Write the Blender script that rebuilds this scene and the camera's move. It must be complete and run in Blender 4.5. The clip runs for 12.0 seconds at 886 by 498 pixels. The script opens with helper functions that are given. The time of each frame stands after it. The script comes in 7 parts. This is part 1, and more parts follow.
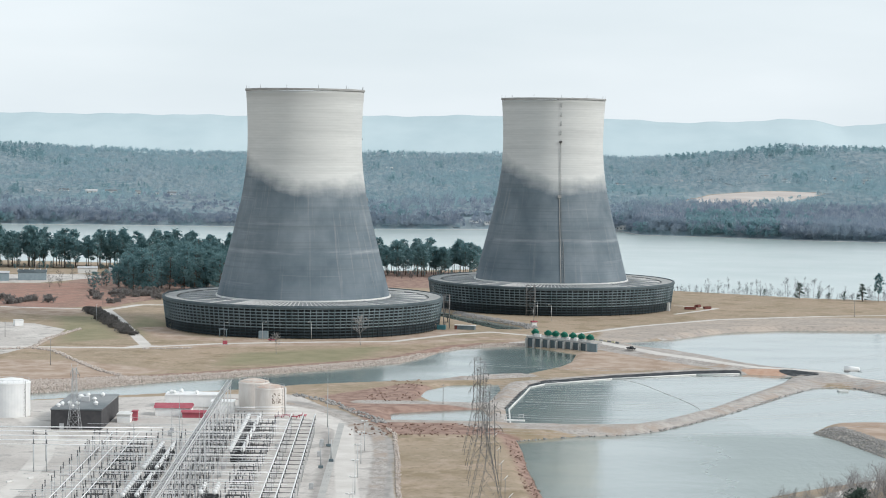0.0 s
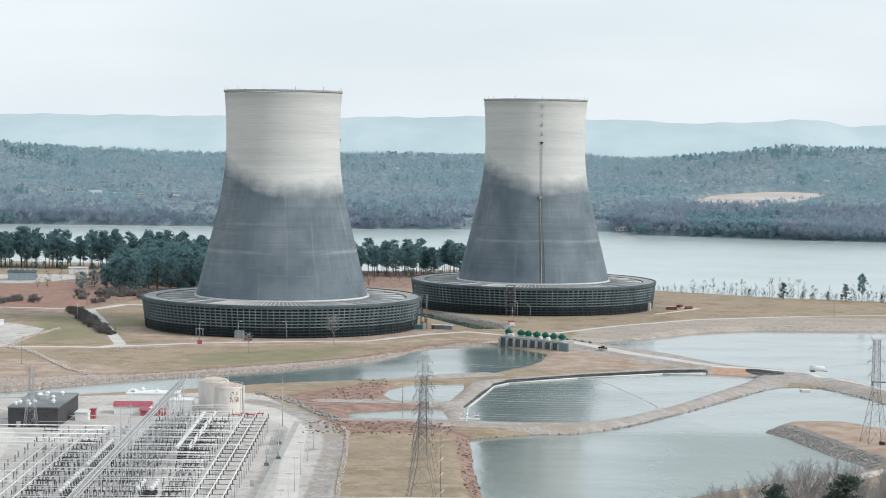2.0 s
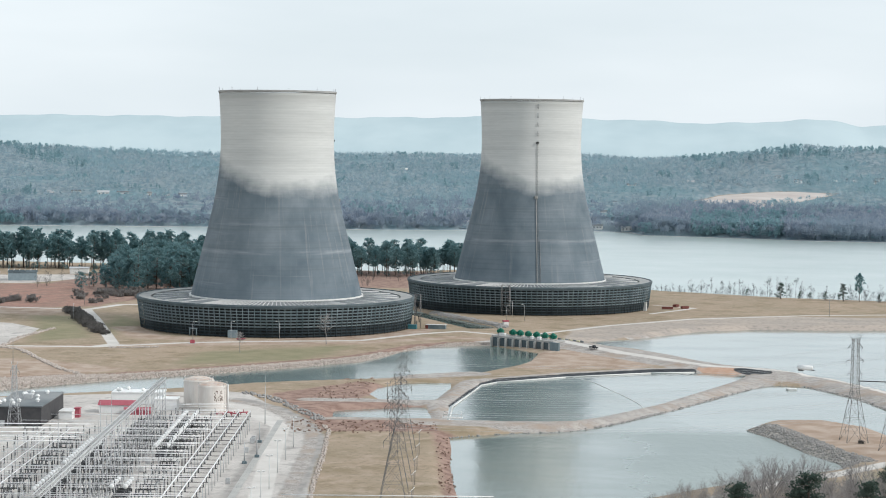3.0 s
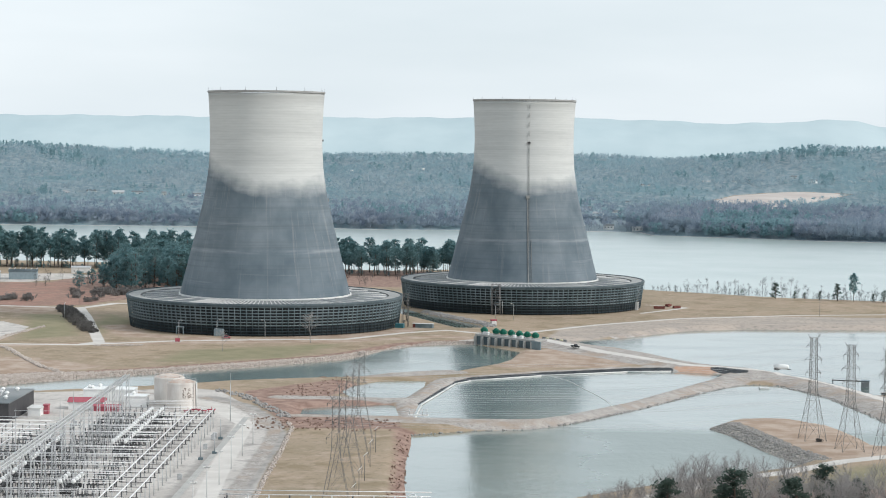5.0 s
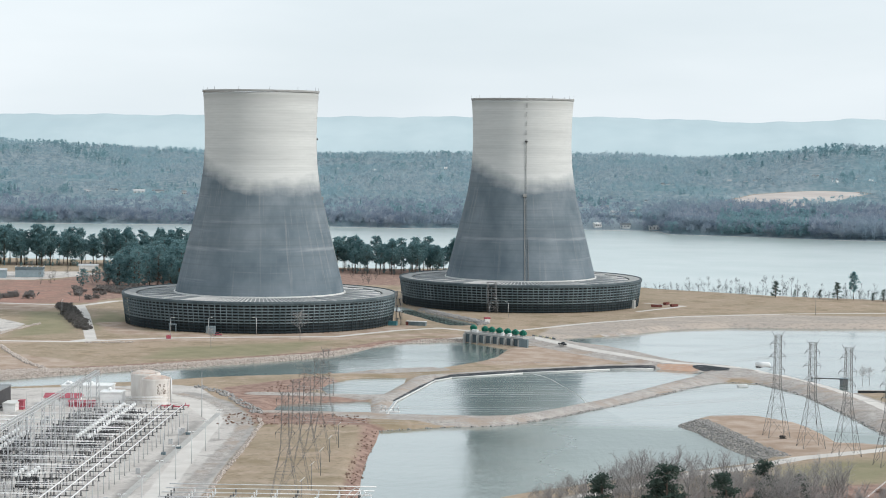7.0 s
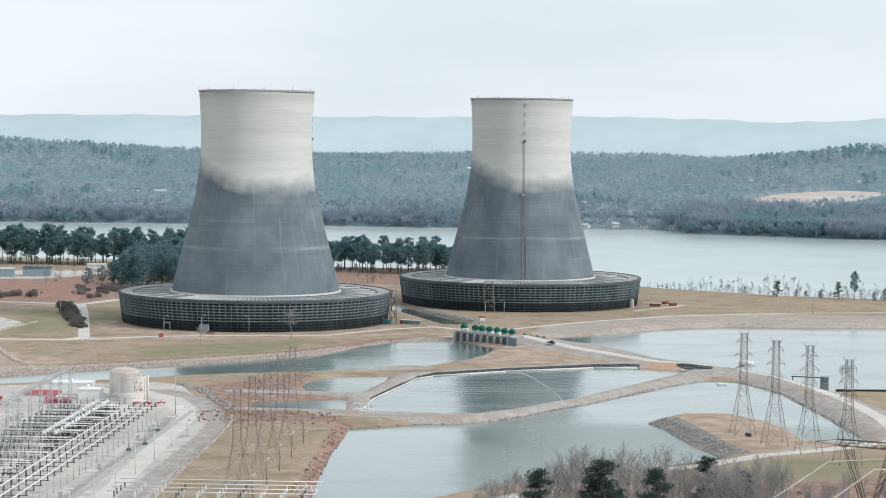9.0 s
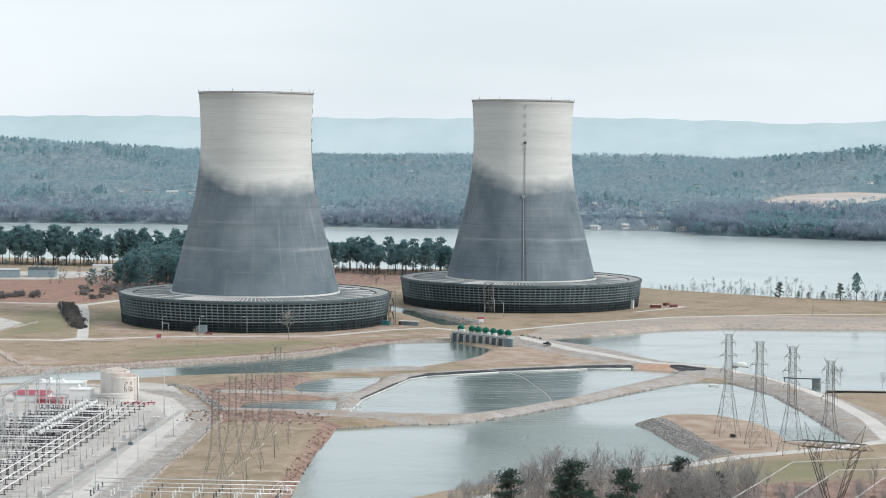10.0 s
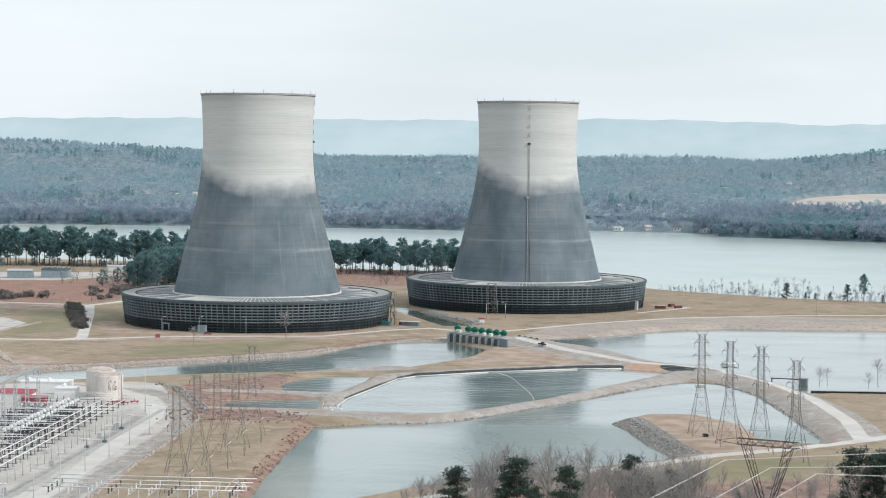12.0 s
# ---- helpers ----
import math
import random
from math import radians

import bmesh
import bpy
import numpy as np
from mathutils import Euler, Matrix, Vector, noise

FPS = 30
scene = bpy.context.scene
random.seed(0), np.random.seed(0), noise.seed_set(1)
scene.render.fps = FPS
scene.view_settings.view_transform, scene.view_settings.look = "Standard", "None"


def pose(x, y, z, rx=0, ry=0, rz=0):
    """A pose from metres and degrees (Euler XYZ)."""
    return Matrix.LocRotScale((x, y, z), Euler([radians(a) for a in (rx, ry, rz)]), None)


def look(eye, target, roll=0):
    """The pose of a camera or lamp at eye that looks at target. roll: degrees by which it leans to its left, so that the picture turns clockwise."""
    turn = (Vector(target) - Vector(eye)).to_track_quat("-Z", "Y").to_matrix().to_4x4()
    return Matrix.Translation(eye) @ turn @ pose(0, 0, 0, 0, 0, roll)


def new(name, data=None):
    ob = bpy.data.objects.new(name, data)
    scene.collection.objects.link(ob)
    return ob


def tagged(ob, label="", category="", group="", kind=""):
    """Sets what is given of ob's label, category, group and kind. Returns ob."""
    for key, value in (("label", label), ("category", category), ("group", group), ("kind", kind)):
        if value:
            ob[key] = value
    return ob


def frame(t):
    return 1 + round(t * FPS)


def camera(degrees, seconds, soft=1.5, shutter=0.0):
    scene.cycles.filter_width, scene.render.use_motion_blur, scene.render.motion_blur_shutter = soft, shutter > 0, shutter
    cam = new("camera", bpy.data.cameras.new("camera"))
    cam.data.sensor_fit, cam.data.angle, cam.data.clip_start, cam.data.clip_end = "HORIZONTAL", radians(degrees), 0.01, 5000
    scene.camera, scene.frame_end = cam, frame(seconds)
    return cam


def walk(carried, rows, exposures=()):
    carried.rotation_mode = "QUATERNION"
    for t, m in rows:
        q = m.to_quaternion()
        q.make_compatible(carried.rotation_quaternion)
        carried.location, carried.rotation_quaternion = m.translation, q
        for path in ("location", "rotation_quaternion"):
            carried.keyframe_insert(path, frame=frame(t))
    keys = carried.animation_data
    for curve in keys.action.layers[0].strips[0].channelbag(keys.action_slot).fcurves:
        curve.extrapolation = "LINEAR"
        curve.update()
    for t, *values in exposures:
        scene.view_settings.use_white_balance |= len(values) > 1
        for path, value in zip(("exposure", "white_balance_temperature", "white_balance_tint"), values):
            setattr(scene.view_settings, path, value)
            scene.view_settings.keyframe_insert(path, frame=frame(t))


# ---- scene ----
cam = camera(24.711, 12.0, 1.0)
PATH = [
    (0, (115.92, -1190.38, 110.68), (79.18, 107.25, 41.34), 0.712),
    (0.5, (122.47, -1192.27, 110.87), (83.73, 105.31, 41.63), 0.711),
    (1, (128.70, -1193.87, 110.91), (87.02, 103.63, 41.84), 0.709),
    (1.5, (135.08, -1195.20, 110.91), (89.82, 102.18, 41.91), 0.693),
    (2, (141.80, -1196.61, 110.94), (91.74, 100.60, 42.04), 0.676),
    (2.5, (148.55, -1198.02, 110.94), (93.28, 98.98, 42.10), 0.642),
    (3, (155.33, -1199.60, 110.99), (94.78, 97.16, 42.18), 0.612),
    (5, (182.16, -1204.45, 111.06), (101.08, 91.19, 42.22), 0.627),
    (5.5, (188.94, -1205.70, 111.00), (102.23, 89.57, 42.09), 0.613),
    (6, (195.76, -1206.96, 111.08), (102.87, 87.88, 42.07), 0.614),
    (6.5, (202.48, -1208.00, 111.10), (103.52, 86.37, 41.74), 0.601),
    (7, (209.37, -1208.96, 111.09), (104.07, 84.89, 41.48), 0.612),
    (9, (236.38, -1212.39, 110.99), (106.48, 79.23, 41.30), 0.576),
    (9.5, (243.08, -1213.22, 111.11), (106.74, 77.75, 41.77), 0.590),
    (10, (249.69, -1213.89, 111.24), (106.81, 76.39, 42.24), 0.588),
    (10.5, (256.13, -1214.47, 111.32), (106.72, 75.08, 42.43), 0.578),
    (11, (262.60, -1215.17, 111.26), (106.51, 73.60, 42.76), 0.583),
    (11.5, (269.26, -1215.76, 111.19), (106.16, 72.16, 42.98), 0.569),
    (12, (276.24, -1216.10, 111.13), (105.69, 70.86, 43.05), 0.555),
]
walk(cam, [(t, look(eye, target, roll)) for t, eye, target, roll in PATH], ((0, 0.25, 6220, 10), (12, 0.25, 6220, 10)))

# ---- world, sun, exposure ----
SUN_AZ, SUN_EL = 106.0, 34.0     # degrees from +y towards +x, and above the horizon
world = bpy.data.worlds.new("sky")
scene.world = world
world.use_nodes = True
wt = world.node_tree
wt.nodes.clear()
wo = wt.nodes.new("ShaderNodeOutputWorld")
bg = wt.nodes.new("ShaderNodeBackground")
sky = wt.nodes.new("ShaderNodeTexSky")
sky.sky_type, sky.sun_disc = "NISHITA", False
sky.sun_elevation, sky.sun_rotation = radians(SUN_EL), radians(SUN_AZ)
sky.air_density, sky.dust_density = 1.0, 2.5
tc = wt.nodes.new("ShaderNodeTexCoord")
mp = wt.nodes.new("ShaderNodeMapping")
mp.inputs["Scale"].default_value = (1.0, 1.0, 4.5)
mp.inputs["Rotation"].default_value = (0.0, 0.12, 0.0)
nz = wt.nodes.new("ShaderNodeTexNoise")
nz.inputs["Scale"].default_value, nz.inputs["Detail"].default_value, nz.inputs["Roughness"].default_value = 2.6, 5.0, 0.5
rp = wt.nodes.new("ShaderNodeValToRGB")
rp.color_ramp.elements[0].position, rp.color_ramp.elements[0].color = 0.30, (6.7, 7.3, 7.45, 1)
rp.color_ramp.elements[1].position, rp.color_ramp.elements[1].color = 0.66, (8.2, 8.6, 8.65, 1)
mx = wt.nodes.new("ShaderNodeMix")
mx.data_type = "RGBA"
mx.inputs["Factor"].default_value = 0.9
wt.links.new(tc.outputs["Generated"], mp.inputs["Vector"])
wt.links.new(mp.outputs["Vector"], nz.inputs["Vector"])
wt.links.new(nz.outputs["Fac"], rp.inputs["Fac"])
wt.links.new(sky.outputs["Color"], mx.inputs["A"])
wt.links.new(rp.outputs["Color"], mx.inputs["B"])
wt.links.new(mx.outputs["Result"], bg.inputs["Color"])
wt.links.new(bg.outputs["Background"], wo.inputs["Surface"])
bg.inputs["Strength"].default_value = 0.1

sun = new("sun", bpy.data.lights.new("sun", "SUN"))
sun.data.energy, sun.data.angle, sun.data.color = 2.1, radians(12), (1.0, 0.94, 0.86)
sun_way = Vector((math.sin(radians(SUN_AZ)) * math.cos(radians(SUN_EL)), math.cos(radians(SUN_AZ)) * math.cos(radians(SUN_EL)), math.sin(radians(SUN_EL))))
sun.matrix_world = look(sun_way * 900, (0, 0, 0))

# ---- materials ----
def link(m, a, b):
    m.node_tree.links.new(a, b)


def node(m, kind, **values):
    n = m.node_tree.nodes.new(kind)
    for key, value in values.items():
        n.inputs[key.replace("_", " ")].default_value = value
    return n


def base_material(name, rough=0.8, metal=0.0, spec=0.4):
    m = bpy.data.materials.new(name)
    m.use_nodes = True
    p = m.node_tree.nodes["Principled BSDF"]
    p.inputs["Roughness"].default_value, p.inputs["Metallic"].default_value = rough, metal
    p.inputs["Specular IOR Level"].default_value = spec
    return m, p


def blend(m, fac, a, b):
    """Mix of two colours or sockets by a factor socket or value."""
    n = m.node_tree.nodes.new("ShaderNodeMix")
    n.data_type = "RGBA"
    for key, v in (("Factor", fac), ("A", a), ("B", b)):
        if isinstance(v, bpy.types.NodeSocket):
            link(m, v, n.inputs[key])
        elif key == "Factor":
            n.inputs[0].default_value = v
        else:
            n.inputs[key].default_value = (*v, 1)
    return n.outputs["Result"]


def grain(m, scale, low=0.35, high=0.65, detail=4.0, stretch=(1, 1, 1)):
    """A noise over world space, stretched to 0..1 between low and high."""
    g = m.node_tree.nodes.new("ShaderNodeNewGeometry")
    mp = node(m, "ShaderNodeMapping", Scale=stretch)
    link(m, g.outputs["Position"], mp.inputs["Vector"])
    n = node(m, "ShaderNodeTexNoise", Scale=scale, Detail=detail, Roughness=0.6)
    link(m, mp.outputs["Vector"], n.inputs["Vector"])
    r = node(m, "ShaderNodeMapRange", From_Min=low, From_Max=high)
    link(m, n.outputs["Fac"], r.inputs["Value"])
    return r.outputs["Result"]


def bump(m, p, height, strength=0.4, distance=0.1):
    b = node(m, "ShaderNodeBump", Strength=strength, Distance=distance)
    link(m, height, b.inputs["Height"])
    link(m, b.outputs["Normal"], p.inputs["Normal"])


def surface(name, a, b, scale=0.5, rough=0.8, metal=0.0, fine=6.0, relief=0.3, depth=0.03, stretch=(1, 1, 1), spec=0.4):
    """Two tones in large patches and fine grain, with light relief."""
    m, p = base_material(name, rough, metal, spec)
    big, small = grain(m, scale, stretch=stretch), grain(m, fine, 0.3, 0.7)
    c = blend(m, big, a, b)
    mid = [0.5 * (u + v) * 0.8 for u, v in zip(a, b)]
    n = m.node_tree.nodes.new("ShaderNodeMath")
    n.operation = "MULTIPLY"
    n.inputs[1].default_value = 0.35
    link(m, small, n.inputs[0])
    link(m, blend(m, n.outputs[0], c, mid), p.inputs["Base Color"])
    if relief:
        bump(m, p, small, relief, depth)
    return m


def foliage(name, a, b, scale=0.1):
    """Thin leaves or twigs: matt, letting part of the light through."""
    m, p = base_material(name, 0.95, 0.0, 0.0)
    c = blend(m, grain(m, scale), a, b)
    link(m, c, p.inputs["Base Color"])
    t = node(m, "ShaderNodeBsdfTranslucent")
    link(m, c, t.inputs["Color"])
    mix = node(m, "ShaderNodeMixShader", Fac=0.5)
    link(m, p.outputs[0], mix.inputs[1])
    link(m, t.outputs[0], mix.inputs[2])
    link(m, mix.outputs[0], m.node_tree.nodes["Material Output"].inputs["Surface"])
    return m


def woodland(name, a, b, patch):
    """Far trees: tone changing from tree to tree and from one stand to the next."""
    m, p = base_material(name, 0.95, 0.0, 0.0)
    c = blend(m, grain(m, 0.1, 0.36, 0.64, 1.0, (1, 0.5, 1)), a, b)
    stand = m.node_tree.nodes.new("ShaderNodeMath")
    stand.operation = "MULTIPLY"
    stand.inputs[1].default_value = 0.7
    link(m, grain(m, 0.008, 0.45, 0.62, 3.0), stand.inputs[0])
    c = blend(m, stand.outputs[0], c, patch)
    link(m, c, p.inputs["Base Color"])
    t = node(m, "ShaderNodeBsdfTranslucent")
    link(m, c, t.inputs["Color"])
    mix = node(m, "ShaderNodeMixShader", Fac=0.5)
    link(m, p.outputs[0], mix.inputs[1])
    link(m, t.outputs[0], mix.inputs[2])
    link(m, mix.outputs[0], m.node_tree.nodes["Material Output"].inputs["Surface"])
    return m


CONCRETE = surface("concrete", (0.34, 0.34, 0.33), (0.44, 0.43, 0.41), 0.15)
CONCRETE_DARK = surface("near-black concrete", (0.012, 0.017, 0.021), (0.035, 0.041, 0.045), 0.2, stretch=(1, 1, 0.3))
# louvre wall and algae tones also carry the shade on the ring's front
CONCRETE_WALL = surface("weathered louvre concrete with shade in its tone", (0.1, 0.142, 0.16), (0.2, 0.252, 0.274), 0.12, stretch=(1, 1, 0.3))
ALGAE = surface("algae-dark wet concrete", (0.013, 0.025, 0.032), (0.04, 0.058, 0.066), 0.15, stretch=(1, 1, 0.3))
FASCIA = surface("dark stained fascia", (0.045, 0.066, 0.077), (0.1, 0.128, 0.14), 0.1, stretch=(1, 1, 0.3))
RIM = surface("rim concrete", (0.27, 0.275, 0.27), (0.38, 0.38, 0.37), 0.2)
DECK = surface("deck slab concrete", (0.12, 0.14, 0.152), (0.25, 0.262, 0.266), 0.05)
RIB = surface("deck rib concrete", (0.52, 0.52, 0.52), (0.64, 0.64, 0.63), 0.06)
PALE = surface("pale painted concrete", (0.6, 0.6, 0.59), (0.72, 0.72, 0.7), 0.25, 0.7)
GREYBLUE = surface("grey-blue sheet metal", (0.2, 0.26, 0.29), (0.26, 0.32, 0.35), 0.4, 0.5, relief=0)
TEAL = surface("teal painted steel", (0.03, 0.13, 0.16), (0.05, 0.18, 0.21), 0.4, 0.5, relief=0)
STEEL_DARK = surface("weathered dark steel", (0.045, 0.046, 0.048), (0.1, 0.1, 0.1), 0.6, 0.7, 0.3, relief=0)
STEEL = surface("galvanised steel", (0.42, 0.43, 0.44), (0.55, 0.56, 0.57), 1.0, 0.45, 0.6, relief=0)
STEEL_PALE = surface("pale galvanised steel", (0.5, 0.51, 0.52), (0.62, 0.63, 0.63), 0.8, 0.6, 0.1, relief=0)
STEEL_GREY = surface("grey galvanised steel", (0.4, 0.41, 0.42), (0.52, 0.53, 0.54), 0.8, 0.55, 0.2, relief=0)
STEEL_WEATHERED = surface("weathered lattice steel", (0.14, 0.14, 0.14), (0.22, 0.215, 0.21), 0.5, 0.7, 0.2, relief=0)
ALU = surface("bright aluminium", (0.68, 0.69, 0.7), (0.8, 0.8, 0.8), 0.6, 0.45, 0.15, relief=0)
PORCELAIN_GREY = surface("dark glazed porcelain", (0.05, 0.055, 0.06), (0.1, 0.105, 0.11), 1.0, 0.35, relief=0)
RUST_DARK = surface("dark rusted paint", (0.13, 0.04, 0.035), (0.19, 0.07, 0.055), 0.7, 0.8, relief=0)
PORCELAIN = surface("white porcelain", (0.68, 0.69, 0.69), (0.8, 0.8, 0.8), 1.0, 0.35, relief=0)
WHITE = surface("white painted metal", (0.7, 0.71, 0.71), (0.8, 0.8, 0.79), 0.3, 0.5, relief=0)
RED = surface("crimson painted metal", (0.3, 0.055, 0.08), (0.38, 0.09, 0.115), 0.5, 0.55, relief=0)
GREEN = surface("green painted motor", (0.008, 0.125, 0.085), (0.016, 0.18, 0.12), 0.8, 0.5, relief=0)
BLACK = surface("black paint", (0.015, 0.016, 0.018), (0.03, 0.03, 0.032), 0.8, 0.5, relief=0)
BRICK = surface("dark brown cladding", (0.045, 0.045, 0.05), (0.07, 0.068, 0.07), 0.4, 0.8)
TANK = surface("cream tank paint", (0.58, 0.53, 0.49), (0.72, 0.69, 0.65), 0.25, 0.6, relief=0, stretch=(1, 1, 0.35))
TANK_ROOF = surface("rust-stained tank roof", (0.62, 0.58, 0.54), (0.42, 0.29, 0.22), 0.3, 0.7, relief=0)
CAT_STEEL = surface("dark weathered tower steel", (0.05, 0.045, 0.042), (0.11, 0.095, 0.085), 0.6, 0.8, relief=0)
STAINED = surface("brown stained concrete", (0.17, 0.135, 0.115), (0.26, 0.215, 0.185), 0.6, 0.9, relief=0)
# pale blue haze over the lakeside pines is mixed into this needle colour
HAZY_PINE = foliage("haze-tinted needles", (0.115, 0.215, 0.235), (0.2, 0.315, 0.325), 0.12)
# same needles without the haze tint, for bank, shore and woodland pines
CLEAR_PINE = foliage("dark green needles without haze", (0.055, 0.088, 0.076), (0.11, 0.148, 0.125), 0.2)
BARK_PINE = surface("reddish grey pine bark", (0.1, 0.08, 0.07), (0.17, 0.14, 0.12), 0.6, 0.95, relief=0, spec=0.1)
SHRUB = foliage("dark winter brush", (0.115, 0.11, 0.105), (0.2, 0.19, 0.18), 0.3)
RUSSET = foliage("russet dead brush", (0.36, 0.255, 0.21), (0.48, 0.365, 0.31), 0.3)
# blue-grey distance haze is mixed into these far wood colours
SHORE_WOODS = woodland("haze-tinted bare shore woods", (0.225, 0.28, 0.355), (0.375, 0.42, 0.485), (0.285, 0.365, 0.425))
HILL_WOODS = woodland("haze-paled bare hill woods", (0.29, 0.39, 0.445), (0.45, 0.525, 0.56), (0.295, 0.44, 0.49))
FAR_PINE = woodland("haze-tinted far evergreen", (0.215, 0.35, 0.39), (0.285, 0.42, 0.455), (0.25, 0.385, 0.415))
BARK_DARK = surface("dark grey bark", (0.1, 0.1, 0.1), (0.16, 0.158, 0.155), 0.6, 0.95, relief=0, spec=0.1)
BARK = surface("grey bark", (0.22, 0.21, 0.205), (0.31, 0.3, 0.29), 0.6, 0.95, relief=0, spec=0.1)
TWIG = foliage("bare twigs", (0.37, 0.36, 0.355), (0.48, 0.465, 0.455), 0.3)
SLIM_TWIG = foliage("grey shore twigs", (0.085, 0.09, 0.095), (0.15, 0.152, 0.155), 0.3)
STONE = surface("pale riprap stone", (0.33, 0.285, 0.25), (0.53, 0.465, 0.42), 0.6, 0.9)
STONE_GREY = surface("grey riprap stone", (0.21, 0.205, 0.2), (0.37, 0.355, 0.34), 0.6, 0.9)
GLASS_DARK = surface("dark window glass", (0.02, 0.025, 0.03), (0.03, 0.035, 0.04), 1.0, 0.1, relief=0)


def shell_material():
    """Hyperboloid shell: pale dry concrete above, soot-dark and damp below an uneven line, lift rings and run-off streaks."""
    m, p = base_material("weathered shell concrete", 0.85)
    g = m.node_tree.nodes.new("ShaderNodeNewGeometry")
    t = m.node_tree.nodes.new("ShaderNodeTexCoord")
    s = m.node_tree.nodes.new("ShaderNodeSeparateXYZ")
    link(m, t.outputs["Object"], s.inputs[0])
    ang = m.node_tree.nodes.new("ShaderNodeMath")
    ang.operation = "ARCTAN2"
    link(m, s.outputs["Y"], ang.inputs[0])
    link(m, s.outputs["X"], ang.inputs[1])
    co = m.node_tree.nodes.new("ShaderNodeCombineXYZ")
    link(m, ang.outputs[0], co.inputs["X"])
    oi = m.node_tree.nodes.new("ShaderNodeObjectInfo")
    ow = node(m, "ShaderNodeMath")
    ow.operation = "MULTIPLY"
    ow.inputs[1].default_value = 40.0
    link(m, oi.outputs["Random"], ow.inputs[0])
    link(m, ow.outputs[0], co.inputs["Y"])
    link(m, s.outputs["Z"], co.inputs["Z"])

    def pattern(scale, stretch, low, high, detail=4.0):
        mp = node(m, "ShaderNodeMapping", Scale=stretch)
        link(m, co.outputs[0], mp.inputs["Vector"])
        n = node(m, "ShaderNodeTexNoise", Scale=scale, Detail=detail, Roughness=0.55)
        link(m, mp.outputs[0], n.inputs["Vector"])
        r = node(m, "ShaderNodeMapRange", From_Min=low, From_Max=high)
        link(m, n.outputs["Fac"], r.inputs["Value"])
        return r.outputs[0]

    def math2(op, a, b):
        n = m.node_tree.nodes.new("ShaderNodeMath")
        n.operation = op
        for k, v in enumerate((a, b)):
            if isinstance(v, bpy.types.NodeSocket):
                link(m, v, n.inputs[k])
            else:
                n.inputs[k].default_value = v
        return n.outputs[0]

    # stain line: about 80 m up, higher on the west side, ragged and soft
    c0 = math2("MULTIPLY", math2("COSINE", ang.outputs[0], 0.0), -1.0)
    west = math2("MULTIPLY", math2("MAXIMUM", c0, 0.0), 17.0)
    east = math2("MULTIPLY", math2("MAXIMUM", math2("MULTIPLY", c0, -1.0), 0.0), 4.0)
    ragged = math2("MULTIPLY", pattern(1.0, (1.7, 1, 0.12), 0.3, 0.7), 5.0)
    drips = math2("MULTIPLY", pattern(1.0, (9, 1, 0.1), 0.25, 0.75), 2.0)
    h = math2("SUBTRACT", math2("SUBTRACT", s.outputs["Z"], math2("ADD", west, east)), math2("ADD", ragged, drips))
    r = node(m, "ShaderNodeMapRange", From_Min=71.0, From_Max=83.0)
    link(m, h, r.inputs["Value"])
    pale = blend(m, pattern(1.0, (5, 1, 0.9), 0.3, 0.7), (0.535, 0.548, 0.537), (0.58, 0.59, 0.578))
    pale = blend(m, math2("MULTIPLY", pattern(1.0, (0.6, 1, 1.6), 0.45, 0.75), 0.22), pale, (0.4, 0.41, 0.402))
    dark = blend(m, pattern(1.0, (2.4, 1, 0.05), 0.3, 0.7), (0.094, 0.128, 0.155), (0.182, 0.218, 0.245))
    dark = blend(m, math2("MULTIPLY", pattern(1.0, (22, 1, 0.02), 0.58, 0.74), 0.42), dark, (0.29, 0.3, 0.305))
    dark = blend(m, math2("MULTIPLY", pattern(1.0, (0.5, 1, 0.6), 0.5, 0.75), 0.4), dark, (0.07, 0.092, 0.107))
    c = blend(m, r.outputs[0], dark, pale)
    bands = pattern(1.0, (0.35, 1, 0.22), 0.42, 0.7)
    c = blend(m, math2("MULTIPLY", bands, 0.18), c, (0.14, 0.155, 0.165))
    fresh = pattern(1.0, (0.8, 1, 0.35), 0.62, 0.72)
    c = blend(m, math2("MULTIPLY", fresh, 0.2), c, (0.42, 0.43, 0.43))
    # paler construction band part way up, washed out in places
    ring = math2("SUBTRACT", 1.0, math2("MINIMUM", math2("DIVIDE", math2("ABSOLUTE", math2("SUBTRACT", s.outputs["Z"], 46.0), 0.0), 1.5), 1.0))
    c = blend(m, math2("MULTIPLY", math2("MULTIPLY", ring, pattern(1.0, (1.6, 1, 0.3), 0.35, 0.6)), 0.5), c, (0.4, 0.42, 0.43))
    # lift joints every 1.5 m
    w = math2("FRACT", math2("DIVIDE", s.outputs["Z"], 1.52), 0.0)
    joint = math2("LESS_THAN", w, 0.12)
    c = blend(m, math2("MULTIPLY", joint, 0.09), c, (0.12, 0.12, 0.12))
    # rim course, darker towards the top
    top = node(m, "ShaderNodeMapRange", From_Min=133.0, From_Max=138.0)
    link(m, s.outputs["Z"], top.inputs["Value"])
    c = blend(m, math2("MULTIPLY", top.outputs[0], 0.45), c, (0.2, 0.2, 0.19))
    link(m, c, p.inputs["Base Color"])
    bump(m, p, pattern(1.0, (60, 1, 2.0), 0.2, 0.8), 0.15, 0.03)
    return m


SHELL = shell_material()


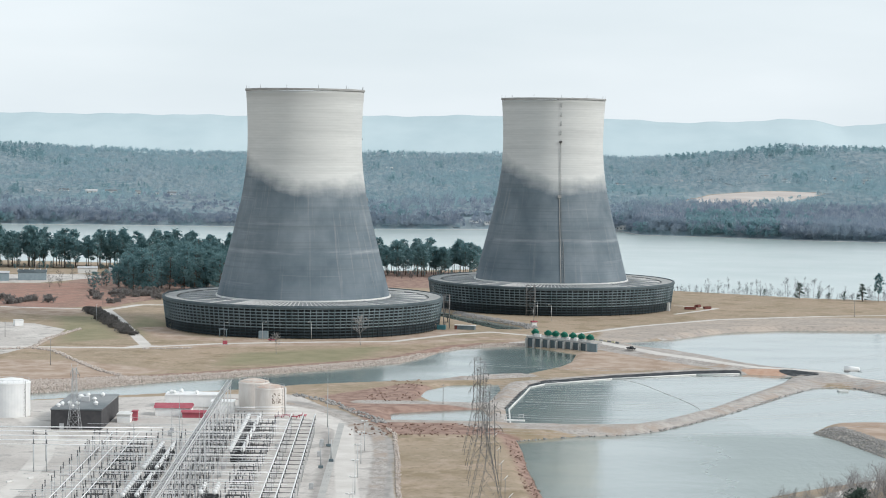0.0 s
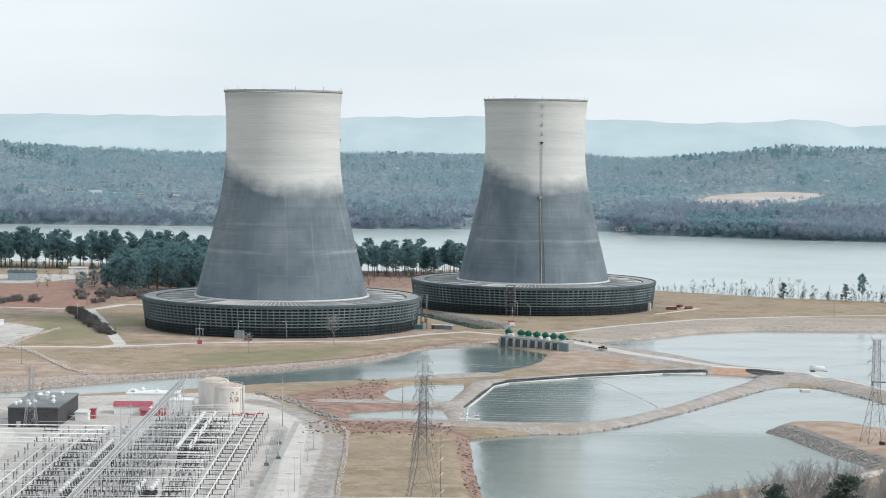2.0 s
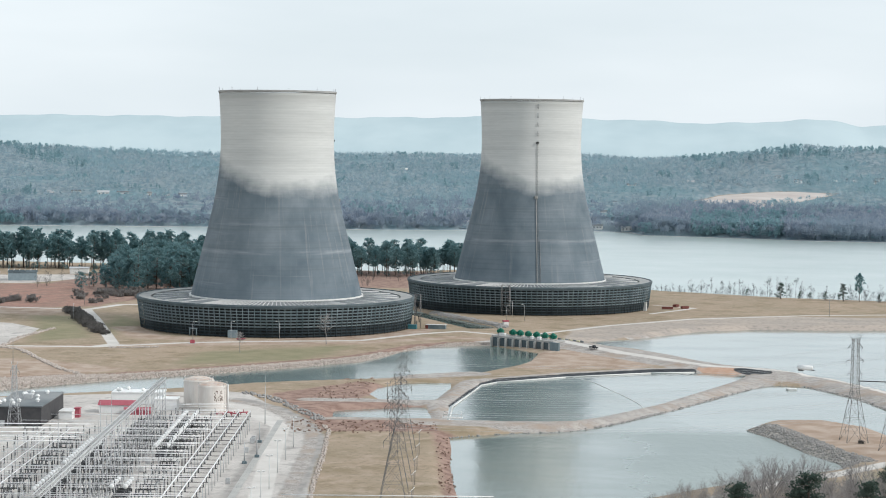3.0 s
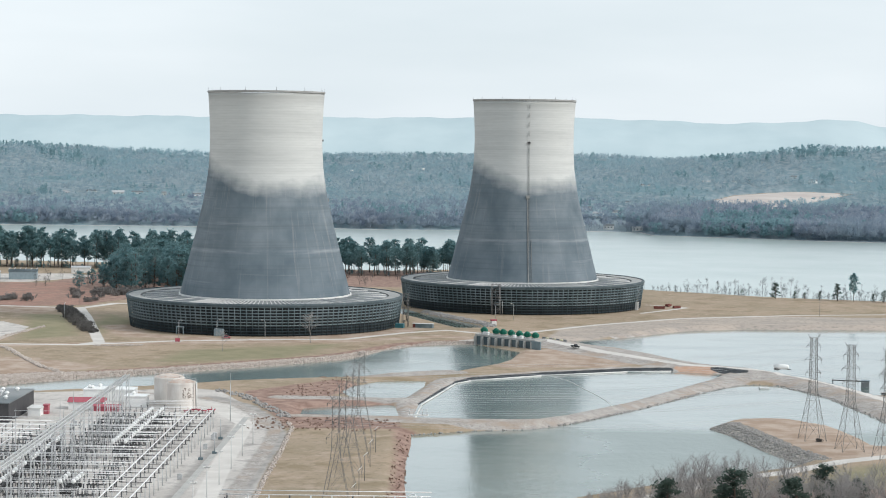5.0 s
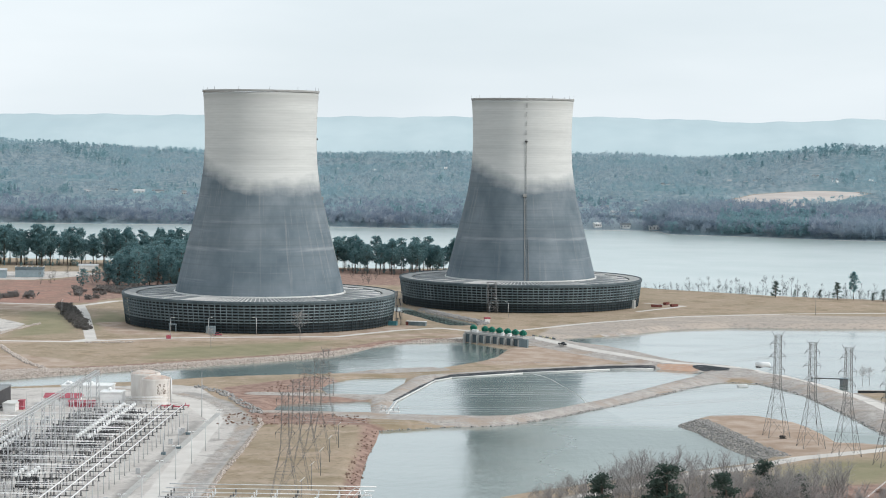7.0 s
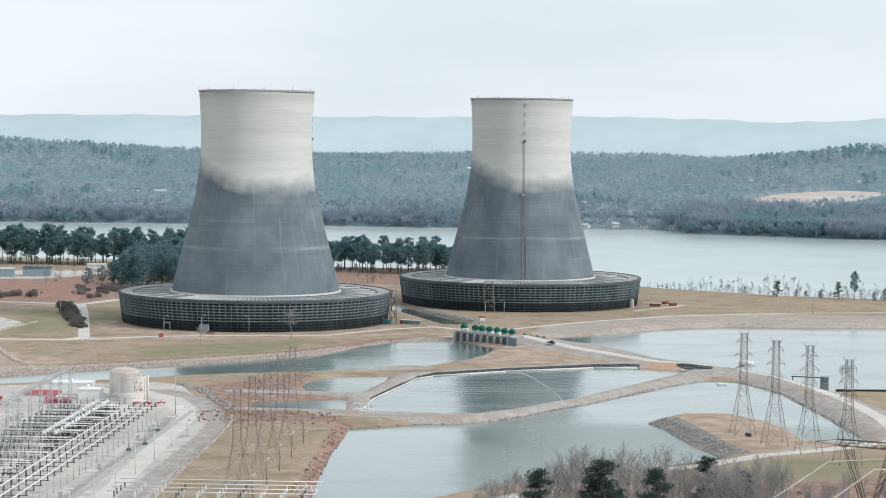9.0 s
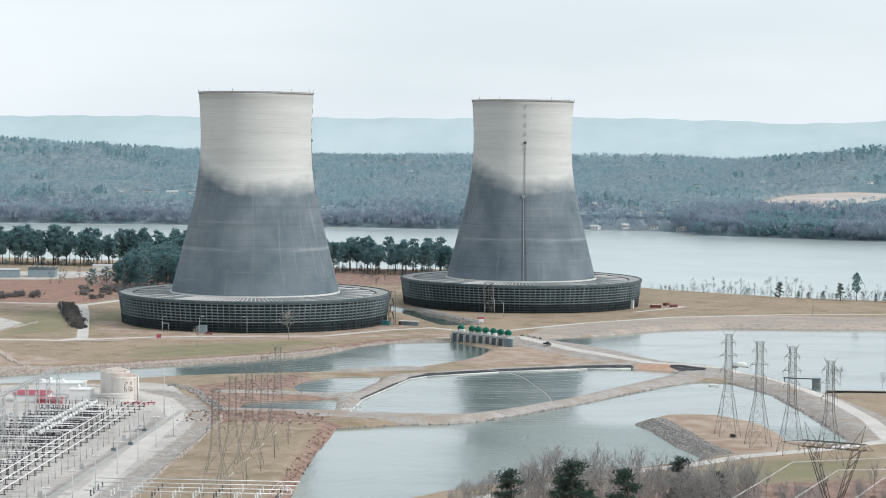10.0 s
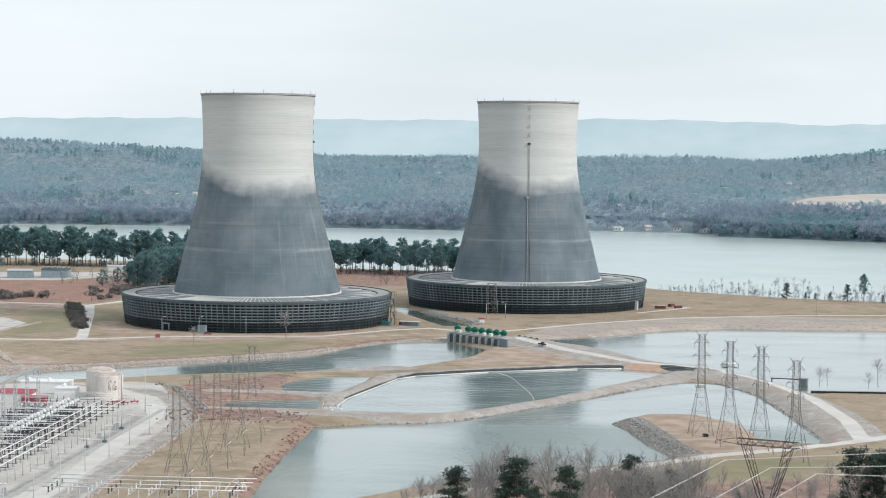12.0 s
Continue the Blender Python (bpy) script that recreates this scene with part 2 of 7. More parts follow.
def water_material(name, a, b, rough, ripple, size, ior=1.6, coat=0.0, calm=None):
    """Water with wind ripples that come and go in patches; calm: (x from, x to) over which the sheltered west turns ruffled."""
    m, p = base_material(name, rough, 0.0, 0.5)
    p.inputs["IOR"].default_value = ior
    p.inputs["Coat Weight"].default_value = coat
    p.inputs["Coat Roughness"].default_value = rough
    p.inputs["Coat IOR"].default_value = 1.6
    link(m, blend(m, grain(m, 0.01), a, b), p.inputs["Base Color"])
    f = grain(m, size, 0.2, 0.8, 3.0, (1, 0.45, 1))
    wind = grain(m, 0.018, 0.35, 0.65, 3.0, (0.5, 1.6, 1))
    if calm:
        g = m.node_tree.nodes.new("ShaderNodeNewGeometry")
        s = m.node_tree.nodes.new("ShaderNodeSeparateXYZ")
        link(m, g.outputs["Position"], s.inputs[0])
        shelter = node(m, "ShaderNodeMapRange", From_Min=calm[0], From_Max=calm[1], To_Max=2.6)
        link(m, s.outputs["X"], shelter.inputs["Value"])
        south = node(m, "ShaderNodeMapRange", From_Min=-395.0, From_Max=-425.0)
        link(m, s.outputs["Y"], south.inputs["Value"])
        both = node(m, "ShaderNodeMath")
        both.operation = "MULTIPLY"
        link(m, shelter.outputs[0], both.inputs[0])
        link(m, south.outputs[0], both.inputs[1])
        total = node(m, "ShaderNodeMath")
        total.operation = "ADD"
        link(m, wind, total.inputs[0])
        link(m, both.outputs[0], total.inputs[1])
        # the lined pond is ruffled on the west of its float line
        lean = node(m, "ShaderNodeMath")
        lean.operation = "MULTIPLY_ADD"
        link(m, s.outputs["Y"], lean.inputs[0])
        lean.inputs[1].default_value = 0.27
        link(m, s.outputs["X"], lean.inputs[2])
        west = node(m, "ShaderNodeMapRange", From_Min=112.0, From_Max=110.5)
        link(m, lean.outputs[0], west.inputs["Value"])
        north = node(m, "ShaderNodeMapRange", From_Min=-405.0, From_Max=-400.0, To_Max=0.6)
        link(m, s.outputs["Y"], north.inputs["Value"])
        ruffled = node(m, "ShaderNodeMath")
        ruffled.operation = "MULTIPLY_ADD"
        link(m, west.outputs[0], ruffled.inputs[0])
        link(m, north.outputs[0], ruffled.inputs[1])
        link(m, total.outputs[0], ruffled.inputs[2])
        wind = total.outputs[0]
        coarse = node(m, "ShaderNodeMapRange", From_Max=3.0, To_Min=rough * 0.8, To_Max=rough * 3.2)
        link(m, ruffled.outputs[0], coarse.inputs["Value"])
        link(m, coarse.outputs[0], p.inputs["Roughness"])
        link(m, coarse.outputs[0], p.inputs["Coat Roughness"])
    st = node(m, "ShaderNodeMapRange", To_Min=ripple * 0.45, To_Max=ripple * 1.3)
    st.clamp = False
    link(m, wind, st.inputs["Value"])
    bp = node(m, "ShaderNodeBump", Distance=0.3)
    link(m, f, bp.inputs["Height"])
    link(m, st.outputs[0], bp.inputs["Strength"])
    link(m, bp.outputs["Normal"], p.inputs["Normal"])
    link(m, bp.outputs["Normal"], p.inputs["Coat Normal"])
    return m


WATER = water_material("still pond water", (0.1, 0.148, 0.132), (0.138, 0.188, 0.167), 0.1, 0.14, 0.35, 1.75, 0.55, (160.0, 205.0))
# pale base colour stands in for the bright sky mirrored in the lake
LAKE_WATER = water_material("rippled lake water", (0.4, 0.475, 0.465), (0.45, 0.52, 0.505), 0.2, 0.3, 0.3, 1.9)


def ground_material():
    """Winter turf with soil, gravel, road and rock zones, told apart by the stored distance to each zone's edge."""
    m, p = base_material("open ground", 0.95, 0.0, 0.15)

    def zone(name, soft=0.6, wander=1.6, scale=0.25):
        a = m.node_tree.nodes.new("ShaderNodeAttribute")
        a.attribute_name = name
        n = grain(m, scale, 0.0, 1.0, 5.0)
        k = node(m, "ShaderNodeMath")
        k.operation = "MULTIPLY_ADD"
        link(m, n, k.inputs[0])
        k.inputs[1].default_value = 2 * wander
        link(m, a.outputs["Fac"], k.inputs[2])
        r = node(m, "ShaderNodeMapRange", From_Min=wander + soft, From_Max=wander - soft)
        link(m, k.outputs[0], r.inputs["Value"])
        return r.outputs[0]

    turf = blend(m, grain(m, 0.015, 0.35, 0.65), (0.352, 0.275, 0.205), (0.287, 0.235, 0.17))
    turf = blend(m, grain(m, 0.05, 0.5, 0.62, 6.0), turf, (0.25, 0.2, 0.135))
    turf = blend(m, grain(m, 0.13, 0.52, 0.7, 7.0), turf, (0.395, 0.315, 0.25))
    turf = blend(m, grain(m, 0.5, 0.52, 0.8, 7.0), turf, (0.19, 0.155, 0.1))
    lush = blend(m, grain(m, 0.08, 0.35, 0.65, 6.0), (0.205, 0.195, 0.12), (0.265, 0.235, 0.155))
    soil = blend(m, grain(m, 0.09, 0.4, 0.6, 6.0), (0.31, 0.23, 0.175), (0.42, 0.34, 0.28))
    brush = blend(m, grain(m, 0.2, 0.4, 0.6, 7.0), (0.215, 0.14, 0.115), (0.32, 0.225, 0.185))
    gravel = blend(m, grain(m, 0.03, 0.4, 0.6, 5.0), (0.45, 0.42, 0.395), (0.57, 0.54, 0.51))
    gravel = blend(m, grain(m, 0.12, 0.52, 0.68, 6.0), gravel, (0.29, 0.275, 0.26))
    gravel = blend(m, grain(m, 0.7, 0.5, 0.8, 6.0), gravel, (0.33, 0.32, 0.3))
    dyke = blend(m, grain(m, 0.2, 0.35, 0.65, 6.0), (0.295, 0.27, 0.25), (0.43, 0.4, 0.375))
    dyke = blend(m, grain(m, 0.9, 0.5, 0.7, 8.0), dyke, (0.2, 0.185, 0.17))
    dyke = blend(m, grain(m, 1.7, 0.56, 0.7, 6.0), dyke, (0.52, 0.49, 0.46))
    dyke = blend(m, grain(m, 0.045, 0.5, 0.68, 5.0), dyke, (0.33, 0.265, 0.215))
    road = blend(m, grain(m, 0.08, 0.35, 0.65, 5.0), (0.5, 0.475, 0.445), (0.6, 0.575, 0.545))
    rock = blend(m, grain(m, 0.8, 0.4, 0.6, 6.0), (0.2, 0.19, 0.17), (0.42, 0.39, 0.35))
    liner = blend(m, grain(m, 0.3), (0.03, 0.035, 0.04), (0.07, 0.075, 0.08))
    clay = blend(m, grain(m, 0.3), (0.41, 0.26, 0.185), (0.47, 0.335, 0.26))
    # hill floor shares the haze-blue tint of the far woods
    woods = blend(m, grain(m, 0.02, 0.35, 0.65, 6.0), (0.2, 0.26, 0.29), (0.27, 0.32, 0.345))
    c = blend(m, zone("lush", 6.0, 9.0, 0.06), turf, lush)
    c = blend(m, zone("soil", 2.5, 5.0, 0.15), c, soil)
    c = blend(m, zone("brush", 1.5, 3.0), c, brush)
    red = blend(m, grain(m, 0.07, 0.38, 0.6, 6.0), (0.31, 0.185, 0.15), (0.24, 0.16, 0.13))
    red = blend(m, grain(m, 0.3, 0.5, 0.75, 7.0), red, (0.38, 0.25, 0.2))
    c = blend(m, zone("red", 3.0, 6.0, 0.08), c, red)
    c = blend(m, zone("gravel", 0.5, 0.6), c, gravel)
    track = blend(m, grain(m, 0.15, 0.4, 0.62, 6.0), (0.27, 0.258, 0.245), (0.36, 0.34, 0.32))
    c = blend(m, zone("track", 1.0, 2.0, 0.2), c, track)
    c = blend(m, zone("dyke", 0.6, 1.2), c, dyke)
    slope = blend(m, grain(m, 0.06, 0.4, 0.62, 6.0, (0.45, 1, 1)), (0.42, 0.36, 0.31), (0.335, 0.3, 0.27))
    slope = blend(m, grain(m, 0.35, 0.5, 0.72, 7.0), slope, (0.22, 0.205, 0.185))
    c = blend(m, zone("slope", 1.5, 4.0, 0.1), c, slope)
    c = blend(m, zone("rock", 0.5, 0.8), c, rock)
    c = blend(m, zone("road", 0.35, 0.4), c, road)
    c = blend(m, zone("clay", 0.3, 0.3), c, clay)
    c = blend(m, zone("liner", 0.3, 0.3), c, liner)
    c = blend(m, zone("woods", 3.0, 6.0), c, woods)
    field = blend(m, grain(m, 0.03, 0.4, 0.6, 5.0, (0.4, 1, 1)), (0.43, 0.385, 0.36), (0.5, 0.465, 0.44))
    c = blend(m, zone("fallow", 2.0, 3.0), c, field)
    c = blend(m, zone("beach", 0.5, 0.7), c, (0.44, 0.415, 0.385))
    link(m, c, p.inputs["Base Color"])
    bump(m, p, grain(m, 1.2, 0.2, 0.8, 6.0), 0.5, 0.15)
    return m


GROUND = ground_material()
# haze over the ridge painted as blue colour plus a weak glow
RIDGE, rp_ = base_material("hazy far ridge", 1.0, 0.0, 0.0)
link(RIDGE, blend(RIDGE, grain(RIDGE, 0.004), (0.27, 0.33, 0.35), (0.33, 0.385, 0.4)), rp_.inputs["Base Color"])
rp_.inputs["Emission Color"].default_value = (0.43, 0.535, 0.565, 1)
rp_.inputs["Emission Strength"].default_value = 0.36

# ---- helpers for building ----
def mesh_object(name, verts, faces, material, parent=None, label="", smooth=False):
    me = bpy.data.meshes.new(name)
    me.from_pydata([tuple(v) for v in verts], [], [tuple(f) for f in faces])
    me.materials.append(material)
    if smooth:
        me.polygons.foreach_set("use_smooth", [True] * len(me.polygons))
    ob = new(name, me)
    if parent is not None:
        ob.parent = parent
    return tagged(ob, label) if label else ob


def part(name, bm, material, parent=None, label="", smooth=False):
    """One mesh object from a bmesh, under a thing or a part."""
    me = bpy.data.meshes.new(name)
    bm.to_mesh(me)
    bm.free()
    me.materials.append(material)
    if smooth:
        me.polygons.foreach_set("use_smooth", [True] * len(me.polygons))
    ob = new(name, me)
    if parent is not None:
        ob.parent = parent
    return tagged(ob, label) if label else ob


def thing(name, x, y, z, rz=0.0, **tags):
    ob = new(name)
    ob.matrix_world = pose(x, y, z, 0, 0, rz)
    ob.empty_display_size = 0.5
    return tagged(ob, **tags)


def add_box(bm, x0, x1, y0, y1, z0, z1, bevel=0.0):
    r = bmesh.ops.create_cube(bm, size=1.0, matrix=Matrix.LocRotScale(((x0 + x1) / 2, (y0 + y1) / 2, (z0 + z1) / 2), None, (x1 - x0, y1 - y0, z1 - z0)))
    if bevel:
        edges = list({e for v in r["verts"] for e in v.link_edges})
        bmesh.ops.bevel(bm, geom=edges, offset=bevel, segments=2, affect="EDGES")
    return bm


def add_cone(bm, x, y, z0, z1, r0, r1, n=16):
    bmesh.ops.create_cone(bm, cap_ends=True, segments=n, radius1=r0, radius2=r1, depth=z1 - z0, matrix=Matrix.Translation((x, y, (z0 + z1) / 2)))
    return bm


def signed_distance(px, py, poly):
    """Distance to a closed outline, negative inside."""
    d = np.full(px.shape, 1e9)
    inside = np.zeros(px.shape, bool)
    n = len(poly)
    for i in range(n):
        (ax, ay), (bx, by) = poly[i], poly[(i + 1) % n]
        ex, ey = bx - ax, by - ay
        t = np.clip(((px - ax) * ex + (py - ay) * ey) / (ex * ex + ey * ey), 0, 1)
        d = np.minimum(d, np.hypot(px - ax - t * ex, py - ay - t * ey))
        if ay != by:
            inside ^= ((ay > py) != (by > py)) & (px < (bx - ax) * (py - ay) / (by - ay) + ax)
    return np.where(inside, -d, d)


def line_distance(px, py, line):
    d = np.full(px.shape, 1e9)
    for (ax, ay), (bx, by) in zip(line, line[1:]):
        ex, ey = bx - ax, by - ay
        t = np.clip(((px - ax) * ex + (py - ay) * ey) / (ex * ex + ey * ey), 0, 1)
        d = np.minimum(d, np.hypot(px - ax - t * ex, py - ay - t * ey))
    return d


# ---- the plan: waters, roads and grounds ----
WATER_Z = -0.8
CHANNEL = [(-260, -425), (-81, -320), (-61, -299), (-35, -274), (7, -240), (37, -214), (67, -181), (77, -155), (84, -129), (97, -106), (116, -94), (131, -92),
           (157, -126), (153, -166), (145, -193), (126, -230), (115, -234), (100, -244), (84, -257), (44, -274), (24, -285), (2, -305), (-52, -337), (-260, -460)]
POND_A = [(82, -312), (84, -291), (94, -271), (116, -265.5), (117, -286), (111, -338), (104, -341), (90, -338)]
POND_B = [(72, -370), (92, -359), (106, -353), (109.5, -356), (114.5, -394), (110, -397), (74, -397.5)]
POND_C = [(120, -399), (119, -352), (126, -301), (129, -275), (136, -262), (169, -236), (211, -213), (233, -207), (258, -216), (249, -243), (233, -278), (204, -342), (179, -384), (167, -398), (145, -401)]
POND_D = [(123, -440), (145, -427), (167, -420), (179, -408), (190, -392), (216, -346), (245, -289), (261, -260), (271, -256), (280, -260), (289, -280), (298, -303),
          (310, -373), (319, -436), (317, -455), (297, -451), (294, -426), (289, -402), (273, -381), (248, -384), (238, -407), (245, -427), (255, -467), (263, -490),
          (262, -502), (210, -546), (177, -581), (165, -600), (135, -605), (129, -546), (126, -502), (125, -468)]
INTAKE = [(179, -68), (185, -60), (216, -38), (250, 8), (285, 28), (337, 31), (378, 38), (450, 52), (900, 90), (900, -250), (500, -270), (356, -284), (322, -296), (313, -268), (300, -235),
          (276, -200), (260, -190), (243, -163), (228, -132), (210, -102), (194, -86), (184, -76)]
BASIN = [(62, 142), (74, 136), (86, 107), (106, 68), (129, 24), (131, 4), (118, 0), (106, 26), (95, 52), (72, 103)]
LAKE = [(-1500, 760), (-700, 640), (-322, 575), (-122, 548), (30, 524), (100, 560), (165, 470), (222, 368), (250, 336), (286, 314), (336, 282), (389, 267), (450, 246), (520, 222), (700, 130), (1400, -100), (1500, 1050),
        (700, 1140), (480, 1185), (373, 1245), (284, 1275), (270, 1362), (131, 1380), (-32, 1338), (-210, 1362), (-383, 1352), (-660, 1325), (-1500, 1300)]
FIELD_FAR = [(345, 1650), (392, 1565), (460, 1605), (540, 1710), (600, 1790), (510, 1785), (420, 1745)]
FIELD_SMALL = [(420, 1930), (520, 1920), (640, 1960), (560, 1990)]
WATERS = (CHANNEL, POND_A, POND_B, POND_C, POND_D, INTAKE, BASIN, LAKE)

YARD = [(-320, -470), (-52, -350), (18, -322), (30, -329), (74, -441), (85, -579), (95, -760), (-420, -760)]
BANK_TOP = [(-103.6, -294.5), (-90.9, -284.9), (-78.2, -282.6), (-67.6, -272.5), (-55.2, -268.5), (-38.9, -263.9), (-18.8, -249.2), (5.1, -228.8), (35.4, -201.5), (55.6, -182.7), (68.4, -164.4), (81.1, -136.8), (91.5, -111.3), (109.1, -93.5), (129.1, -84.6)]
ROCK_BAND = [(-260, -374)] + BANK_TOP + [
             (131, -93), (116, -95), (97, -107), (84, -130), (77, -156), (67, -182), (37, -215), (7, -241), (-35, -275), (-61, -300), (-81, -321), (-260, -426)]
SPIT = [(316, -455), (297, -451), (294, -426), (289, -402), (273, -381), (252, -385), (249, -404), (261, -450), (274, -497), (300, -482)]
ROADS = (([(-260, -150), (-119, -142), (-79, -141), (-61, -129), (-33, -111), (11, -97), (58, -86), (88, -42), (111, -22), (135, -40), (150, -62)], 2.6),
         ([(-72, -124), (-94, -47), (-115, 26), (-134, 87), (-120, 130), (-60, 140)], 3.2),
         ([(-134, 87), (-300, 96)], 2.5), ([(-78, -137), (-74, -128), (-66, -130)], 2.6),
         ([(168, -78), (199, -136), (241, -196), (282, -216), (306, -268), (322, -325), (332, -396), (334, -450), (360, -420), (420, -380)], 3.4),
         ([(150, -40), (200, 30), (254, 84), (329, 122), (430, 150)], 2.2),
         ([(236, 190), (262, 170), (250, 150), (230, 120)], 2.0),
         ([(180, -616), (202.6, -586), (208, -579), (236.5, -540), (255, -525), (278, -498), (306, -477), (334, -450)], 3.2),
         ([(10, -345), (36, -380), (58, -434), (66.6, -537), (72, -595), (76, -720)], 3.6),
         ([(-90, -395), (-66, -418), (-48, -459), (-39, -512), (-34, -563), (-33, -620), (-36, -720)], 3.6))
DYKES = (([(112, -410), (145, -414), (170, -409), (183, -396), (208, -350), (240, -284), (262, -240), (275, -230)], 8.5),
         ([(122, -400), (118, -345), (127, -284), (131, -268), (170, -236), (212, -210), (235, -203)], 6.0),
         ([(55, -262), (100, -252), (126, -238)], 5.0),
         ([(268, -232), (290, -245), (306, -300), (322, -370), (330, -440)], 12.0),
         ([(172, -80), (204, -134), (245, -196), (282, -216)], 17.0),
         ([(213, -30), (250, 17), (285, 39), (337, 42), (378, 50), (460, 66), (900, 106)], 11.0),
         ([(60, -348), (116, -346)], 3.0), ([(76, -404), (118, -403)], 4.0))


def ease(a, b, v):
    t = np.clip((v - a) / (b - a), 0, 1)
    return t * t * (3 - 2 * t)


def waves(x, y, seeds):
    """Gentle sum of sines for rolling land."""
    z = 0
    for k, (wx, wy, ph) in enumerate(seeds):
        z = z + np.sin(x / wx + y / wy + ph)
    return z / len(seeds)


def land(x, y, near=True):
    """Height of the ground and the distance to water."""
    lake = signed_distance(x, y, LAKE)
    far = y > 900
    d = lake
    if near:
        for w in WATERS[:-1]:
            d = np.minimum(d, signed_distance(x, y, w))
    g = 0.45 + 1.0 * ease(-250, -420, y) + 1.4 * ease(-90, -200, x) * ease(-60, 200, y)
    if near:
        for line, w in DYKES:
            g = np.maximum(g, 1.5 - 0.35 * np.maximum(0, line_distance(x, y, line) - w * 0.45))
    up = np.interp(y - 0.05 * x, (1200, 1330, 1450, 1750, 2150, 2450, 2800, 3000, 3300), (0, 4, 12, 31, 46, 57, 74, 70, 50))
    roll = waves(x, y, ((170, 400, 1.0), (-260, 310, 2.1), (330, -520, 0.4), (95, 210, 4.0)))
    hills = up + 6 * ease(1400, 2000, y) * roll + np.exp(-((y - 2450) / 330) ** 2) * (43 * ease(340, 640, x) + 40 * ease(-640, -1090, x)) + 6 * np.exp(-((x + 700) / 110) ** 2 - ((y - 2820) / 200) ** 2)
    hills = hills + 15 * np.exp(-((x - 490) / 210) ** 2 - ((y - 1850) / 170) ** 2)
    g = np.where(far, np.maximum(0.5, hills), g)
    bank = np.where(far, 0.16, np.where(y > 200, 0.25, 0.36))
    return np.maximum(np.minimum(g, WATER_Z + d * bank), WATER_Z - 2.0), d


def build_ground():
    def lines(fine, coarse):
        return np.unique(np.round(np.concatenate([np.arange(*f) for f in fine] + [np.array(coarse, float)]), 2))

    xs = lines(((-330, 440, 2.8), (440, 700, 6.0), (-700, -330, 12.0), (700, 1500, 25.0)), (-4900, -3500, -2500, -1800, -1400, -1100, -900, -800, 1500, 1900, 2500, 3500, 4900))
    ys = lines(((-690, 180, 2.6), (180, 620, 4.0), (620, 1150, 40.0), (1150, 1460, 6.0), (1460, 3300, 22.0)), (-4900, -3000, -2000, -1500, -1250, -1000, -880, -800, 3300, 3600, 4200, 4900))
    gx, gy = np.meshgrid(xs, ys)
    px, py = gx.ravel(), gy.ravel()
    close = (np.abs(px) < 950) & (py > -900) & (py < 640)
    z = np.zeros(px.shape)
    d = np.zeros(px.shape)
    z[close], d[close] = land(px[close], py[close])
    z[~close], d[~close] = land(px[~close], py[~close], False)
    nx, ny = len(xs), len(ys)
    i = (np.arange(ny - 1)[:, None] * nx + np.arange(nx - 1)).ravel()
    quads = np.stack([i, i + 1, i + nx + 1, i + nx], 1)
    me = bpy.data.meshes.new("ground")
    me.vertices.add(len(px))
    me.vertices.foreach_set("co", np.stack([px, py, z], 1).ravel())
    me.loops.add(quads.size)
    me.loops.foreach_set("vertex_index", quads.ravel())
    me.polygons.add(len(quads))
    me.polygons.foreach_set("loop_start", np.arange(0, quads.size, 4))
    me.polygons.foreach_set("use_smooth", np.ones(len(quads), bool))
    me.update()
    me.materials.append(GROUND)

    def store(name, values):
        me.attributes.new(name, "FLOAT", "POINT").data.foreach_set("value", np.clip(values, -30, 30))

    def zone(polys=(), strips=()):
        v = np.full(px.shape, 60.0)
        for poly in polys:
            v[close] = np.minimum(v[close], signed_distance(px[close], py[close], poly))
        for line, w in strips:
            v[close] = np.minimum(v[close], line_distance(px[close], py[close], line) - w)
        return v

    store("soil", (zone((((-330, -190), (-90, -205), (-40, -240), (-75, -290), (-330, -420)), ((157, -126), (172, -118), (195, -150), (216, -186), (205, -205), (150, -214), (143, -196), (152, -166)), SPIT, ((-180, -18), (-165, -38), (-160, -62), (-182, -75)), ((-230, 60), (-150, 40), (-140, 90), (-230, 110))),
                       (([(-84, -30), (-62, -84), (0, -100), (70, -60), (88, -20)], 9.0), ([(-60, -130), (60, -96), (110, -60), (128, -70)], 7.0), ([(-120, -150), (-30, -118)], 6.0)))))
    store("brush", zone((((40, -330), (75, -275), (90, -290), (80, -345), (108, -350), (112, -405), (120, -440), (76, -443)), ((-330, 110), (-140, 105), (-110, 200), (-330, 260)), ((-90, 320), (130, 320), (150, 500), (-90, 520)), ((-215, 225), (-105, 225), (-95, 340), (-200, 420)), ((270, -560), (420, -500), (420, -700), (200, -760), (170, -620)), ((176, -608), (215, -592), (255, -562), (285, -556), (300, -720), (170, -720))),
                        (([(121, -441), (124, -468), (127, -502), (130, -546), (134, -605)], 5.0), ([(x - 1.5, y + 2.5) for x, y in BANK_TOP[5:]], 5.5), ([(x - 1, y + 2) for x, y in BANK_TOP[:6]], 3.0))))
    store("red", zone((((-300, 285), (-253, 288), (-195, 300), (-150, 205), (-131, 112), (-188, 84), (-225, 120), (-300, 130)),), ()))
    store("lush", zone((((-105, 47), (-76, 0), (-84, -78), (-100, -40)), ((-155, 38), (-128, 40), (-92, -92), (-118, -120)), ((255, -560), (270, -520), (300, -500), (322, -500), (300, -545)), ((-20, -160), (30, -130), (60, -110), (40, -190), (-20, -215))), ()))
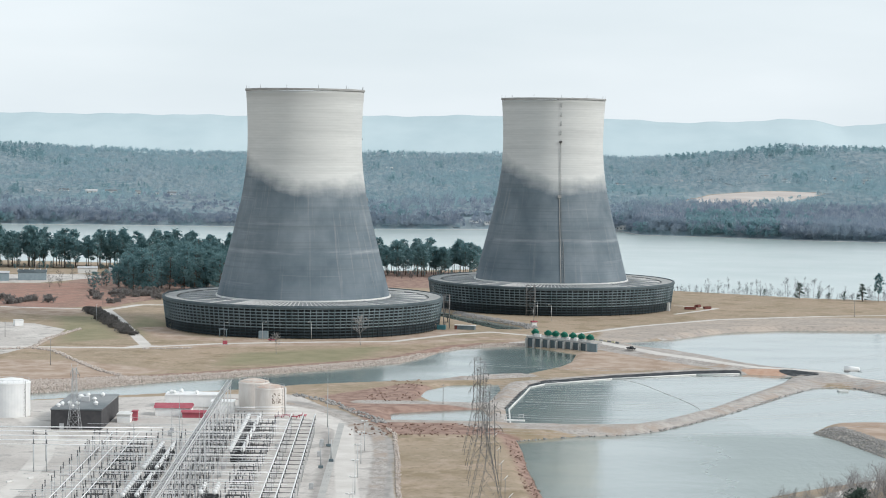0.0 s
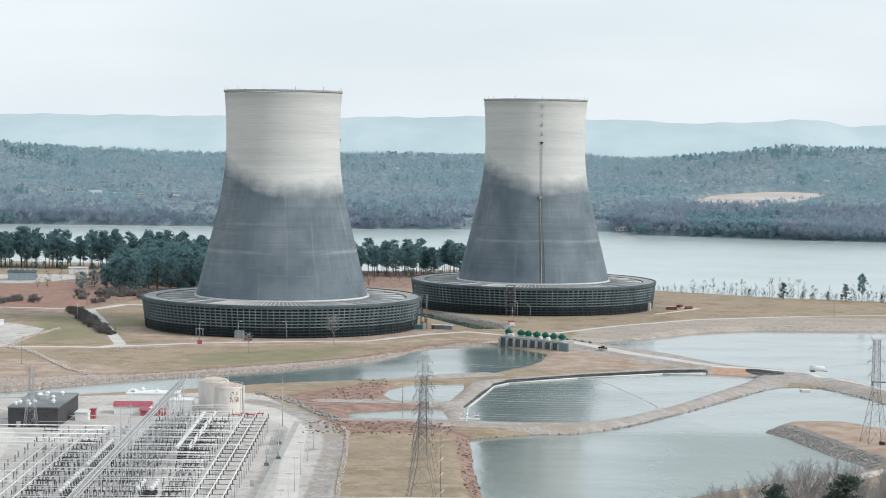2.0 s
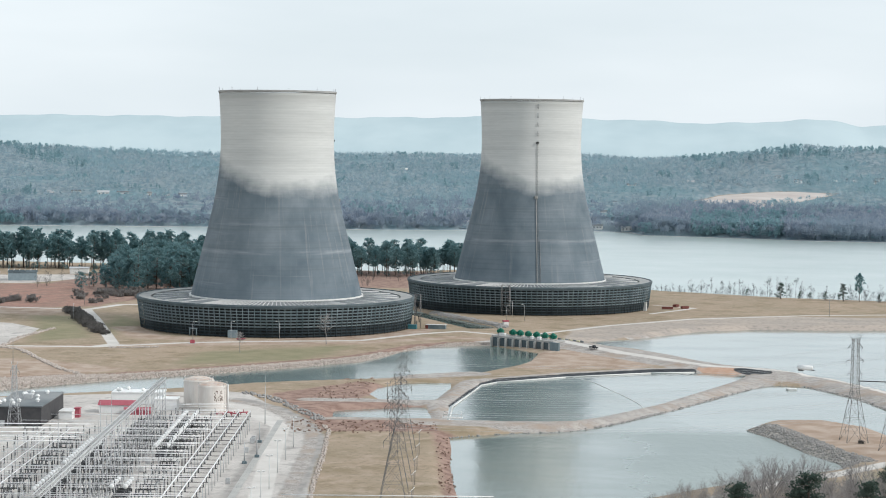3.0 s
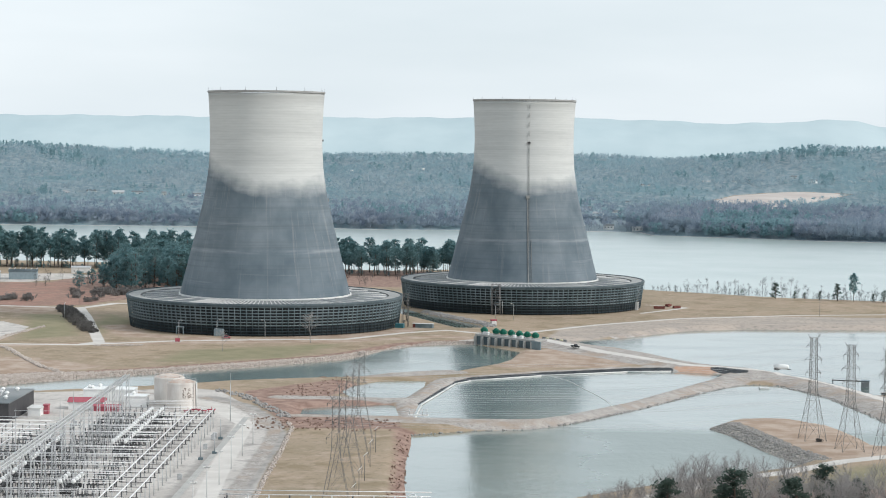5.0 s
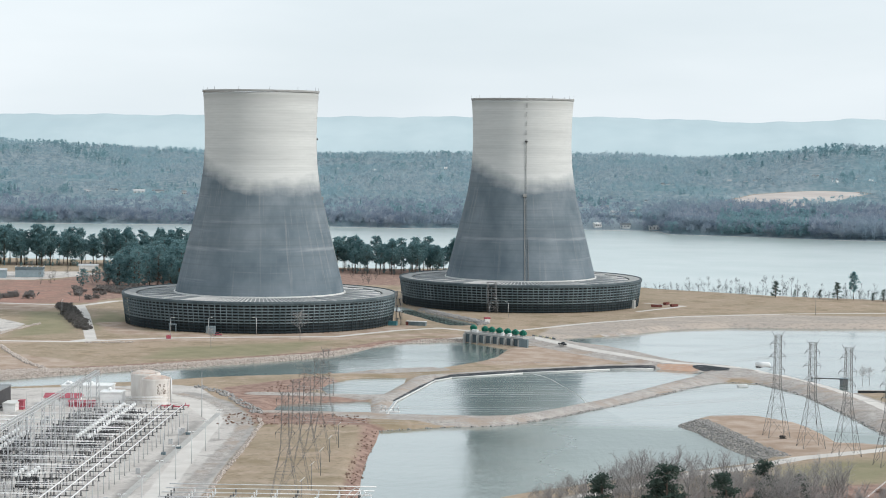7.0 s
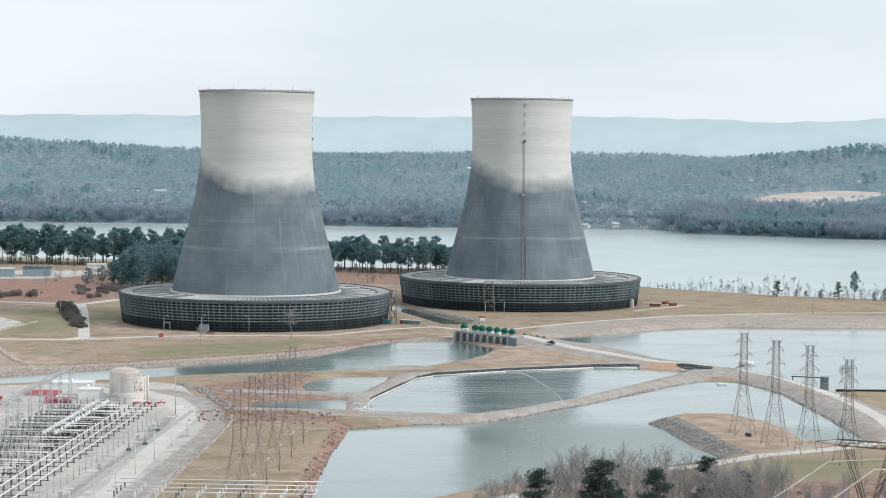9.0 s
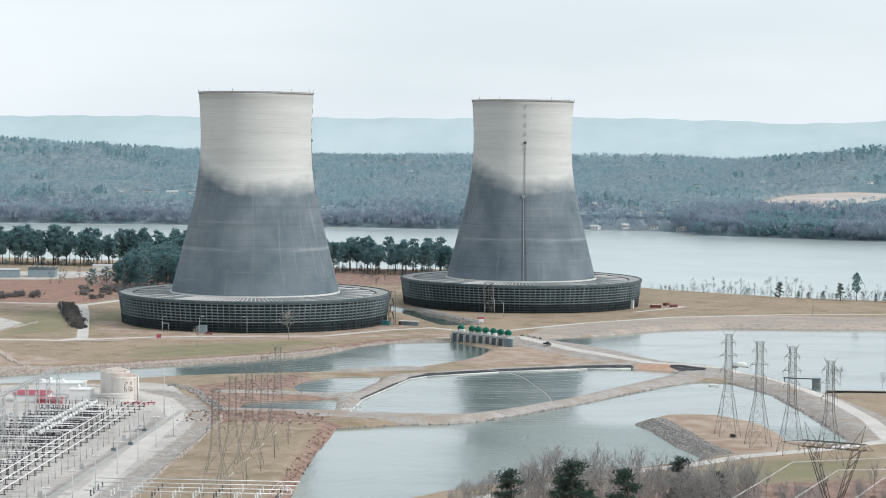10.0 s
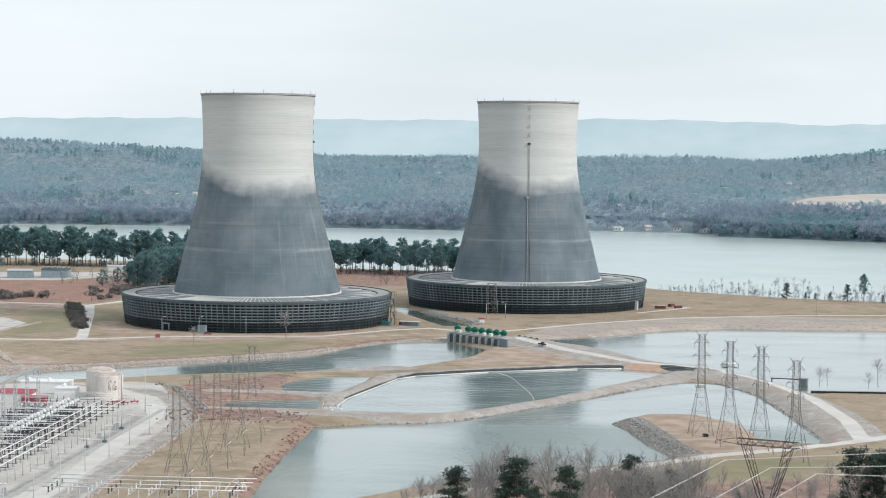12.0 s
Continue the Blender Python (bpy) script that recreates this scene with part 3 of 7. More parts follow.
    store("gravel", (zone((YARD, ((120, -83), (131, -72), (150, -55), (176, -76), (188, -112), (166, -117), (150, -103), (131, -88)), ((-179, -5), (-157, -12), (-132, -44), (-128, -91), (-128, -137), (-135, -180), (-230, -180), (-230, -5)), ((-300, 285), (-225, 300), (-190, 370), (-215, 400), (-300, 380))))))
    store("dyke", zone((), tuple((line, w + 3.0) for line, w in DYKES) + (([(-20, -338), (23, -351), (45, -377), (63, -420), (71.5, -446), (75, -487), (77, -532), (79, -580), (82, -720)], 2.6), ([(54, -400), (62, -433), (66.5, -509), (69, -567), (72, -640)], 0.7))))
    store("track", zone((), (([(30, -352), (50, -380), (69, -432), (76, -470), (78.5, -537), (80.5, -590), (84, -720)], 3.6), ([(52, -440), (57.5, -500), (60, -560), (64, -640), (67, -720)], 2.2))))
    store("slope", zone((((178, 8), (212, 45), (253, 89), (301, 113), (363, 112), (460, 118), (900, 150), (900, 90), (450, 52), (346, 18), (275, 9), (240, -10), (206, -41), (185, -70), (170, -60)),)))
    store("rock", zone((((249, -404), (238, -407), (245, -427), (255, -467), (263, -495), (274, -497), (261, -450)), ROCK_BAND)))
    store("road", zone((), ROADS))
    store("clay", zone((((233, -201), (240, -214), (256, -214), (254, -204)),)))
    store("liner", zone((), (([(121, -350), (128, -296), (132, -271), (138, -259), (170, -234.5), (211, -211.5), (232, -205.5)], 2.6), ([(256, -208), (266, -218)], 4.0))))
    fallow = np.where(py > 1150, np.minimum(signed_distance(px, py, FIELD_FAR), signed_distance(px, py, FIELD_SMALL)), 60.0)
    store("fallow", fallow)
    store("beach", np.where(py > 1150, d - 1.6, 60.0))
    store("woods", np.where(py > 1150, 6.0 - np.minimum(signed_distance(px, py, FIELD_FAR), signed_distance(px, py, FIELD_SMALL)), 60.0))
    return tagged(new("ground", me), "winter ground of dry turf, gravel dykes and roads", "ground", kind="structure")


build_ground()
for name, y0, y1, material, label in (("water", -900, 112, WATER, "still grey-green pond and channel water"), ("lake_water", 112, 1500, LAKE_WATER, "wide rippled lake water with pale sky sheen in its colour")):
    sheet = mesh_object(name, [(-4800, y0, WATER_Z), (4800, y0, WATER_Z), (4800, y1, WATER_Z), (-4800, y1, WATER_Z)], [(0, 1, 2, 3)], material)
    tagged(sheet, label, "water", kind="structure")


def build_ridge():
    """The far blue ridge line, a long low mountain."""
    xs = np.arange(-1500, 1700, 12.0)
    top = np.interp(xs, (-1500, -1024, -637, -470, -121, 72, 369, 524, 653, 743, 820, 885, 998, 1700), (160, 164, 164, 163, 166, 170, 165, 159, 162, 170, 168, 156, 162, 150)) + 1.2 * np.sin(xs / 31 + 1) + 0.8 * np.sin(xs / 13)
    verts, faces = [], []
    for x, h in zip(xs, top):
        verts += [(x, 3080, 30), (x, 3250, 30 + (h - 30) * 0.6), (x, 3430, h), (x, 3700, 20)]
    for i in range(len(xs) - 1):
        for k in range(3):
            faces.append((4 * i + k, 4 * i + 4 + k, 4 * i + 5 + k, 4 * i + 1 + k))
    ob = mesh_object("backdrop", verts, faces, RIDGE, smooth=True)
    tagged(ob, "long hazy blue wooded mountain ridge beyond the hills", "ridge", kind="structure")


build_ridge()

# ---- quick mesh builders ----
def quick_mesh(name, verts, tris, material):
    """A mesh from arrays of corners and triangles."""
    me = bpy.data.meshes.new(name)
    verts, tris = np.asarray(verts, float), np.asarray(tris, int)
    me.vertices.add(len(verts))
    me.vertices.foreach_set("co", verts.ravel())
    me.loops.add(tris.size)
    me.loops.foreach_set("vertex_index", tris.ravel())
    me.polygons.add(len(tris))
    me.polygons.foreach_set("loop_start", np.arange(0, tris.size, 3))
    me.update()
    me.materials.append(material)
    return me


def bars_mesh(name, bars, material, sides=4):
    """Straight bars (a, b, radius at a, radius at b) joined into one mesh."""
    a, b = np.array([x[0] for x in bars], float), np.array([x[1] for x in bars], float)
    r = np.array([x[2:4] for x in bars], float)
    d = b - a
    d /= np.maximum(np.linalg.norm(d, axis=1), 1e-9)[:, None]
    ref = np.where(np.abs(d[:, 2:3]) < 0.9, (0, 0, 1.0), (1.0, 0, 0))
    u = np.cross(d, ref)
    u /= np.linalg.norm(u, axis=1)[:, None]
    w = np.cross(d, u)
    t = 2 * math.pi * (np.arange(sides) + 0.5) / sides
    ring = np.cos(t)[None, :, None] * u[:, None] + np.sin(t)[None, :, None] * w[:, None]
    verts = np.concatenate([a[:, None] + r[:, 0, None, None] * ring, b[:, None] + r[:, 1, None, None] * ring], 1)
    tri = []
    for i in range(sides):
        j = (i + 1) % sides
        tri += [(i, j, sides + j), (i, sides + j, sides + i)]
    if sides > 3:
        for i in range(1, sides - 1):
            tri += [(0, i + 1, i), (sides, sides + i, sides + i + 1)]
    tris = np.array(tri)[None] + 2 * sides * np.arange(len(bars))[:, None, None]
    return quick_mesh(name, verts.reshape(-1, 3), tris.reshape(-1, 3), material)


def lathe_mesh(name, profile, material, x=0.0, y=0.0, n=8):
    """A closed turned solid from (radius, height) pairs."""
    verts, tris = [], []
    for r, z in profile:
        verts += [(x + r * math.cos(2 * math.pi * i / n), y + r * math.sin(2 * math.pi * i / n), z) for i in range(n)]
    for k in range(len(profile) - 1):
        for i in range(n):
            a, b = k * n + i, k * n + (i + 1) % n
            tris += [(a, b, b + n), (a, b + n, a + n)]
    return quick_mesh(name, verts, tris, material)


def pipe_mesh(name, pts, r, material, n=6):
    """A continuous tube through points."""
    verts, tris = [], []
    for k, p in enumerate(pts):
        d = (Vector(pts[min(k + 1, len(pts) - 1)]) - Vector(pts[max(k - 1, 0)])).normalized()
        u = d.orthogonal().normalized() if k == 0 else (u - d * u.dot(d)).normalized()
        w = d.cross(u)
        verts += [tuple(Vector(p) + r * (math.cos(2 * math.pi * i / n) * u + math.sin(2 * math.pi * i / n) * w)) for i in range(n)]
    for k in range(len(pts) - 1):
        for i in range(n):
            a, b = k * n + i, k * n + (i + 1) % n
            tris += [(a, b, b + n), (a, b + n, a + n)]
    return quick_mesh(name, verts, tris, material)


def piece(name, mesh, parent=None, label="", x=0.0, y=0.0, z=0.0, rz=0.0):
    """An object on a mesh that may be shared, as a part of parent."""
    ob = new(name, mesh)
    if parent is not None:
        ob.parent = parent
    ob.matrix_basis = pose(x, y, z, 0, 0, rz)
    return tagged(ob, label) if label else ob


def box_mesh(name, x0, x1, y0, y1, z0, z1, material, bevel=0.0):
    bm = add_box(bmesh.new(), x0, x1, y0, y1, z0, z1, bevel)
    me = bpy.data.meshes.new(name)
    bm.to_mesh(me)
    bm.free()
    me.materials.append(material)
    return me


# ---- cooling towers ----
PROFILE = ((19, 51.0), (30, 48.2), (43, 45.0), (60, 40.7), (76, 36.9), (93, 34.3), (108, 33.5), (122, 33.7), (134, 34.3), (138.4, 34.7))
BAYS = 152


def revolve(bm, profile, n, closed=False):
    rings = []
    for r, z in profile:
        rings.append([bm.verts.new((r * math.cos(2 * math.pi * i / n), r * math.sin(2 * math.pi * i / n), z)) for i in range(n)])
    pairs = list(zip(rings, rings[1:])) + ([(rings[-1], rings[0])] if closed else [])
    for a, b in pairs:
        for i in range(n):
            bm.faces.new((a[i], a[(i + 1) % n], b[(i + 1) % n], b[i]))
    return bm


def shell_radius(z):
    return float(np.interp(z, [p[0] for p in PROFILE], [p[1] for p in PROFILE]))


def around(r, deg, z):
    return (r * math.cos(radians(deg)), r * math.sin(radians(deg)), z)


COLUMN = bars_mesh("column", [((80.95, 0, 6.2), (82.4, 0, 17.28), 0.28, 0.28)], CONCRETE_WALL)
FOOT = bars_mesh("column_foot", [((80.15, 0, 0), (80.95, 0, 6.2), 0.26, 0.26)], ALGAE)
ROD = bars_mesh("lightning_rod", [((35.0, 0, 139.9), (35.0, 0, 141.8), 0.12, 0.06)], STEEL_DARK)


def build_tower(x, y, ladder, stair):
    tower = thing("cooling_tower", x, y, 0, 0, label="tall hyperbolic concrete cooling tower with soot-dark lower half", category="cooling tower", group="cooling towers")
    zs = np.linspace(18, 138.4, 70)
    rs = np.interp(zs, [p[0] for p in PROFILE], [p[1] for p in PROFILE])
    for _ in range(6):
        rs[1:-1] = (rs[:-2] + 2 * rs[1:-1] + rs[2:]) / 4
    outer = [(r, z) for r, z in zip(rs, zs)]
    inner = [(r - 0.6, z) for r, z in zip(rs[::-1], zs[::-1])]
    part("shell", revolve(bmesh.new(), outer + inner, 160, True), SHELL, tower, "hyperbolic concrete shell, pale above and sooty below", smooth=True)
    part("rim", revolve(bmesh.new(), ((34.6, 138.6), (35.15, 138.9), (35.15, 139.9), (33.6, 139.9), (33.6, 138.6)), 160, True), RIM, tower)
    part("deck", revolve(bmesh.new(), ((50.5, 18.5), (73.5, 17.7), (73.5, 17.0), (50.5, 17.0)), 160, True), DECK, tower, "grey slab deck round the shell")
    part("walkway", revolve(bmesh.new(), ((74.3, 18.2), (81.5, 18.4), (81.5, 16.6), (74.3, 16.4)), 160, True), RIM, tower, "weathered concrete walkway on the ring")
    part("parapet", revolve(bmesh.new(), ((81.5, 17.3), (81.5, 18.8), (82.6, 18.8), (82.95, 18.0), (82.95, 17.3)), 160, True), FASCIA, tower, "dark stained concrete parapet")
    part("curb", revolve(bmesh.new(), ((51.0, 18.2), (51.0, 19.3), (51.8, 19.3), (51.8, 18.2)), 160, True), PALE, tower, "white painted curb at the shell's foot")
    # black of the shaded louvre openings is put into this wall's colour
    part("fill_wall", revolve(bmesh.new(), ((77.6, 0.0), (79.5, 17.25), (78.7, 17.25), (76.8, 0.0)), 160, True), CONCRETE_DARK, tower, "near-black fill wall, shade of the louvre openings in its colour")
    ribs = [(around(52.2, 360 * i / 170, 18.62), around(73.0, 360 * i / 170, 17.92), 0.24, 0.34) for i in range(170) if 242 < 360 * i / 170 < 312 or i % 6 == 0]
    tagged(piece("deck_ribs", bars_mesh("deck_ribs", ribs, RIB), tower, "pale radial ribs on the deck"), kind="stuff")
    for k in range(10):
        z = 1.2 + 1.72 * k
        r = 80.1 + 2.15 * z / 16.6
        m = CONCRETE_WALL if k >= 3 else ALGAE
        part("louvre", revolve(bmesh.new(), ((r - 0.5, z + 0.12), (r + 0.14, z), (r + 0.14, z + 0.55), (r - 0.5, z + 0.6)), BAYS, True), m, tower)
    for i in range(BAYS):
        piece("column", COLUMN, tower, rz=360 * (i + 0.5) / BAYS)
        piece("column_foot", FOOT, tower, rz=360 * (i + 0.5) / BAYS)
    for i in range(12):
        piece("lightning_rod", ROD, tower, rz=30 * i + ladder)
    # ladder up the shell, with its landing
    track = []
    for z in np.arange(19.5, 138, 3.0):
        if z > 110 and int(z / 3) % 2:
            continue
        for s in (-0.45, 0.45):
            a, b = around(shell_radius(z) + 0.45, ladder + s, z), around(shell_radius(z + 3) + 0.45, ladder + s, z + 3)
            track.append((a, b, 0.1, 0.1))
        track.append((around(shell_radius(z) + 0.45, ladder - 0.45, z), around(shell_radius(z) + 0.45, ladder + 0.45, z), 0.06, 0.06))
    piece("ladder", bars_mesh("ladder", track, DECK), tower, "narrow steel ladder up the shell")
    r = shell_radius(111)
    piece("landing", box_mesh("landing", r - 0.2, r + 1.2, -0.9, 0.9, 110.4, 111.6, STEEL_DARK, 0.1), tower, "small steel landing high on the shell", rz=ladder)
    pipe = [around(shell_radius(z) + 0.35, ladder - 1.3, z) for z in np.arange(19, 76, 4.0)]
    twin = [around(shell_radius(z) + 0.35, ladder + 1.5, z) for z in np.arange(19, 50, 4.0)]
    piece("riser_pipe", pipe_mesh("riser_pipe", twin, 0.16, DECK), tower, "short pale riser pipe beside the ladder")
    r = shell_radius(74)
    piece("pipe_head", box_mesh("pipe_head", r - 0.2, r + 0.9, -1.9, 0.4, 74.2, 76.2, RIM, 0.15), tower, "pale pipe head on the shell", rz=ladder)
    piece("riser_pipe", pipe_mesh("riser_pipe", pipe, 0.26, RIM), tower, "pale riser pipe beside the ladder")
    # stair frame against the ring
    fr = []
    for u in (-2.6, 2.6):
        for r in (83.2, 86.6):
            fr.append(((r, u, 0), (r, u, 20.4), 0.2, 0.2))
    for z in (4, 8, 12, 16, 20.2):
        for u in (-2.6, 2.6):
            fr.append(((83.2, u, z), (86.6, u, z), 0.13, 0.13))
        for r in (83.2, 86.6):
            fr.append(((r, -2.6, z), (r, 2.6, z), 0.13, 0.13))
    piece("stair_frame", bars_mesh("stair_frame", fr, STEEL_WEATHERED), tower, "weathered steel stair frame against the louvres", rz=stair)
    fl = [((84.0 + 1.6 * (k % 2), -2.4 * (-1) ** k, 4 * k), (84.0 + 1.6 * (k % 2), 2.4 * (-1) ** k, 4 * k + 4), 0.35, 0.35) for k in range(5)]
    piece("stair_flight", bars_mesh("stair_flight", fl, STEEL_DARK), tower, rz=stair)
    return tower


def portal(tower, deg, width, height, material, label, deep=2.2):
    ob = piece("door", box_mesh("door", 80.3, 80.3 + deep, -width / 2, width / 2, 0, height, material, 0.12), tower, label, rz=deg)
    return ob


tower_a = build_tower(0, 0, 18, -2)
tower_b = build_tower(150.4, 171.1, -83, -100)
# doors and boxes round the rings
for deg, w in ((-117.0, 4.6),):
    frame_mesh = bars_mesh("portal_frame", [((82.6, -w / 2, 0), (82.6, -w / 2, 4.6), 0.3, 0.3), ((82.6, w / 2, 0), (82.6, w / 2, 4.6), 0.3, 0.3), ((82.6, -w / 2 - 0.5, 4.7), (82.6, w / 2 + 0.5, 4.7), 0.45, 0.45)], GREYBLUE)
    piece("portal_frame", frame_mesh, tower_a, "grey-blue entrance frame", rz=deg)
portal(tower_a, -100.0, 5.2, 4.6, GREYBLUE, "grey-blue metal door housing")
portal(tower_b, -19.0, 1.6, 6.0, PALE, "tall white door housing")
portal(tower_a, -7.0, 4.0, 3.0, TEAL, "teal valve house at the ring's foot", 5.0)

# ---- pump station at the channel's head ----
def pump_station():
    a, b = Vector((131, -92, 0)), Vector((162, -121, 0))
    along = (b - a).normalized()
    turn = math.degrees(math.atan2(along.y, along.x))
    n = (b - a).length
    st = thing("pump_station", a.x, a.y, -3, turn, label="concrete gate structure with bays and green pump motors", category="pump station")
    piece("deck", box_mesh("deck", -1, n + 3, 0.5, 10, 7.2, 8.2, CONCRETE, 0.15), st)
    piece("back_wall", box_mesh("back_wall", 0, n + 2, 0.2, 4.0, 0, 7.2, FASCIA), st, "dark blue-grey wall inside the bays")
    pier = box_mesh("pier", -0.55, 0.55, -1.2, 5.0, 0, 7.2, CONCRETE, 0.12)
    for i in range(9):
        piece("pier", pier, st, x=0.3 + i * (n + 1) / 8)
    piece("wing_wall", box_mesh("wing_wall", n + 1.2, n + 8, -1.0, 0.2, 0, 7.8, CONCRETE_WALL, 0.1), st)
    rail = []
    for i in range(14):
        x = i * (n + 2) / 13
        rail.append(((x, 0.7, 8.2), (x, 0.7, 9.3), 0.05, 0.05))
    for z in (8.75, 9.3):
        rail.append(((0, 0.7, z), (n + 2, 0.7, z), 0.05, 0.05))
    piece("railing", bars_mesh("railing", rail, STEEL), st)
    # motors
    body = bmesh.new()
    add_box(body, -1.25, 1.25, -1.25, 1.25, 0.7, 3.1, 0.25)
    add_cone(body, 0, 0, 3.1, 3.45, 1.3, 1.2, 14)
    add_cone(body, 0, 0, 3.45, 3.8, 0.7, 0.5, 10)
    for s in (-1, 1):
        add_box(body, s * 1.85 - 0.45, s * 1.85 + 0.45, -0.7, 0.7, 1.2, 2.7, 0.1)
        for q in (-0.8, -0.4, 0.0, 0.4, 0.8):
            add_box(body, q - 0.07, q + 0.07, s * 1.35 - 0.14, s * 1.35 + 0.14, 1.0, 2.9, 0.02)
    motor_me = bpy.data.meshes.new("motor")
    body.to_mesh(motor_me)
    body.free()
    motor_me.materials.append(GREEN)
    base_me = box_mesh("base", -1.4, 1.4, -1.4, 1.4, 0, 0.7, CONCRETE, 0.1)
    for x, w in ((5.4, 1.2), (7.4, 0.9), (28.3, 0.8), (33.7, 1.0)):
        piece("switch_box", box_mesh("switch_box", x - w, x + w, 1.4, 3.0, 8.2, 9.7, WHITE, 0.08), st, "white switch box on the deck")
    for i in range(7):
        x = (1.2, 9.6, 14.5, 20.0, 25.6, 31.0, 36.4)[i] * n / 38
        mo = thing("pump_motor", 0, 0, 0, label="green vertical pump motor on a concrete plinth", category="pump", group="pump motors")
        w = a + along * x + Vector((-along.y, along.x, 0)) * 5.5
        mo.matrix_world = pose(w.x, w.y, 5.2, 0, 0, turn)
        piece("motor", motor_me, mo)
        piece("plinth", base_me, mo)
    return st


pump_station()


# ---- vehicles and boxes ----
def wheels(ob, xs, y, r, w=0.3):
    bm = bmesh.new()
    bmesh.ops.create_cone(bm, cap_ends=True, segments=14, radius1=r, radius2=r, depth=w, matrix=pose(0, 0, 0, 90, 0, 0))
    me = bpy.data.meshes.new("tyre")
    bm.to_mesh(me)
    bm.free()
    me.materials.append(BLACK)
    hub_bm = bmesh.new()
    bmesh.ops.create_cone(hub_bm, cap_ends=True, segments=10, radius1=r * 0.5, radius2=r * 0.5, depth=w + 0.06, matrix=pose(0, 0, 0, 90, 0, 0))
    hub = bpy.data.meshes.new("rim")
    hub_bm.to_mesh(hub)
    hub_bm.free()
    hub.materials.append(STEEL)
    for x in xs:
        for s in (-1, 1):
            t = piece("wheel", me, ob, x=x, y=s * y, z=r)
            piece("rim", hub, t)


def car(name, x, y, z, rz, paint, label, long=4.8, pickup=False):
    ob = thing(name, x, y, z, rz, label=label, category="car" if not pickup else "truck")
    bm = add_box(bmesh.new(), -long / 2, long / 2, -0.95, 0.95, 0.4, 1.05, 0.16)
    part("body", bm, paint, ob)
    x0, x1 = (-0.3, 1.4) if pickup else (-long * 0.36, long * 0.22)
    cab = bmesh.new()
    v = [cab.verts.new(p) for p in ((x0, -0.85, 1.04), (x1, -0.85, 1.04), (x1, 0.85, 1.04), (x0, 0.85, 1.04), (x0 + 0.35, -0.7, 1.72), (x1 - 0.5, -0.7, 1.72), (x1 - 0.5, 0.7, 1.72), (x0 + 0.35, 0.7, 1.72))]
    for f in ((0, 1, 5, 4), (1, 2, 6, 5), (2, 3, 7, 6), (3, 0, 4, 7), (4, 5, 6, 7)):
        cab.faces.new([v[i] for i in f])
    part("cab", cab, GLASS_DARK, ob)
    piece("roof", box_mesh("roof", x0 + 0.3, x1 - 0.45, -0.72, 0.72, 1.7, 1.78, paint, 0.03), ob)
    wheels(ob, (-long * 0.31, long * 0.31), 0.86, 0.36)
    return ob


car("pickup_truck", 186, -120, 1.5, -55, BLACK, "black pickup truck parked on the dyke road", 6.2, True)
car("car", -7.5, -94, 0.5, 12, RED, "red car parked beside the tower road")
STRAW = surface("straw-coloured plastic", (0.5, 0.47, 0.3), (0.6, 0.57, 0.42), 0.6, 0.6, relief=0)
for k in range(7):
    ob = thing("traffic_barrier", 168.5 + 2.0 * k, -66.5 - 3.7 * k, 0.6 + 0.12 * k, -62, label="pale straw-coloured barrier beside the pump road", category="barrier", group="barriers")
    piece("block", box_mesh("block", -1.5, 1.5, -0.35, 0.35, 0.12, 1.15, STRAW if k % 2 else DECK, 0.1), ob)
    piece("foot", box_mesh("foot", -1.2, 1.2, -0.5, 0.5, 0, 0.16, DECK, 0.03), ob)
ob = thing("valve_house", 136.8, 21, 0.45, 20, label="small red and white valve box by the tower", category="valve box")
piece("box", box_mesh("box", -1.6, 1.6, -1.2, 1.2, 0, 2.2, PALE, 0.08), ob)
piece("lid", box_mesh("lid", -1.8, 1.8, -1.4, 1.4, 2.2, 3.1, RED, 0.1), ob)
car("car", 16, -371, 1.5, 20, BLACK, "dark car parked among yard sheds", 4.6)

tk = thing("tank_trailer", 286, -215, 1.5, -30, label="white rounded tank trailer parked on the dyke", category="trailer")
bm = bmesh.new()
bmesh.ops.create_cone(bm, cap_ends=True, segments=20, radius1=1.25, radius2=1.25, depth=7.5, matrix=pose(0, 0, 1.9, 0, 90, 0))
bmesh.ops.bevel(bm, geom=[e for e in bm.edges if len(e.link_faces) == 2 and e.calc_face_angle(0) > 1.2], offset=0.35, segments=3, affect="EDGES")
part("tank", bm, WHITE, tk, smooth=True)
piece("chassis", box_mesh("chassis", -3.6, 5.0, -0.5, 0.5, 0.7, 0.95, STEEL_DARK), tk)
wheels(tk, (-2.8, -1.7), 0.95, 0.5)


def skip(x, y, rz, long, high=1.7):
    ob = thing("skip_container", x, y, 0.5, rz, label="rusty dark-red open skip container on the turf", category="container", group="skips")
    piece("floor", box_mesh("floor", -long / 2, long / 2, -1.2, 1.2, 0.15, 0.3, RUST_DARK), ob)
    for s in (-1, 1):
        piece("side", box_mesh("side", -long / 2, long / 2, s * 1.2 - 0.06, s * 1.2 + 0.06, 0.15, high, RUST_DARK), ob)
        piece("end", box_mesh("end", s * long / 2 - 0.06, s * long / 2 + 0.06, -1.14, 1.14, 0.15, high, RUST_DARK), ob)
    for i in range(5):
        x_ = -long / 2 + (i + 0.5) * long / 5
        piece("rib", box_mesh("rib", x_ - 0.08, x_ + 0.08, -1.34, -1.26, 0.15, high, RUST_DARK), ob)


skip(243, 158, 5, 7.2)
skip(250, 178, 60, 5.0)
skip(255, 164, 25, 5.0)

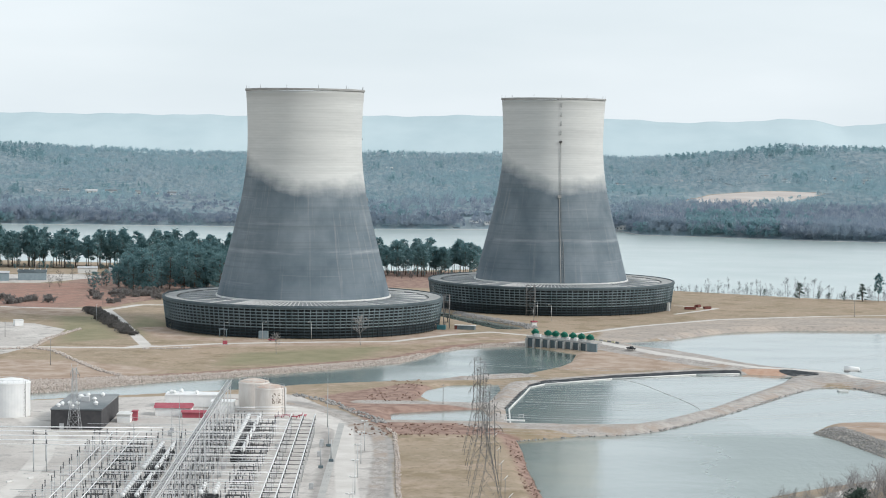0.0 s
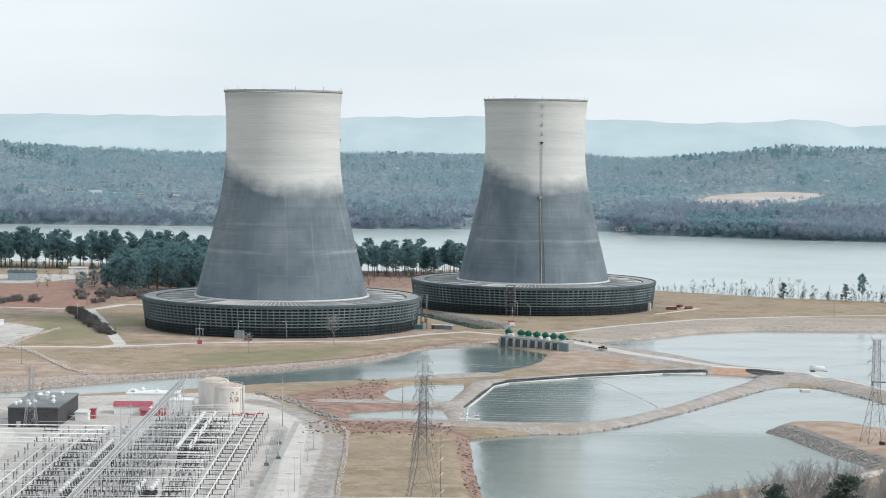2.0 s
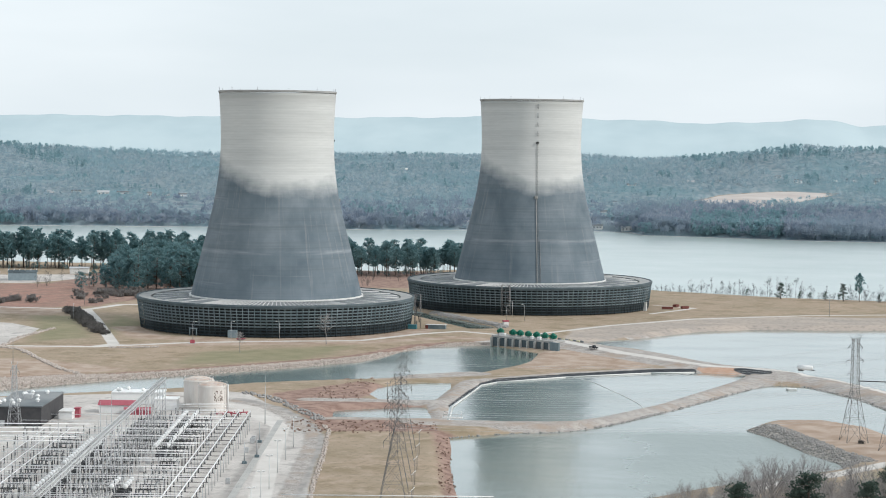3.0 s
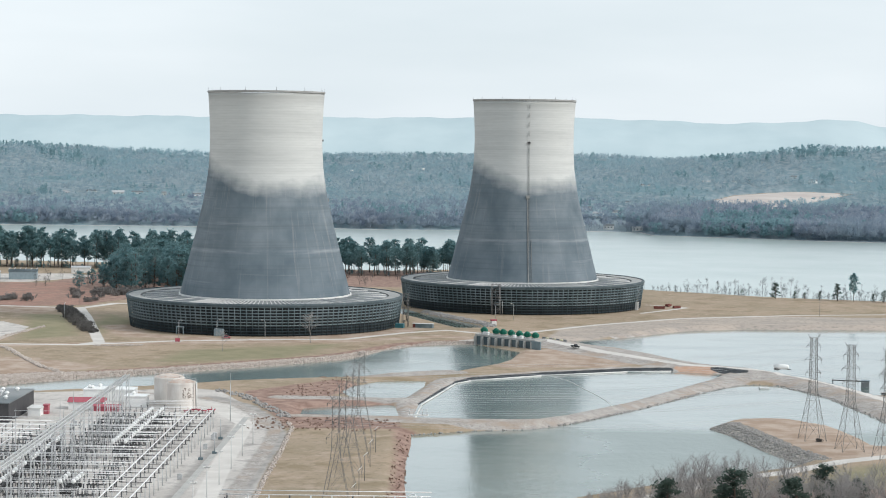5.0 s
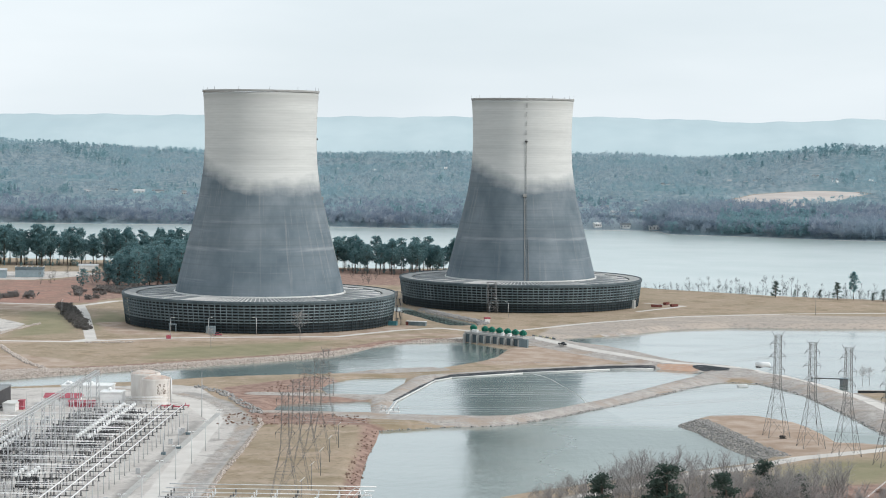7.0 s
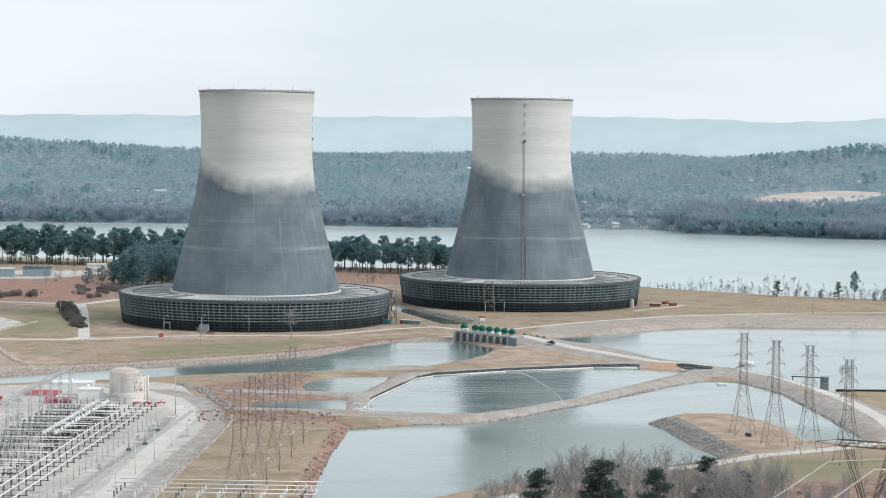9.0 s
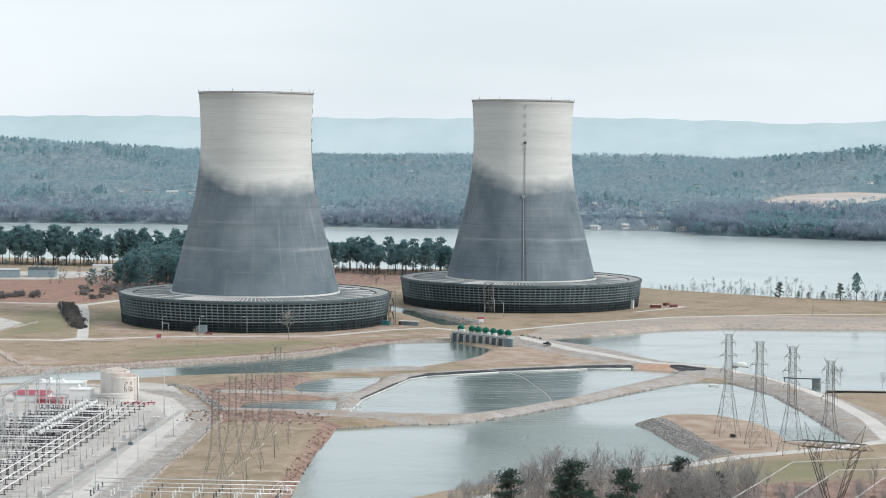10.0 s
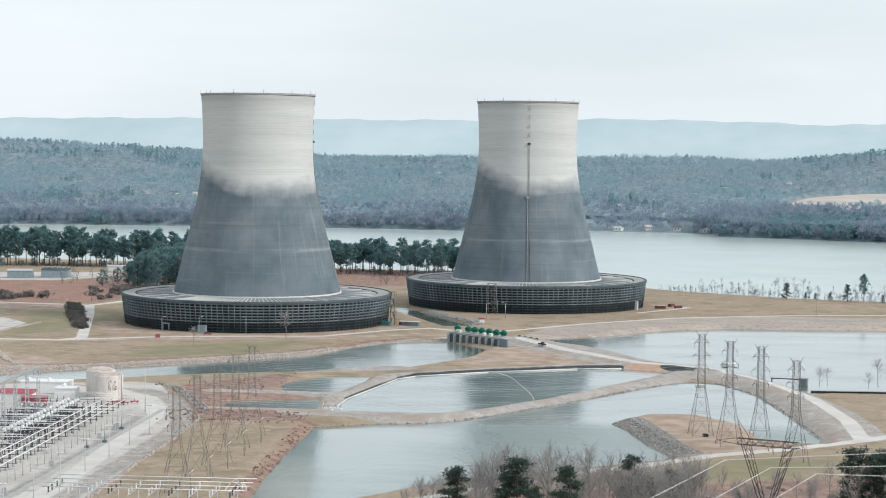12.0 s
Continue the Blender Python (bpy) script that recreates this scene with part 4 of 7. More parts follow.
rb = thing("equipment_box", -30.6, -116, 0.5, 10, label="dark red equipment box on a small pad", category="cabinet")
piece("body", box_mesh("body", -1.25, 1.25, -0.9, 0.9, 0.1, 2.0, RED, 0.1), rb)
piece("pad", box_mesh("pad", -1.9, 1.9, -1.4, 1.4, -0.1, 0.12, CONCRETE), rb)

hut = thing("shed", 96, -8, 0.4, -12, label="low brown and grey shed beside the road", category="shed")
piece("wall", box_mesh("wall", -6, 6, -1.6, 1.6, 0, 2.4, CONCRETE_WALL, 0.05), hut)
piece("door", box_mesh("door", -6.1, -4.4, -1.72, 1.0, 0, 2.5, RUST_DARK, 0.05), hut)
piece("roof", box_mesh("roof", -6.3, 6.3, -1.9, 1.9, 2.4, 2.6, PALE, 0.04), hut)

raft = thing("work_raft", 272.5, -271, -0.8, 10, label="white flat work raft floating on the pond", category="raft")
for s in (-1, 1):
    piece("float", box_mesh("float", -2.2, 2.2, s * 1.1 - 0.5, s * 1.1 + 0.5, -0.3, 0.5, WHITE, 0.2), raft)
piece("deck", box_mesh("deck", -2.3, 2.3, -1.6, 1.6, 0.5, 0.65, PALE, 0.04), raft)

weir = thing("weir_house", 322, -258, -0.8, -12, label="dark concrete weir house with a footbridge over the water", category="weir")
piece("house", box_mesh("house", -3.4, 0.2, -2.2, 2.2, -1, 2.9, DECK, 0.1), weir)
piece("slab", box_mesh("slab", -3.7, 0.5, -2.5, 2.5, 2.9, 3.15, CONCRETE_WALL, 0.08), weir)
piece("footbridge", box_mesh("footbridge", -17, -3.5, -0.6, 0.6, 2.5, 2.9, STEEL_DARK), weir)
for x in (-16.5,):
    piece("pier", box_mesh("pier", x - 0.25, x + 0.25, -0.4, 0.4, -2, 2.5, CONCRETE_WALL), weir)
wl = thing("weir_wall", 322, -297, -0.8, 4, label="long dark concrete weir wall in the water", category="wall")
piece("wall", box_mesh("wall", 0, 110, -0.7, 0.7, -1.5, 2.2, CONCRETE_DARK, 0.06), wl)
piece("coping", box_mesh("coping", 0, 110, -0.9, 0.9, 2.2, 2.45, CONCRETE, 0.04), wl)

# valve frame at the pond's corner and the thin float line across the lined pond
vf = thing("sluice_frame", 119, -400, 1.4, 0, label="small galvanised sluice frame on the dyke corner", category="sluice")
fr = []
for x in (0, 1.8, 5.2, 7.0):
    fr += [((x, 0, 0), (x, 0, 2.4), 0.12, 0.12), ((x, 1.6, 0), (x, 1.6, 2.4), 0.12, 0.12), ((x, 0, 2.4), (x, 1.6, 2.4), 0.1, 0.1)]
fr += [((0, 0, 2.4), (1.8, 0, 2.4), 0.1, 0.1), ((5.2, 0, 2.4), (7.0, 0, 2.4), 0.1, 0.1), ((0, 0.8, 1.2), (7.0, 0.8, 1.2), 0.15, 0.15)]
piece("frame", bars_mesh("frame", fr, STEEL), vf)
piece("slab", box_mesh("slab", -0.6, 7.6, -0.6, 2.2, -0.3, 0.12, PALE, 0.05), vf)
def catenary(knots, n=6):
    """A smooth run of points through knots, on the water."""
    out = []
    for i in range(len(knots) - 1):
        p = [knots[max(0, min(len(knots) - 1, i + k))] for k in (-1, 0, 1, 2)]
        for s in range(n):
            t = s / n
            out.append([0.5 * (2 * p[1][c] + (p[2][c] - p[0][c]) * t + (2 * p[0][c] - 5 * p[1][c] + 4 * p[2][c] - p[3][c]) * t * t + (3 * p[1][c] - p[0][c] - 3 * p[2][c] + p[3][c]) * t ** 3) for c in (0, 1)] + [0.05])
    return out + [[*knots[-1], 0.05]]


boom = thing("float_line", 0, 0, WATER_Z, label="thin curved float line across the lined pond", category="float line")
pts = [tuple(p) for p in catenary(((172.5, -235), (182, -254), (190, -286), (195.6, -309), (199.5, -329), (201, -342)))]
piece("rope", bars_mesh("rope", [(a, b, 0.14, 0.14) for a, b in zip(pts, pts[1:])], PALE, 5), boom)
edge = thing("liner_edge", 0, 0, 0, label="white folded edge of the pond liner", category="pond liner")
pts = [(121.0, -399), (120.5, -352), (127.3, -301), (130.4, -276), (137, -263.2), (169.5, -237.4), (211.4, -214.2), (233, -208.3)]
strip = []
for (ax, ay), (bx, by) in zip(pts, pts[1:]):
    strip.append(((ax, ay, WATER_Z + 0.25), (bx, by, WATER_Z + 0.2), 0.36, 0.36))
piece("band", bars_mesh("band", strip, PALE, 6), edge)


# ---- lamps and poles ----
def lamp_post(x, y, z, h, rz, label="tall galvanised lamp post with a short arm", group="lamp posts"):
    ob = thing("street_lamp", x, y, z, rz, label=label, category="street lamp", group=group)
    piece("pole", LAMP_POLE if h > 9 else LAMP_POLE_S, ob)
    piece("arm", LAMP_ARM if h > 9 else LAMP_ARM_S, ob)
    piece("lamp_head", LAMP_HEAD if h > 9 else LAMP_HEAD_S, ob, "pale lamp head")


def lamp_meshes(h):
    return (bars_mesh("pole", [((0, 0, 0), (0, 0, h), 0.16, 0.1)], STEEL, 8),
            bars_mesh("arm", [((0, 0, h), (0.5, 0, h + 0.5), 0.08, 0.08), ((0.5, 0, h + 0.5), (1.7, 0, h + 0.55), 0.08, 0.08)], STEEL, 6),
            box_mesh("lamp_head", 1.3, 2.3, -0.25, 0.25, h + 0.38, h + 0.66, PALE, 0.06))


LAMP_POLE, LAMP_ARM, LAMP_HEAD = lamp_meshes(9.5)
LAMP_POLE_S, LAMP_ARM_S, LAMP_HEAD_S = lamp_meshes(6.5)
for x, y, rz in ((-34, -95, 0), (-13.5, -90, 0), (13, -86, 180), (140, 82, 180), (148, 55, 150), (137, 45, 0), (-125, 10, 90)):
    lamp_post(x, y, 0.45, 10, rz, "slim lamp post beside the cooling tower")
YARD_POLE = bars_mesh("pole", [((0, 0, 0), (0, 0, 10.6), 0.15, 0.1)], STEEL_PALE, 8)
YARD_ARM = bars_mesh("arm", [((-0.8, 0, 10.55), (0.8, 0, 10.55), 0.07, 0.07)], STEEL, 6)
YARD_HEAD = box_mesh("lamp_head", -0.5, 0.5, -0.3, 0.3, 10.6, 10.95, WHITE, 0.08)
for x, y in ((69.2, -485), (69.9, -513.3), (70.7, -541), (72.2, -572.8), (73.8, -603.4), (74.9, -631.8), (76.2, -662)):
    ob = thing("street_lamp", x, y, 1.45, 8, label="slim pole with a white twin lamp head beside the yard road", category="street lamp", group="yard lamps")
    piece("pole", YARD_POLE, ob)
    piece("arm", YARD_ARM, ob)
    for s in (-0.75, 0.75):
        piece("lamp_head", YARD_HEAD, ob, "white lamp head", x=s)


def utility_pole(x, y, z, h, rz=0.0):
    ob = thing("utility_pole", x, y, z, rz, label="thin wooden utility pole standing on the turf", category="pole", group="utility poles")
    piece("pole", bars_mesh("pole", [((0, 0, 0), (0, 0, h), 0.17, 0.11)], BARK, 7), ob)
    piece("crossarm", bars_mesh("crossarm", [((-1.1, 0, h - 0.6), (1.1, 0, h - 0.6), 0.08, 0.08)], BARK), ob)


for x, y, z, h in ((-100, -226, 0.5, 13), (-154, -96, 0.5, 9), (345, 118, 0.5, 11), (-236, 330, 1.5, 14), (93, -352, 0.5, 9), (-143, 120, 1, 8)):
    utility_pole(x, y, z, h)


# ---- transmission towers ----
def lattice(h, base, waist, waist_z, arms, horn, thick=0.13):
    """Bars of a lattice tower: legs, bracing, cross-arms, horns."""
    legs, brace, arm_list = [[], [], [], []], [], []
    corners = ((-1, -1), (1, -1), (1, 1), (-1, 1))

    def half(z):
        return base + (waist - base) * z / waist_z if z < waist_z else waist + (waist * 0.72 - waist) * (z - waist_z) / (h - waist_z)

    zs = [0.0]
    while zs[-1] < h - 0.5:
        zs.append(min(h, zs[-1] + max(1.7, 2.1 * half(zs[-1]))))
    for z0, z1 in zip(zs, zs[1:]):
        a, b = half(z0), half(z1)
        for i, (sx, sy) in enumerate(corners):
            tx, ty = corners[(i + 1) % 4]
            legs[i].append(((sx * a, sy * a, z0), (sx * b, sy * b, z1), thick, thick))
            brace.append(((sx * a, sy * a, z0), (tx * b, ty * b, z1), thick * 0.6, thick * 0.6))
            brace.append(((tx * a, ty * a, z0), (sx * b, sy * b, z1), thick * 0.6, thick * 0.6))
            brace.append(((sx * b, sy * b, z1), (tx * b, ty * b, z1), thick * 0.6, thick * 0.6))
    for z, reach in arms:
        w = half(z)
        bars = []
        for s in (-1, 1):
            tip = (s * reach, 0, z)
            for sy in (-1, 1):
                bars.append(((s * w, sy * w, z), tip, thick * 0.8, thick * 0.7))
                bars.append(((s * w, sy * w, z + 1.6), tip, thick * 0.6, thick * 0.6))
        arm_list.append((z, reach, bars))
    w = half(h)
    horns = []
    for s in (-1, 1):
        for sy in (-1, 1):
            horns.append(((s * w, sy * w, h - 1.5), (s * horn, 0, h + 1.1), thick * 0.7, thick * 0.5))
    return legs, brace, arm_list, horns


def transmission_tower(x, y, z, rz, h, base, waist, waist_z, arms, horn, label, group, steel, sag=1.0, thick=0.13):
    ob = thing("transmission_tower", x, y, z, rz, label=label, category="pylon", group=group)
    legs, brace, arm_list, horns = lattice(h, base, waist, waist_z, arms, horn, thick)
    for leg in legs:
        piece("leg", pipe_mesh("leg", [leg[0][0]] + [b[1] for b in leg], thick * 1.1, steel, 4), ob)
    piece("bracing", bars_mesh("bracing", brace, steel), ob)
    piece("earth_wire_horn", bars_mesh("earth_wire_horn", horns, steel), ob)
    for z_, reach, bars in arm_list:
        arm = piece("crossarm", bars_mesh("crossarm", bars, steel), ob)
        for s in (-1, 1):
            string = [((s * reach, 0, z_), (s * (reach + 0.1), 0.9, z_ - 0.9), 0.1, 0.1), ((s * (reach + 0.1), 0.9, z_ - 0.9), (s * reach, 0.2, z_ - 2.0), 0.04, 0.04)]
            piece("insulator", bars_mesh("insulator", string, STEEL_WEATHERED, 5), arm)
    return ob


ARMS_A = ((35.5, 2.7), (30.5, 3.2), (25.5, 2.8))
for x, y, h in ((273.6, -447, 39), (284, -472, 38.5), (294.8, -489, 38.5), (306.3, -512, 36.5)):
    transmission_tower(x, y, 1.2, 12, h, 4.2, 1.35, 18.5, [(a * h / 39, r) for a, r in ARMS_A], 2.5, "galvanised lattice transmission tower by the pond", "pond pylons", STEEL_WEATHERED, thick=0.085)
for x, y in ((108.5, -486), (110, -518), (111, -549), (112.3, -581), (114, -613)):
    transmission_tower(x, y, 1.4, 4, 34.0, 4.6, 1.3, 17.0, ((32, 2.6), (27.0, 3.2), (22.0, 2.8)), 2.0, "slender weathered lattice tower on the field", "field pylons", STEEL_WEATHERED, thick=0.055)
transmission_tower(-41.5, -447, 1.3, 0, 24, 2.4, 0.9, 15, ((21.5, 1.6),), 1.2, "slim lattice mast in front of the control building", "yard masts", STEEL, thick=0.09)


def cat_tower():
    """The big dead-end tower: V window, long lattice beam, narrow waist."""
    ob = thing("transmission_tower", 290.8, -720, 1.5, -21, label="broad lattice dead-end tower with a long crossbeam", category="pylon")
    top, waist, half = 38.0, 22.0, 7.8
    beam = []
    n = 14
    for i in range(n):
        x0, x1 = -half + 2 * half * i / n, -half + 2 * half * (i + 1) / n
        for y in (-0.7, 0.7):
            for z in (top, top - 1.5):
                beam.append(((x0, y, z), (x1, y, z), 0.09, 0.09))
            beam.append(((x0, y, top if i % 2 else top - 1.5), (x1, y, top - 1.5 if i % 2 else top), 0.07, 0.07))
        beam.append(((x0, -0.7, top), (x1, 0.7, top), 0.06, 0.06))
        beam.append(((x0, -0.7, top - 1.5), (x0, 0.7, top - 1.5), 0.06, 0.06))
    piece("crossbeam", bars_mesh("crossbeam", beam, CAT_STEEL), ob)
    for s in (-1, 1):
        v = []
        for y in (-0.7, 0.7):
            v.append(((s * 6.5, y, top - 1.5), (s * 1.3, y * 1.6, waist), 0.11, 0.12))
            v.append(((s * 4.5, y, top - 1.5), (s * 0.6, y * 1.6, waist), 0.09, 0.09))
            for k in range(6):
                a, b = k / 6, (k + 1) / 6
                v.append(((s * (6.5 - 5.2 * a), y * (1 + 0.6 * a), top - 1.5 - (top - 1.5 - waist) * a), (s * (4.5 - 3.9 * b), y * (1 + 0.6 * b), top - 1.5 - (top - 1.5 - waist) * b), 0.06, 0.06))
        piece("window_leg", bars_mesh("window_leg", v, CAT_STEEL), ob)
        tip = [((s * half, 0, top), (s * (half + (1.8 if s > 0 else 5.5)), 0, top - (1.4 if s > 0 else 0.9)), 0.08, 0.06), ((s * half, 0, top - 1.5), (s * (half + (1.8 if s > 0 else 5.5)), 0, top - (1.4 if s > 0 else 0.9)), 0.08, 0.06), ((s * 6.5, 0, top), (s * 7.6, 0, top + 4.5), 0.1, 0.05), ((s * 4.5, 0, top), (s * 7.6, 0, top + 4.5), 0.08, 0.05)]
        piece("peak", bars_mesh("peak", tip, CAT_STEEL), ob)
    for sx in (-1, 1):
        for sy in (-1, 1):
            leg = [((sx * 1.3, sy * 1.1, waist), (sx * 5.5, sy * 5.0, 0), 0.13, 0.14)]
            piece("leg", bars_mesh("leg", leg, CAT_STEEL), ob)
    br = []
    for k in range(6):
        a, b = k / 6, (k + 1) / 6
        za, zb = waist * (1 - a), waist * (1 - b)
        xa, xb, ya, yb = 1.3 + 4.2 * a, 1.3 + 4.2 * b, 1.1 + 3.9 * a, 1.1 + 3.9 * b
        for s in (-1, 1):
            br += [((-xa, s * ya, za), (xb, s * yb, zb), 0.07, 0.07), ((xa, s * ya, za), (-xb, s * yb, zb), 0.07, 0.07), ((s * xa, -ya, za), (s * xb, yb, zb), 0.07, 0.07), ((s * xa, ya, za), (s * xb, -yb, zb), 0.07, 0.07)]
    piece("bracing", bars_mesh("bracing", br, CAT_STEEL), ob)


cat_tower()


def cable(name, a, b, sag, label, twin=0.4, r=0.036, material=None):
    """A twin conductor hanging between two points."""
    ob = thing(name, *a, label=label, category="power line", group="conductors")
    for s in ((-twin, twin) if twin else (0,)):
        pts = []
        for t in np.linspace(0, 1, 15):
            p = Vector(b) - Vector(a)
            pts.append((p.x * t, p.y * t + s, p.z * t - sag * 4 * t * (1 - t)))
        piece("wire", pipe_mesh("wire", pts, r, material or ALU, 4), ob)


# conductors dead-ended below the big tower
for (kx, ky, kz), (lx, ly, lz), (rx, ry, rz_) in (((280.6, -725, 35.2), (247.4, -808, 30.5), (379, -695, 38.6)), ((291.4, -725, 33.6), (256.5, -808, 28), (368, -695, 33)), ((302, -732, 33.6), (270, -816, 30), (357.6, -688, 27.2))):
    cable("power_line", (lx, ly, lz), (kx, ky, kz), 0.3, "bright twin aluminium conductors drooping to the big tower")
    cable("power_line", (kx, ky, kz), (rx, ry, rz_), 0.3, "bright twin aluminium conductors leading to the big tower")
FIELD_PYLONS = ((108.5, -486), (110, -518), (111, -549), (112.3, -581))
POND_PYLONS = ((273.6, -447, 39), (284, -472, 38.5), (294.8, -489, 38.5), (306.3, -512, 36.5))
for (fx, fy), (px_, py_, ph) in zip(FIELD_PYLONS, POND_PYLONS):
    for fz, pz in ((33.0, 0.91), (28.0, 0.78), (23.0, 0.65)):
        for side in (-2.7, 2.7):
            cable("power_line", (fx, fy + side, fz), (px_, py_ + side, 1.2 + ph * pz), 4.5, "thin single conductor spanning the pond between pylons", 0.0, 0.03, STEEL)

# ---- switchyard ----
YO, YU, YV = Vector((48.4, -450, 1.45)), Vector((0.9986, 0.052, 0)), Vector((0.052, -0.9986, 0))
YTURN = math.degrees(math.atan2(YU.y, YU.x))


def yard(u, v, z=0.0):
    """A place in the yard: u across the bays, v along them towards the south."""
    p = YO + YU * u + YV * v
    return p.x, p.y, p.z + z


def yard_thing(name, u, v, label, category, group="", rz=0.0):
    x, y, z = yard(u, v)
    return thing(name, x, y, z, YTURN + rz, label=label, category=category, group=group)


def insulator_mesh(z0, z1, r=0.16, n=4, material=None, x=0.0, y=0.0):
    """A ribbed porcelain stack, turned in one piece."""
    step, prof = (z1 - z0) / n, []
    for i in range(n):
        z = z0 + i * step
        prof += [(r * 0.75, z), (r * 1.25, z + 0.25 * step), (r * 1.25, z + 0.55 * step), (r * 0.75, z + 0.7 * step)]
    return lathe_mesh("insulator", [(0.01, z0)] + prof + [(r * 0.75, z1), (0.01, z1)], material or PORCELAIN_GREY, x, y, 5)


# low bus support: steel post, insulator, tube clamp (tube along u)
POST = bars_mesh("post", [((0, 0, 0), (0, 0, 5.2), 0.15, 0.15), ((-0.5, 0, 5.2), (0.5, 0, 5.2), 0.12, 0.12)], STEEL_GREY)
STACK = insulator_mesh(5.3, 7.3, 0.17)


def support(u, v, group):
    ob = yard_thing("bus_support", u, v, "steel post with a ribbed insulator under bus tubes", "bus support", group)
    piece("post", POST, ob)
    piece("insulator", STACK, ob, "ribbed porcelain insulator")


def tube(u0, u1, v0, v1, z, r=0.12, label="long bright aluminium bus tube over the yard", group="bus tubes"):
    ob = yard_thing("bus_tube", u0, v0, label, "bus tube", group)
    piece("tube", bars_mesh("tube", [((0, 0, z), (u1 - u0, -(v1 - v0), z), r, r)], ALU, 6), ob)


# three parallel tubes along the eastern edge on portal frames
for u in (0.0, -4.4, -8.8):
    tube(u, u, -4, 250, 7.4, 0.2, "thick white bus tube along the yard edge", "edge bus tubes")
FRAME_POST = bars_mesh("post", [((0, 0, 0), (0, 0, 5.4), 0.17, 0.15)], STEEL_GREY)
FRAME_BEAM = bars_mesh("beam", [((-9.3, 0, 5.5), (0.5, 0, 5.5), 0.12, 0.12)], STEEL_DARK)
FRAME_INS = insulator_mesh(5.6, 7.2, 0.2)
for i in range(30):
    v = -2 + i * 8.6
    ob = yard_thing("bus_portal", 0, v, "dark steel portal frame carrying three bus tubes", "bus portal", "edge frames")
    for u in (0.0, -4.4, -8.8):
        piece("insulator", FRAME_INS, ob, x=u)
    for u in (-0.2, -8.6):
        piece("post", FRAME_POST, ob, x=u)
    piece("beam", FRAME_BEAM, ob)

# cross tubes, bay by bay, at three heights
rnd = random.Random(4)
for i in range(64):
    v = -14 + i * 4.1 + rnd.uniform(-0.4, 0.4)
    left = -52 - rnd.uniform(0, 30) if v > 30 else -34 - rnd.uniform(0, 6)
    tube(left, -2 + rnd.uniform(-9, 1.5), v, v, (7.6, 8.9, 7.3, 10.4)[i % 4], 0.065)
for i in range(58):
    v = -12 + i * 4.4 + rnd.uniform(-0.8, 0.8)
    a = rnd.uniform(-40, -20)
    tube(a, a + rnd.uniform(10, 24), v, v, rnd.choice((5.6, 6.4, 9.8)), 0.055, "thin aluminium bus tube low over the yard", "low bus tubes")
    if v > 60:
        a = rnd.uniform(-85, -62)
        tube(a, a + rnd.uniform(10, 20), v, v, rnd.choice((5.6, 6.4, 7.4)), 0.055, "thin aluminium bus tube low over the yard", "low bus tubes")
for u in (-58, -62.5, -67):
    tube(u, u, 52, 250, 8.2, 0.16, "white bus tube along the western bays", "western bus tubes")
for row, u in enumerate((-14.5, -20.5, -27, -29.5, -33.5, -37, -44, -52, -56, -62, -68, -74)):
    for i in range(26):
        v = -12 + i * 8.2
        if u < -40 and v < 34:
            continue
        support(u + 0.3 * (-1) ** i, v, "bus supports")

# disconnect switches: dark frames with three short poles, in rows
SW_FRAME = bars_mesh("frame", [((-2.6, -0.5, 0), (-2.6, -0.5, 3.6), 0.13, 0.13), ((2.6, -0.5, 0), (2.6, -0.5, 3.6), 0.13, 0.13), ((-3.0, -0.5, 3.6), (3.0, -0.5, 3.6), 0.15, 0.15), ((-3.0, 0.7, 3.6), (3.0, 0.7, 3.6), 0.15, 0.15), ((-2.6, 0.7, 0), (-2.6, 0.7, 3.6), 0.13, 0.13), ((2.6, 0.7, 0), (2.6, 0.7, 3.6), 0.13, 0.13)], STEEL_DARK)
SW_POLE = insulator_mesh(3.7, 5.4, 0.15)
SW_BLADE = bars_mesh("blade", [((0, -0.6, 5.5), (0, 0.8, 5.6), 0.07, 0.07)], ALU)
for u in (-17.5, -33, -39, -59):
    for i in range(24):
        v = -6 + i * 9.0
        if u < -40 and v < 40:
            continue
        ob = yard_thing("disconnect_switch", u, v, "dark framed three-pole disconnect switch", "switch", "switches")
        piece("frame", SW_FRAME, ob)
        for x in (-2.2, 0, 2.2):
            for y in (-0.5, 0.7):
                piece("insulator", SW_POLE, ob, x=x, y=y)
            piece("blade", SW_BLADE, ob, x=x)


